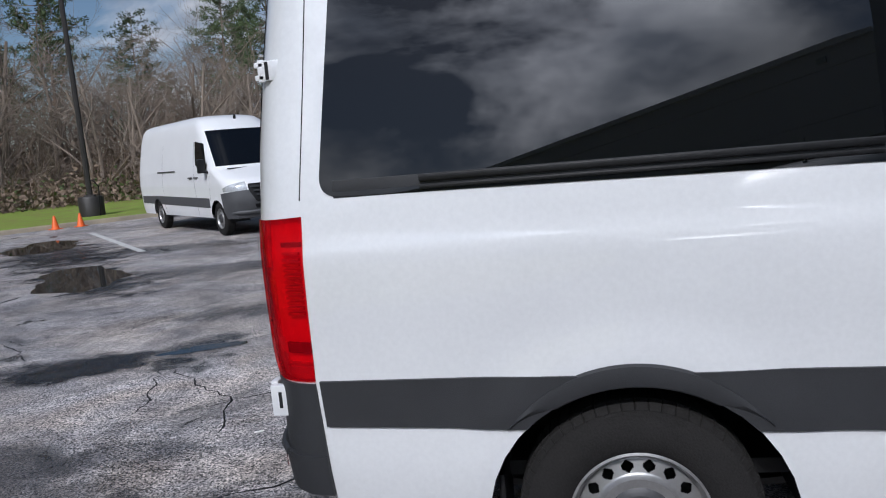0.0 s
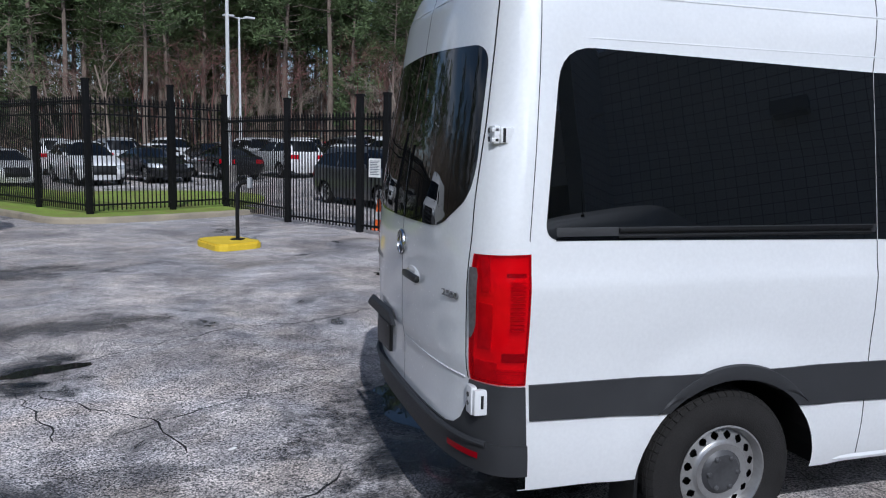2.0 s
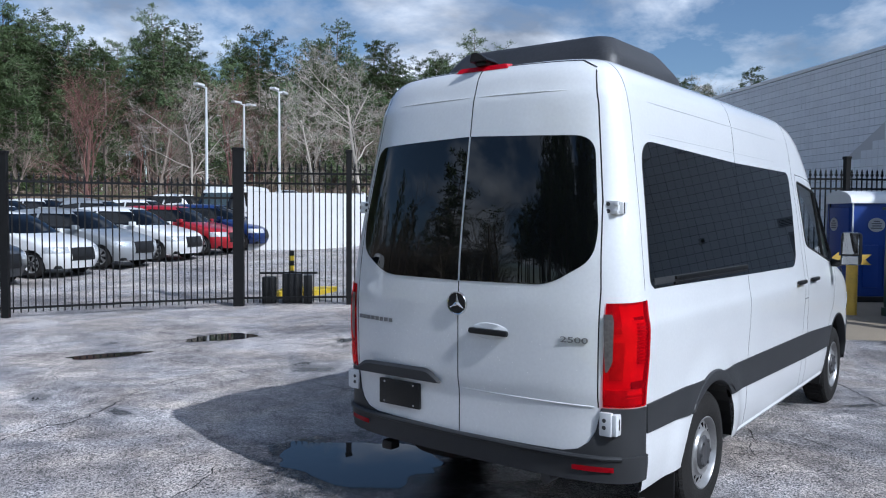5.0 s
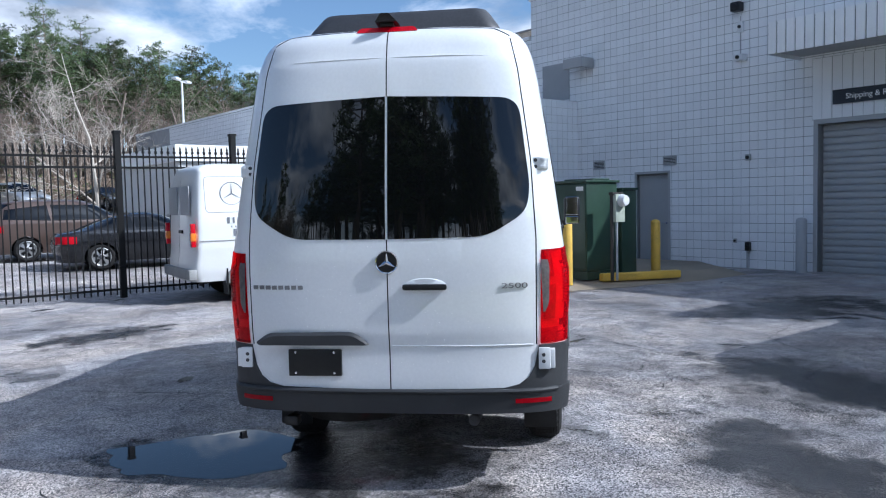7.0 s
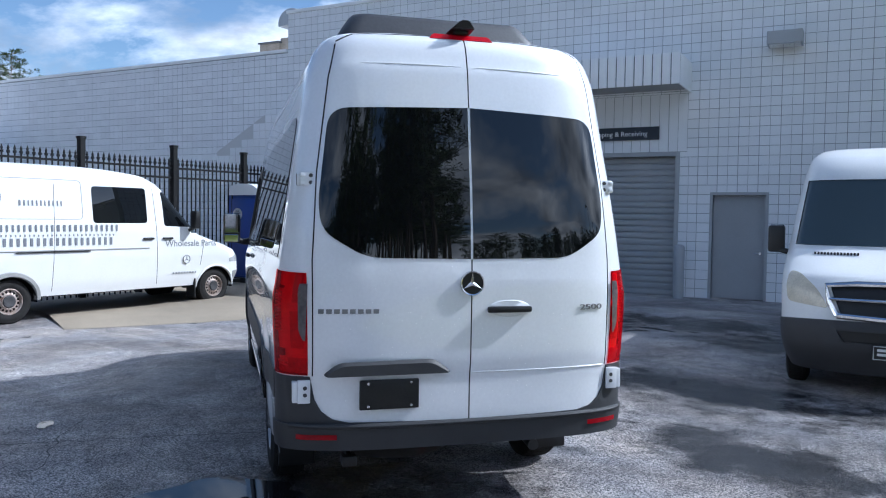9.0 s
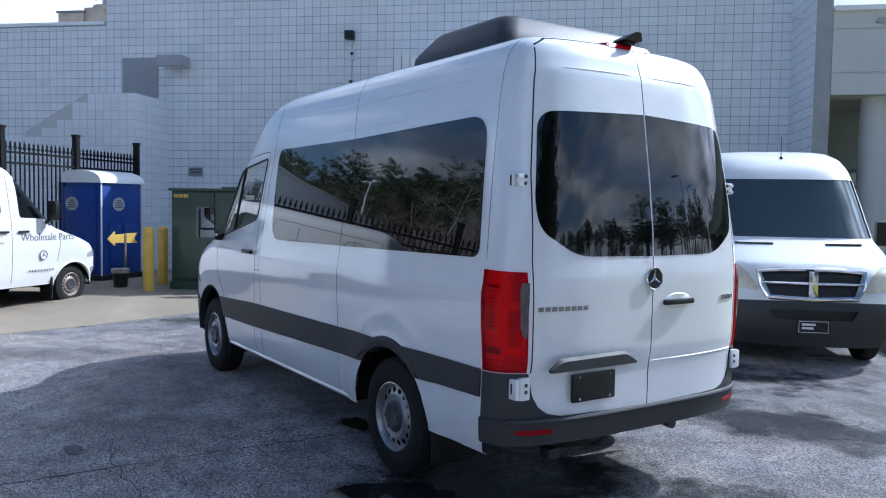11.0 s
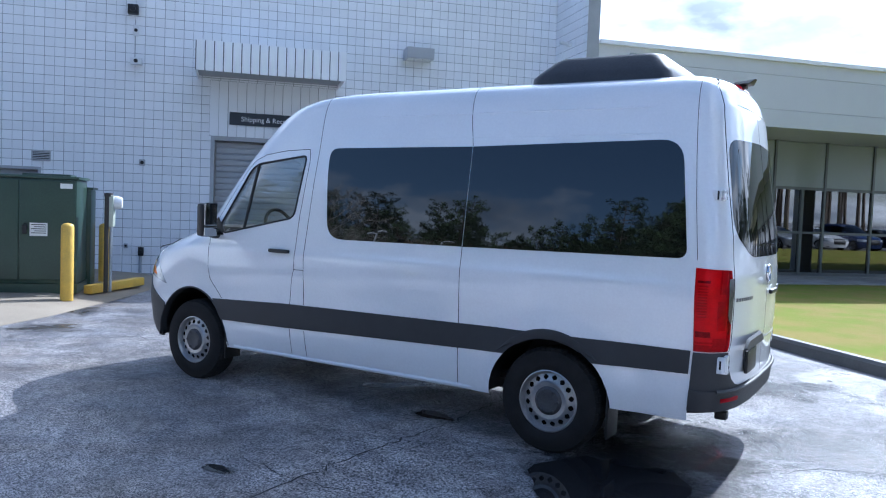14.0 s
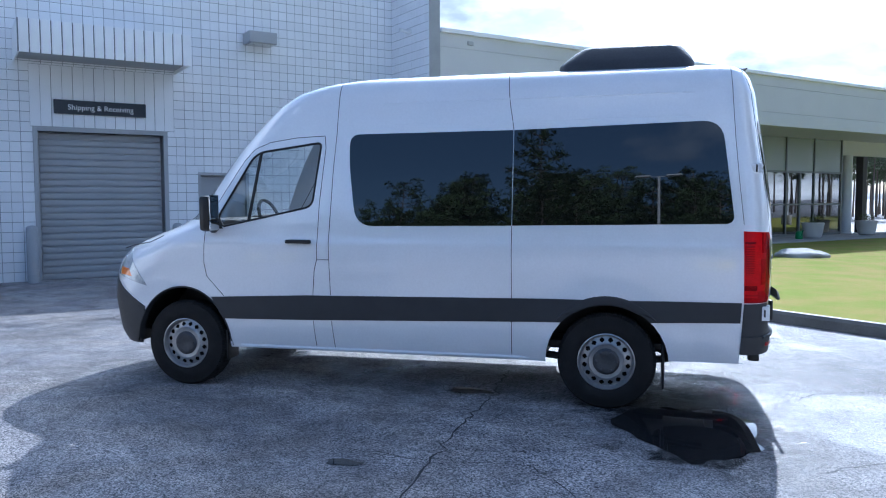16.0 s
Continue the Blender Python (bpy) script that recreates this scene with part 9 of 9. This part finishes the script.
young = [pine(40 + k, h, 0.14) for k, h in enumerate((10.5, 12.5))]
far_wood = []
for k in range(480):
    az = rt.uniform(2, 104)
    d = rt.uniform(66, 104) if k % 3 or az < 72 else rt.uniform(60, 72)
    if az < 72:
        d = rt.uniform(72, 105)
    x, y = -3 + d * math.cos(radians(az)), -2 + d * math.sin(radians(az))
    sc = rt.uniform(0.85, 1.08) * float(np.interp(az, [0, 22, 40, 66, 76, 104], [0.42, 0.52, 0.66, 0.72, 1.05, 1.2])) * (0.85 + 0.15 * d / 70)
    if k % 4 == 0:
        plant(pines, k, x, y, sc)
    elif az < 76 or k % 2:
        far_wood.append((k % 5, x, y, rise(x, y), sc))
for k in range(85):
    az = rt.uniform(36, 104)
    d = rt.uniform(58, 92)
    size = rt.uniform(0.75, 1.1) * float(np.interp(az, [36, 66, 80], [0.7, 0.85, 1.1]))
    if az < 76 or k % 3 == 0:
        plant(young, k, -3 + d * math.cos(radians(az)), -2 + d * math.sin(radians(az)), size)
for k in range(40):
    az = radians(rt.uniform(90, 140))
    d = rt.uniform(44, 84)
    size = rt.uniform(0.85, 1.15)
    if az > 2.0 or k % 2:
        plant(pines, k, -3 + d * math.cos(az), -2 + d * math.sin(az), size)
bares = [bare_tree(k, h, M_BAREBARK) for k, h in ((1, 11), (2, 13), (3, 9))]
reds = [bare_tree(11, 8, M_REDBUD, 0.55, "small leafless tree with reddish twigs")]
pale = [bare_tree(31, 12, M_PALEBARK, 0.75, "pale leafless spreading tree", 5), bare_tree(33, 11, M_PALEBARK, 0.7, "pale leafless spreading tree", 5)]
for k in range(150):
    az = radians(rt.uniform(14, 104))
    d = rt.uniform(54, 98)
    plant(bares, k, -3 + d * math.cos(az), -2 + d * math.sin(az), rt.uniform(0.8, 1.15))
for k in range(26):
    az = radians(rt.uniform(50, 100))
    d = rt.uniform(52, 62)
    plant(reds, k, -3 + d * math.cos(az), -2 + d * math.sin(az), rt.uniform(0.8, 1.2))
for k in range(105):
    az = radians(rt.uniform(110, 146))
    d = rt.uniform(40, 66)
    plant(bares, k, -3 + d * math.cos(az), -2 + d * math.sin(az), rt.uniform(0.85, 1.5))
for k, (x, y, s) in enumerate(((28.8, 28.8, 1.12), (35.5, 24.0, 1.12), (31.0, 35.2, 0.8), (41, 17, 0.9), (24.5, 40, 0.8))):
    plant(pale, k, x, y, s)
for x, y, s in ((52, 20, 0.62), (60, 16.6, 0.72), (63, 12, 0.6)):
    plant(pines, 1, x, y, s)

# distant thicket that closes the wood
verts, faces = [], []
for k in range(2600):
    az = radians(rt.uniform(20, 140))
    d = rt.uniform(88, 112) if math.degrees(az) < 104 else rt.uniform(52, 84)
    x, y = -3 + d * math.cos(az), -2 + d * math.sin(az)
    z, h = rise(x, y), rt.uniform(5.0, 13.0) if math.degrees(az) < 104 else rt.uniform(2.5, 7.0)
    dx, dy = rt.gauss(0, 0.5), rt.gauss(0, 0.5)
    w_ = rt.uniform(0.05, 0.13)
    i = len(verts)
    verts += [(x - w_ * math.sin(az), y + w_ * math.cos(az), z), (x + w_ * math.sin(az), y - w_ * math.cos(az), z), (x + dx, y + dy, z + h)]
    faces.append((i, i + 1, i + 2))
    for q in range(16):
        c = Vector((x + rt.gauss(0, 0.9), y + rt.gauss(0, 0.9), z + rt.uniform(0, h)))
        dd = Vector((rt.gauss(0, 1), rt.gauss(0, 1), rt.gauss(0.4, 0.8))).normalized() * rt.uniform(0.3, 0.8)
        ww = dd.orthogonal() * 0.16
        i = len(verts)
        verts += [tuple(c - ww), tuple(c + dd), tuple(c + ww)]
        faces.append((i, i + 1, i + 2))
me = bpy.data.meshes.new("distant_thicket"); me.from_pydata(verts, [], faces); me.materials.append(M_BRUSH)
tagged(new("distant_thicket", me), "dense leafless thicket deep in the wood", "thicket", kind="stuff")

# undergrowth: thin stems, vines and tufts
verts, faces, gverts, gfaces = [], [], [], []
for k in range(5200):
    left = k % 2 == 0
    az = radians(rt.uniform(102, 143) if left else rt.uniform(5, 104))
    d = rt.uniform(38.5, 56) if left else rt.uniform(52, 70)
    x, y = -3 + d * math.cos(az), -2 + d * math.sin(az)
    z = rise(x, y) + 0.05
    h = rt.uniform(0.8, 4.2) if left else rt.uniform(0.6, 2.6)
    p = Vector((x, y, z))
    dr = Vector((rt.gauss(0, 0.35), rt.gauss(0, 0.35), 1)).normalized()
    w_ = 0.022 if left else 0.03
    for q in range(4):
        e = p + dr * h / 4
        i = len(verts)
        o = Vector((dr.y, -dr.x, 0.2)).normalized() * w_ * (1 - q * 0.2)
        o2 = dr.cross(o)
        verts += [tuple(p - o), tuple(p + o), tuple(p + o2), tuple(e - o * 0.8), tuple(e + o * 0.8), tuple(e + o2 * 0.8)]
        faces += [(i, i + 1, i + 4, i + 3), (i + 1, i + 2, i + 5, i + 4), (i + 2, i, i + 3, i + 5)]
        p = e
        dr = (dr + Vector((rt.gauss(0, 0.3), rt.gauss(0, 0.3), rt.gauss(-0.12, 0.2)))).normalized()
    if k % 2 == 0 or rt.random() < 0.6:
        green = rt.random() < (0.25 if left else 0.4)
        V, Fc = (gverts, gfaces) if green else (verts, faces)
        for q in range(14):
            c = Vector((x + rt.gauss(0, 0.6), y + rt.gauss(0, 0.6), z + abs(rt.gauss(0, 0.6 if left else 0.7))))
            dd = Vector((rt.gauss(0, 1), rt.gauss(0, 1), rt.gauss(0.2, 0.8))).normalized() * rt.uniform(0.1, 0.3)
            ww = dd.orthogonal() * 0.3
            i = len(V)
            V += [tuple(c - ww), tuple(c + dd), tuple(c + ww)]
            Fc.append((i, i + 1, i + 2))
for nm, V, Fc, mm, lb in (("undergrowth", verts, faces, M_BRUSH, "brown leafless undergrowth and vines"), ("green_undergrowth", gverts, gfaces, M_GREENBRUSH, "green briars in the undergrowth")):
    me = bpy.data.meshes.new(nm); me.from_pydata(V, [], Fc); me.materials.append(mm)
    tagged(new(nm, me), lb, "undergrowth", kind="stuff")
for o in list(bpy.data.objects):
    if o.get("_set"):
        del o["_set"]
# the rest of the wood, deep behind and on the far side of the yard, as one mass
for k in range(170):
    a = rt.uniform(145, 250)
    az, d = radians(a), rt.uniform(52, 88)
    far_wood.append((k % 5, -3 + d * math.cos(az), -2 + d * math.sin(az), 0.0, rt.uniform(0.8, 1.05) if a < 196 else rt.uniform(0.42, 0.62)))
for k in range(9):
    az, d = radians(rt.uniform(82, 112)), rt.uniform(62, 84)
    far_wood.append((k % 5, -3 + d * math.cos(az), -2 + d * math.sin(az), 0.0, rt.uniform(0.8, 0.98)))


for k in range(34):
    az, d = radians(rt.uniform(158, 192)), rt.uniform(36, 52)
    far_wood.append((k % 5, -3 + d * math.cos(az), -2 + d * math.sin(az), 0.0, rt.uniform(0.95, 1.2)))


for k in range(170):
    az, d = radians(rt.uniform(246, 288)), rt.uniform(58, 84)
    far_wood.append((k % 5, -3 + d * math.cos(az), -2 + d * math.sin(az), 0.0, rt.uniform(0.34, 0.44)))


def wood_mass(name, spots, label):
    """Many pines joined into one mesh, after the built trees."""
    tv, tf, tm = [], [], []
    base = 0
    src = []
    for p in pines:
        got = []
        for o in p.children:
            me = o.data
            co_ = np.empty(len(me.vertices) * 3, np.float32); me.vertices.foreach_get("co", co_)
            polys = [tuple(f.vertices) for f in me.polygons]
            got.append((co_.reshape(-1, 3), polys, 0 if o.name.startswith("trunk") else 1))
        src.append(got)
    for k, x, y, z, sc in spots:
        a = (x * 7.3 + y * 3.1) % 6.28
        rot = np.array([[math.cos(a), -math.sin(a), 0], [math.sin(a), math.cos(a), 0], [0, 0, 1]])
        for co_, polys, mi in src[k]:
            v = co_ @ rot.T * sc + np.array([x, y, z])
            tv.append(v); tf += [tuple(i + base for i in f) for f in polys]; tm += [mi] * len(polys)
            base += len(v)
    me = bpy.data.meshes.new(name)
    me.from_pydata(np.concatenate(tv).tolist(), [], tf)
    me.materials.append(M_BARK); me.materials.append(M_NEEDLE)
    me.polygons.foreach_set("material_index", tm)
    return tagged(new(name, me), label, "wood", kind="stuff")


wood_mass("far_pine_wood", far_wood, "dense dark-green pine wood beyond the lot")

# ---- single blocks of the yard wall ----
shared_block = block_mesh("block", [(0.0, 0.394, 0.0, 0.191)], lambda u, d, z: (u, -0.010 + d, z))
for a, b, c, d in near_cells:
    o = new("block", shared_block)
    o.parent = wall_a
    o.matrix_local = pose(a, 0, c)
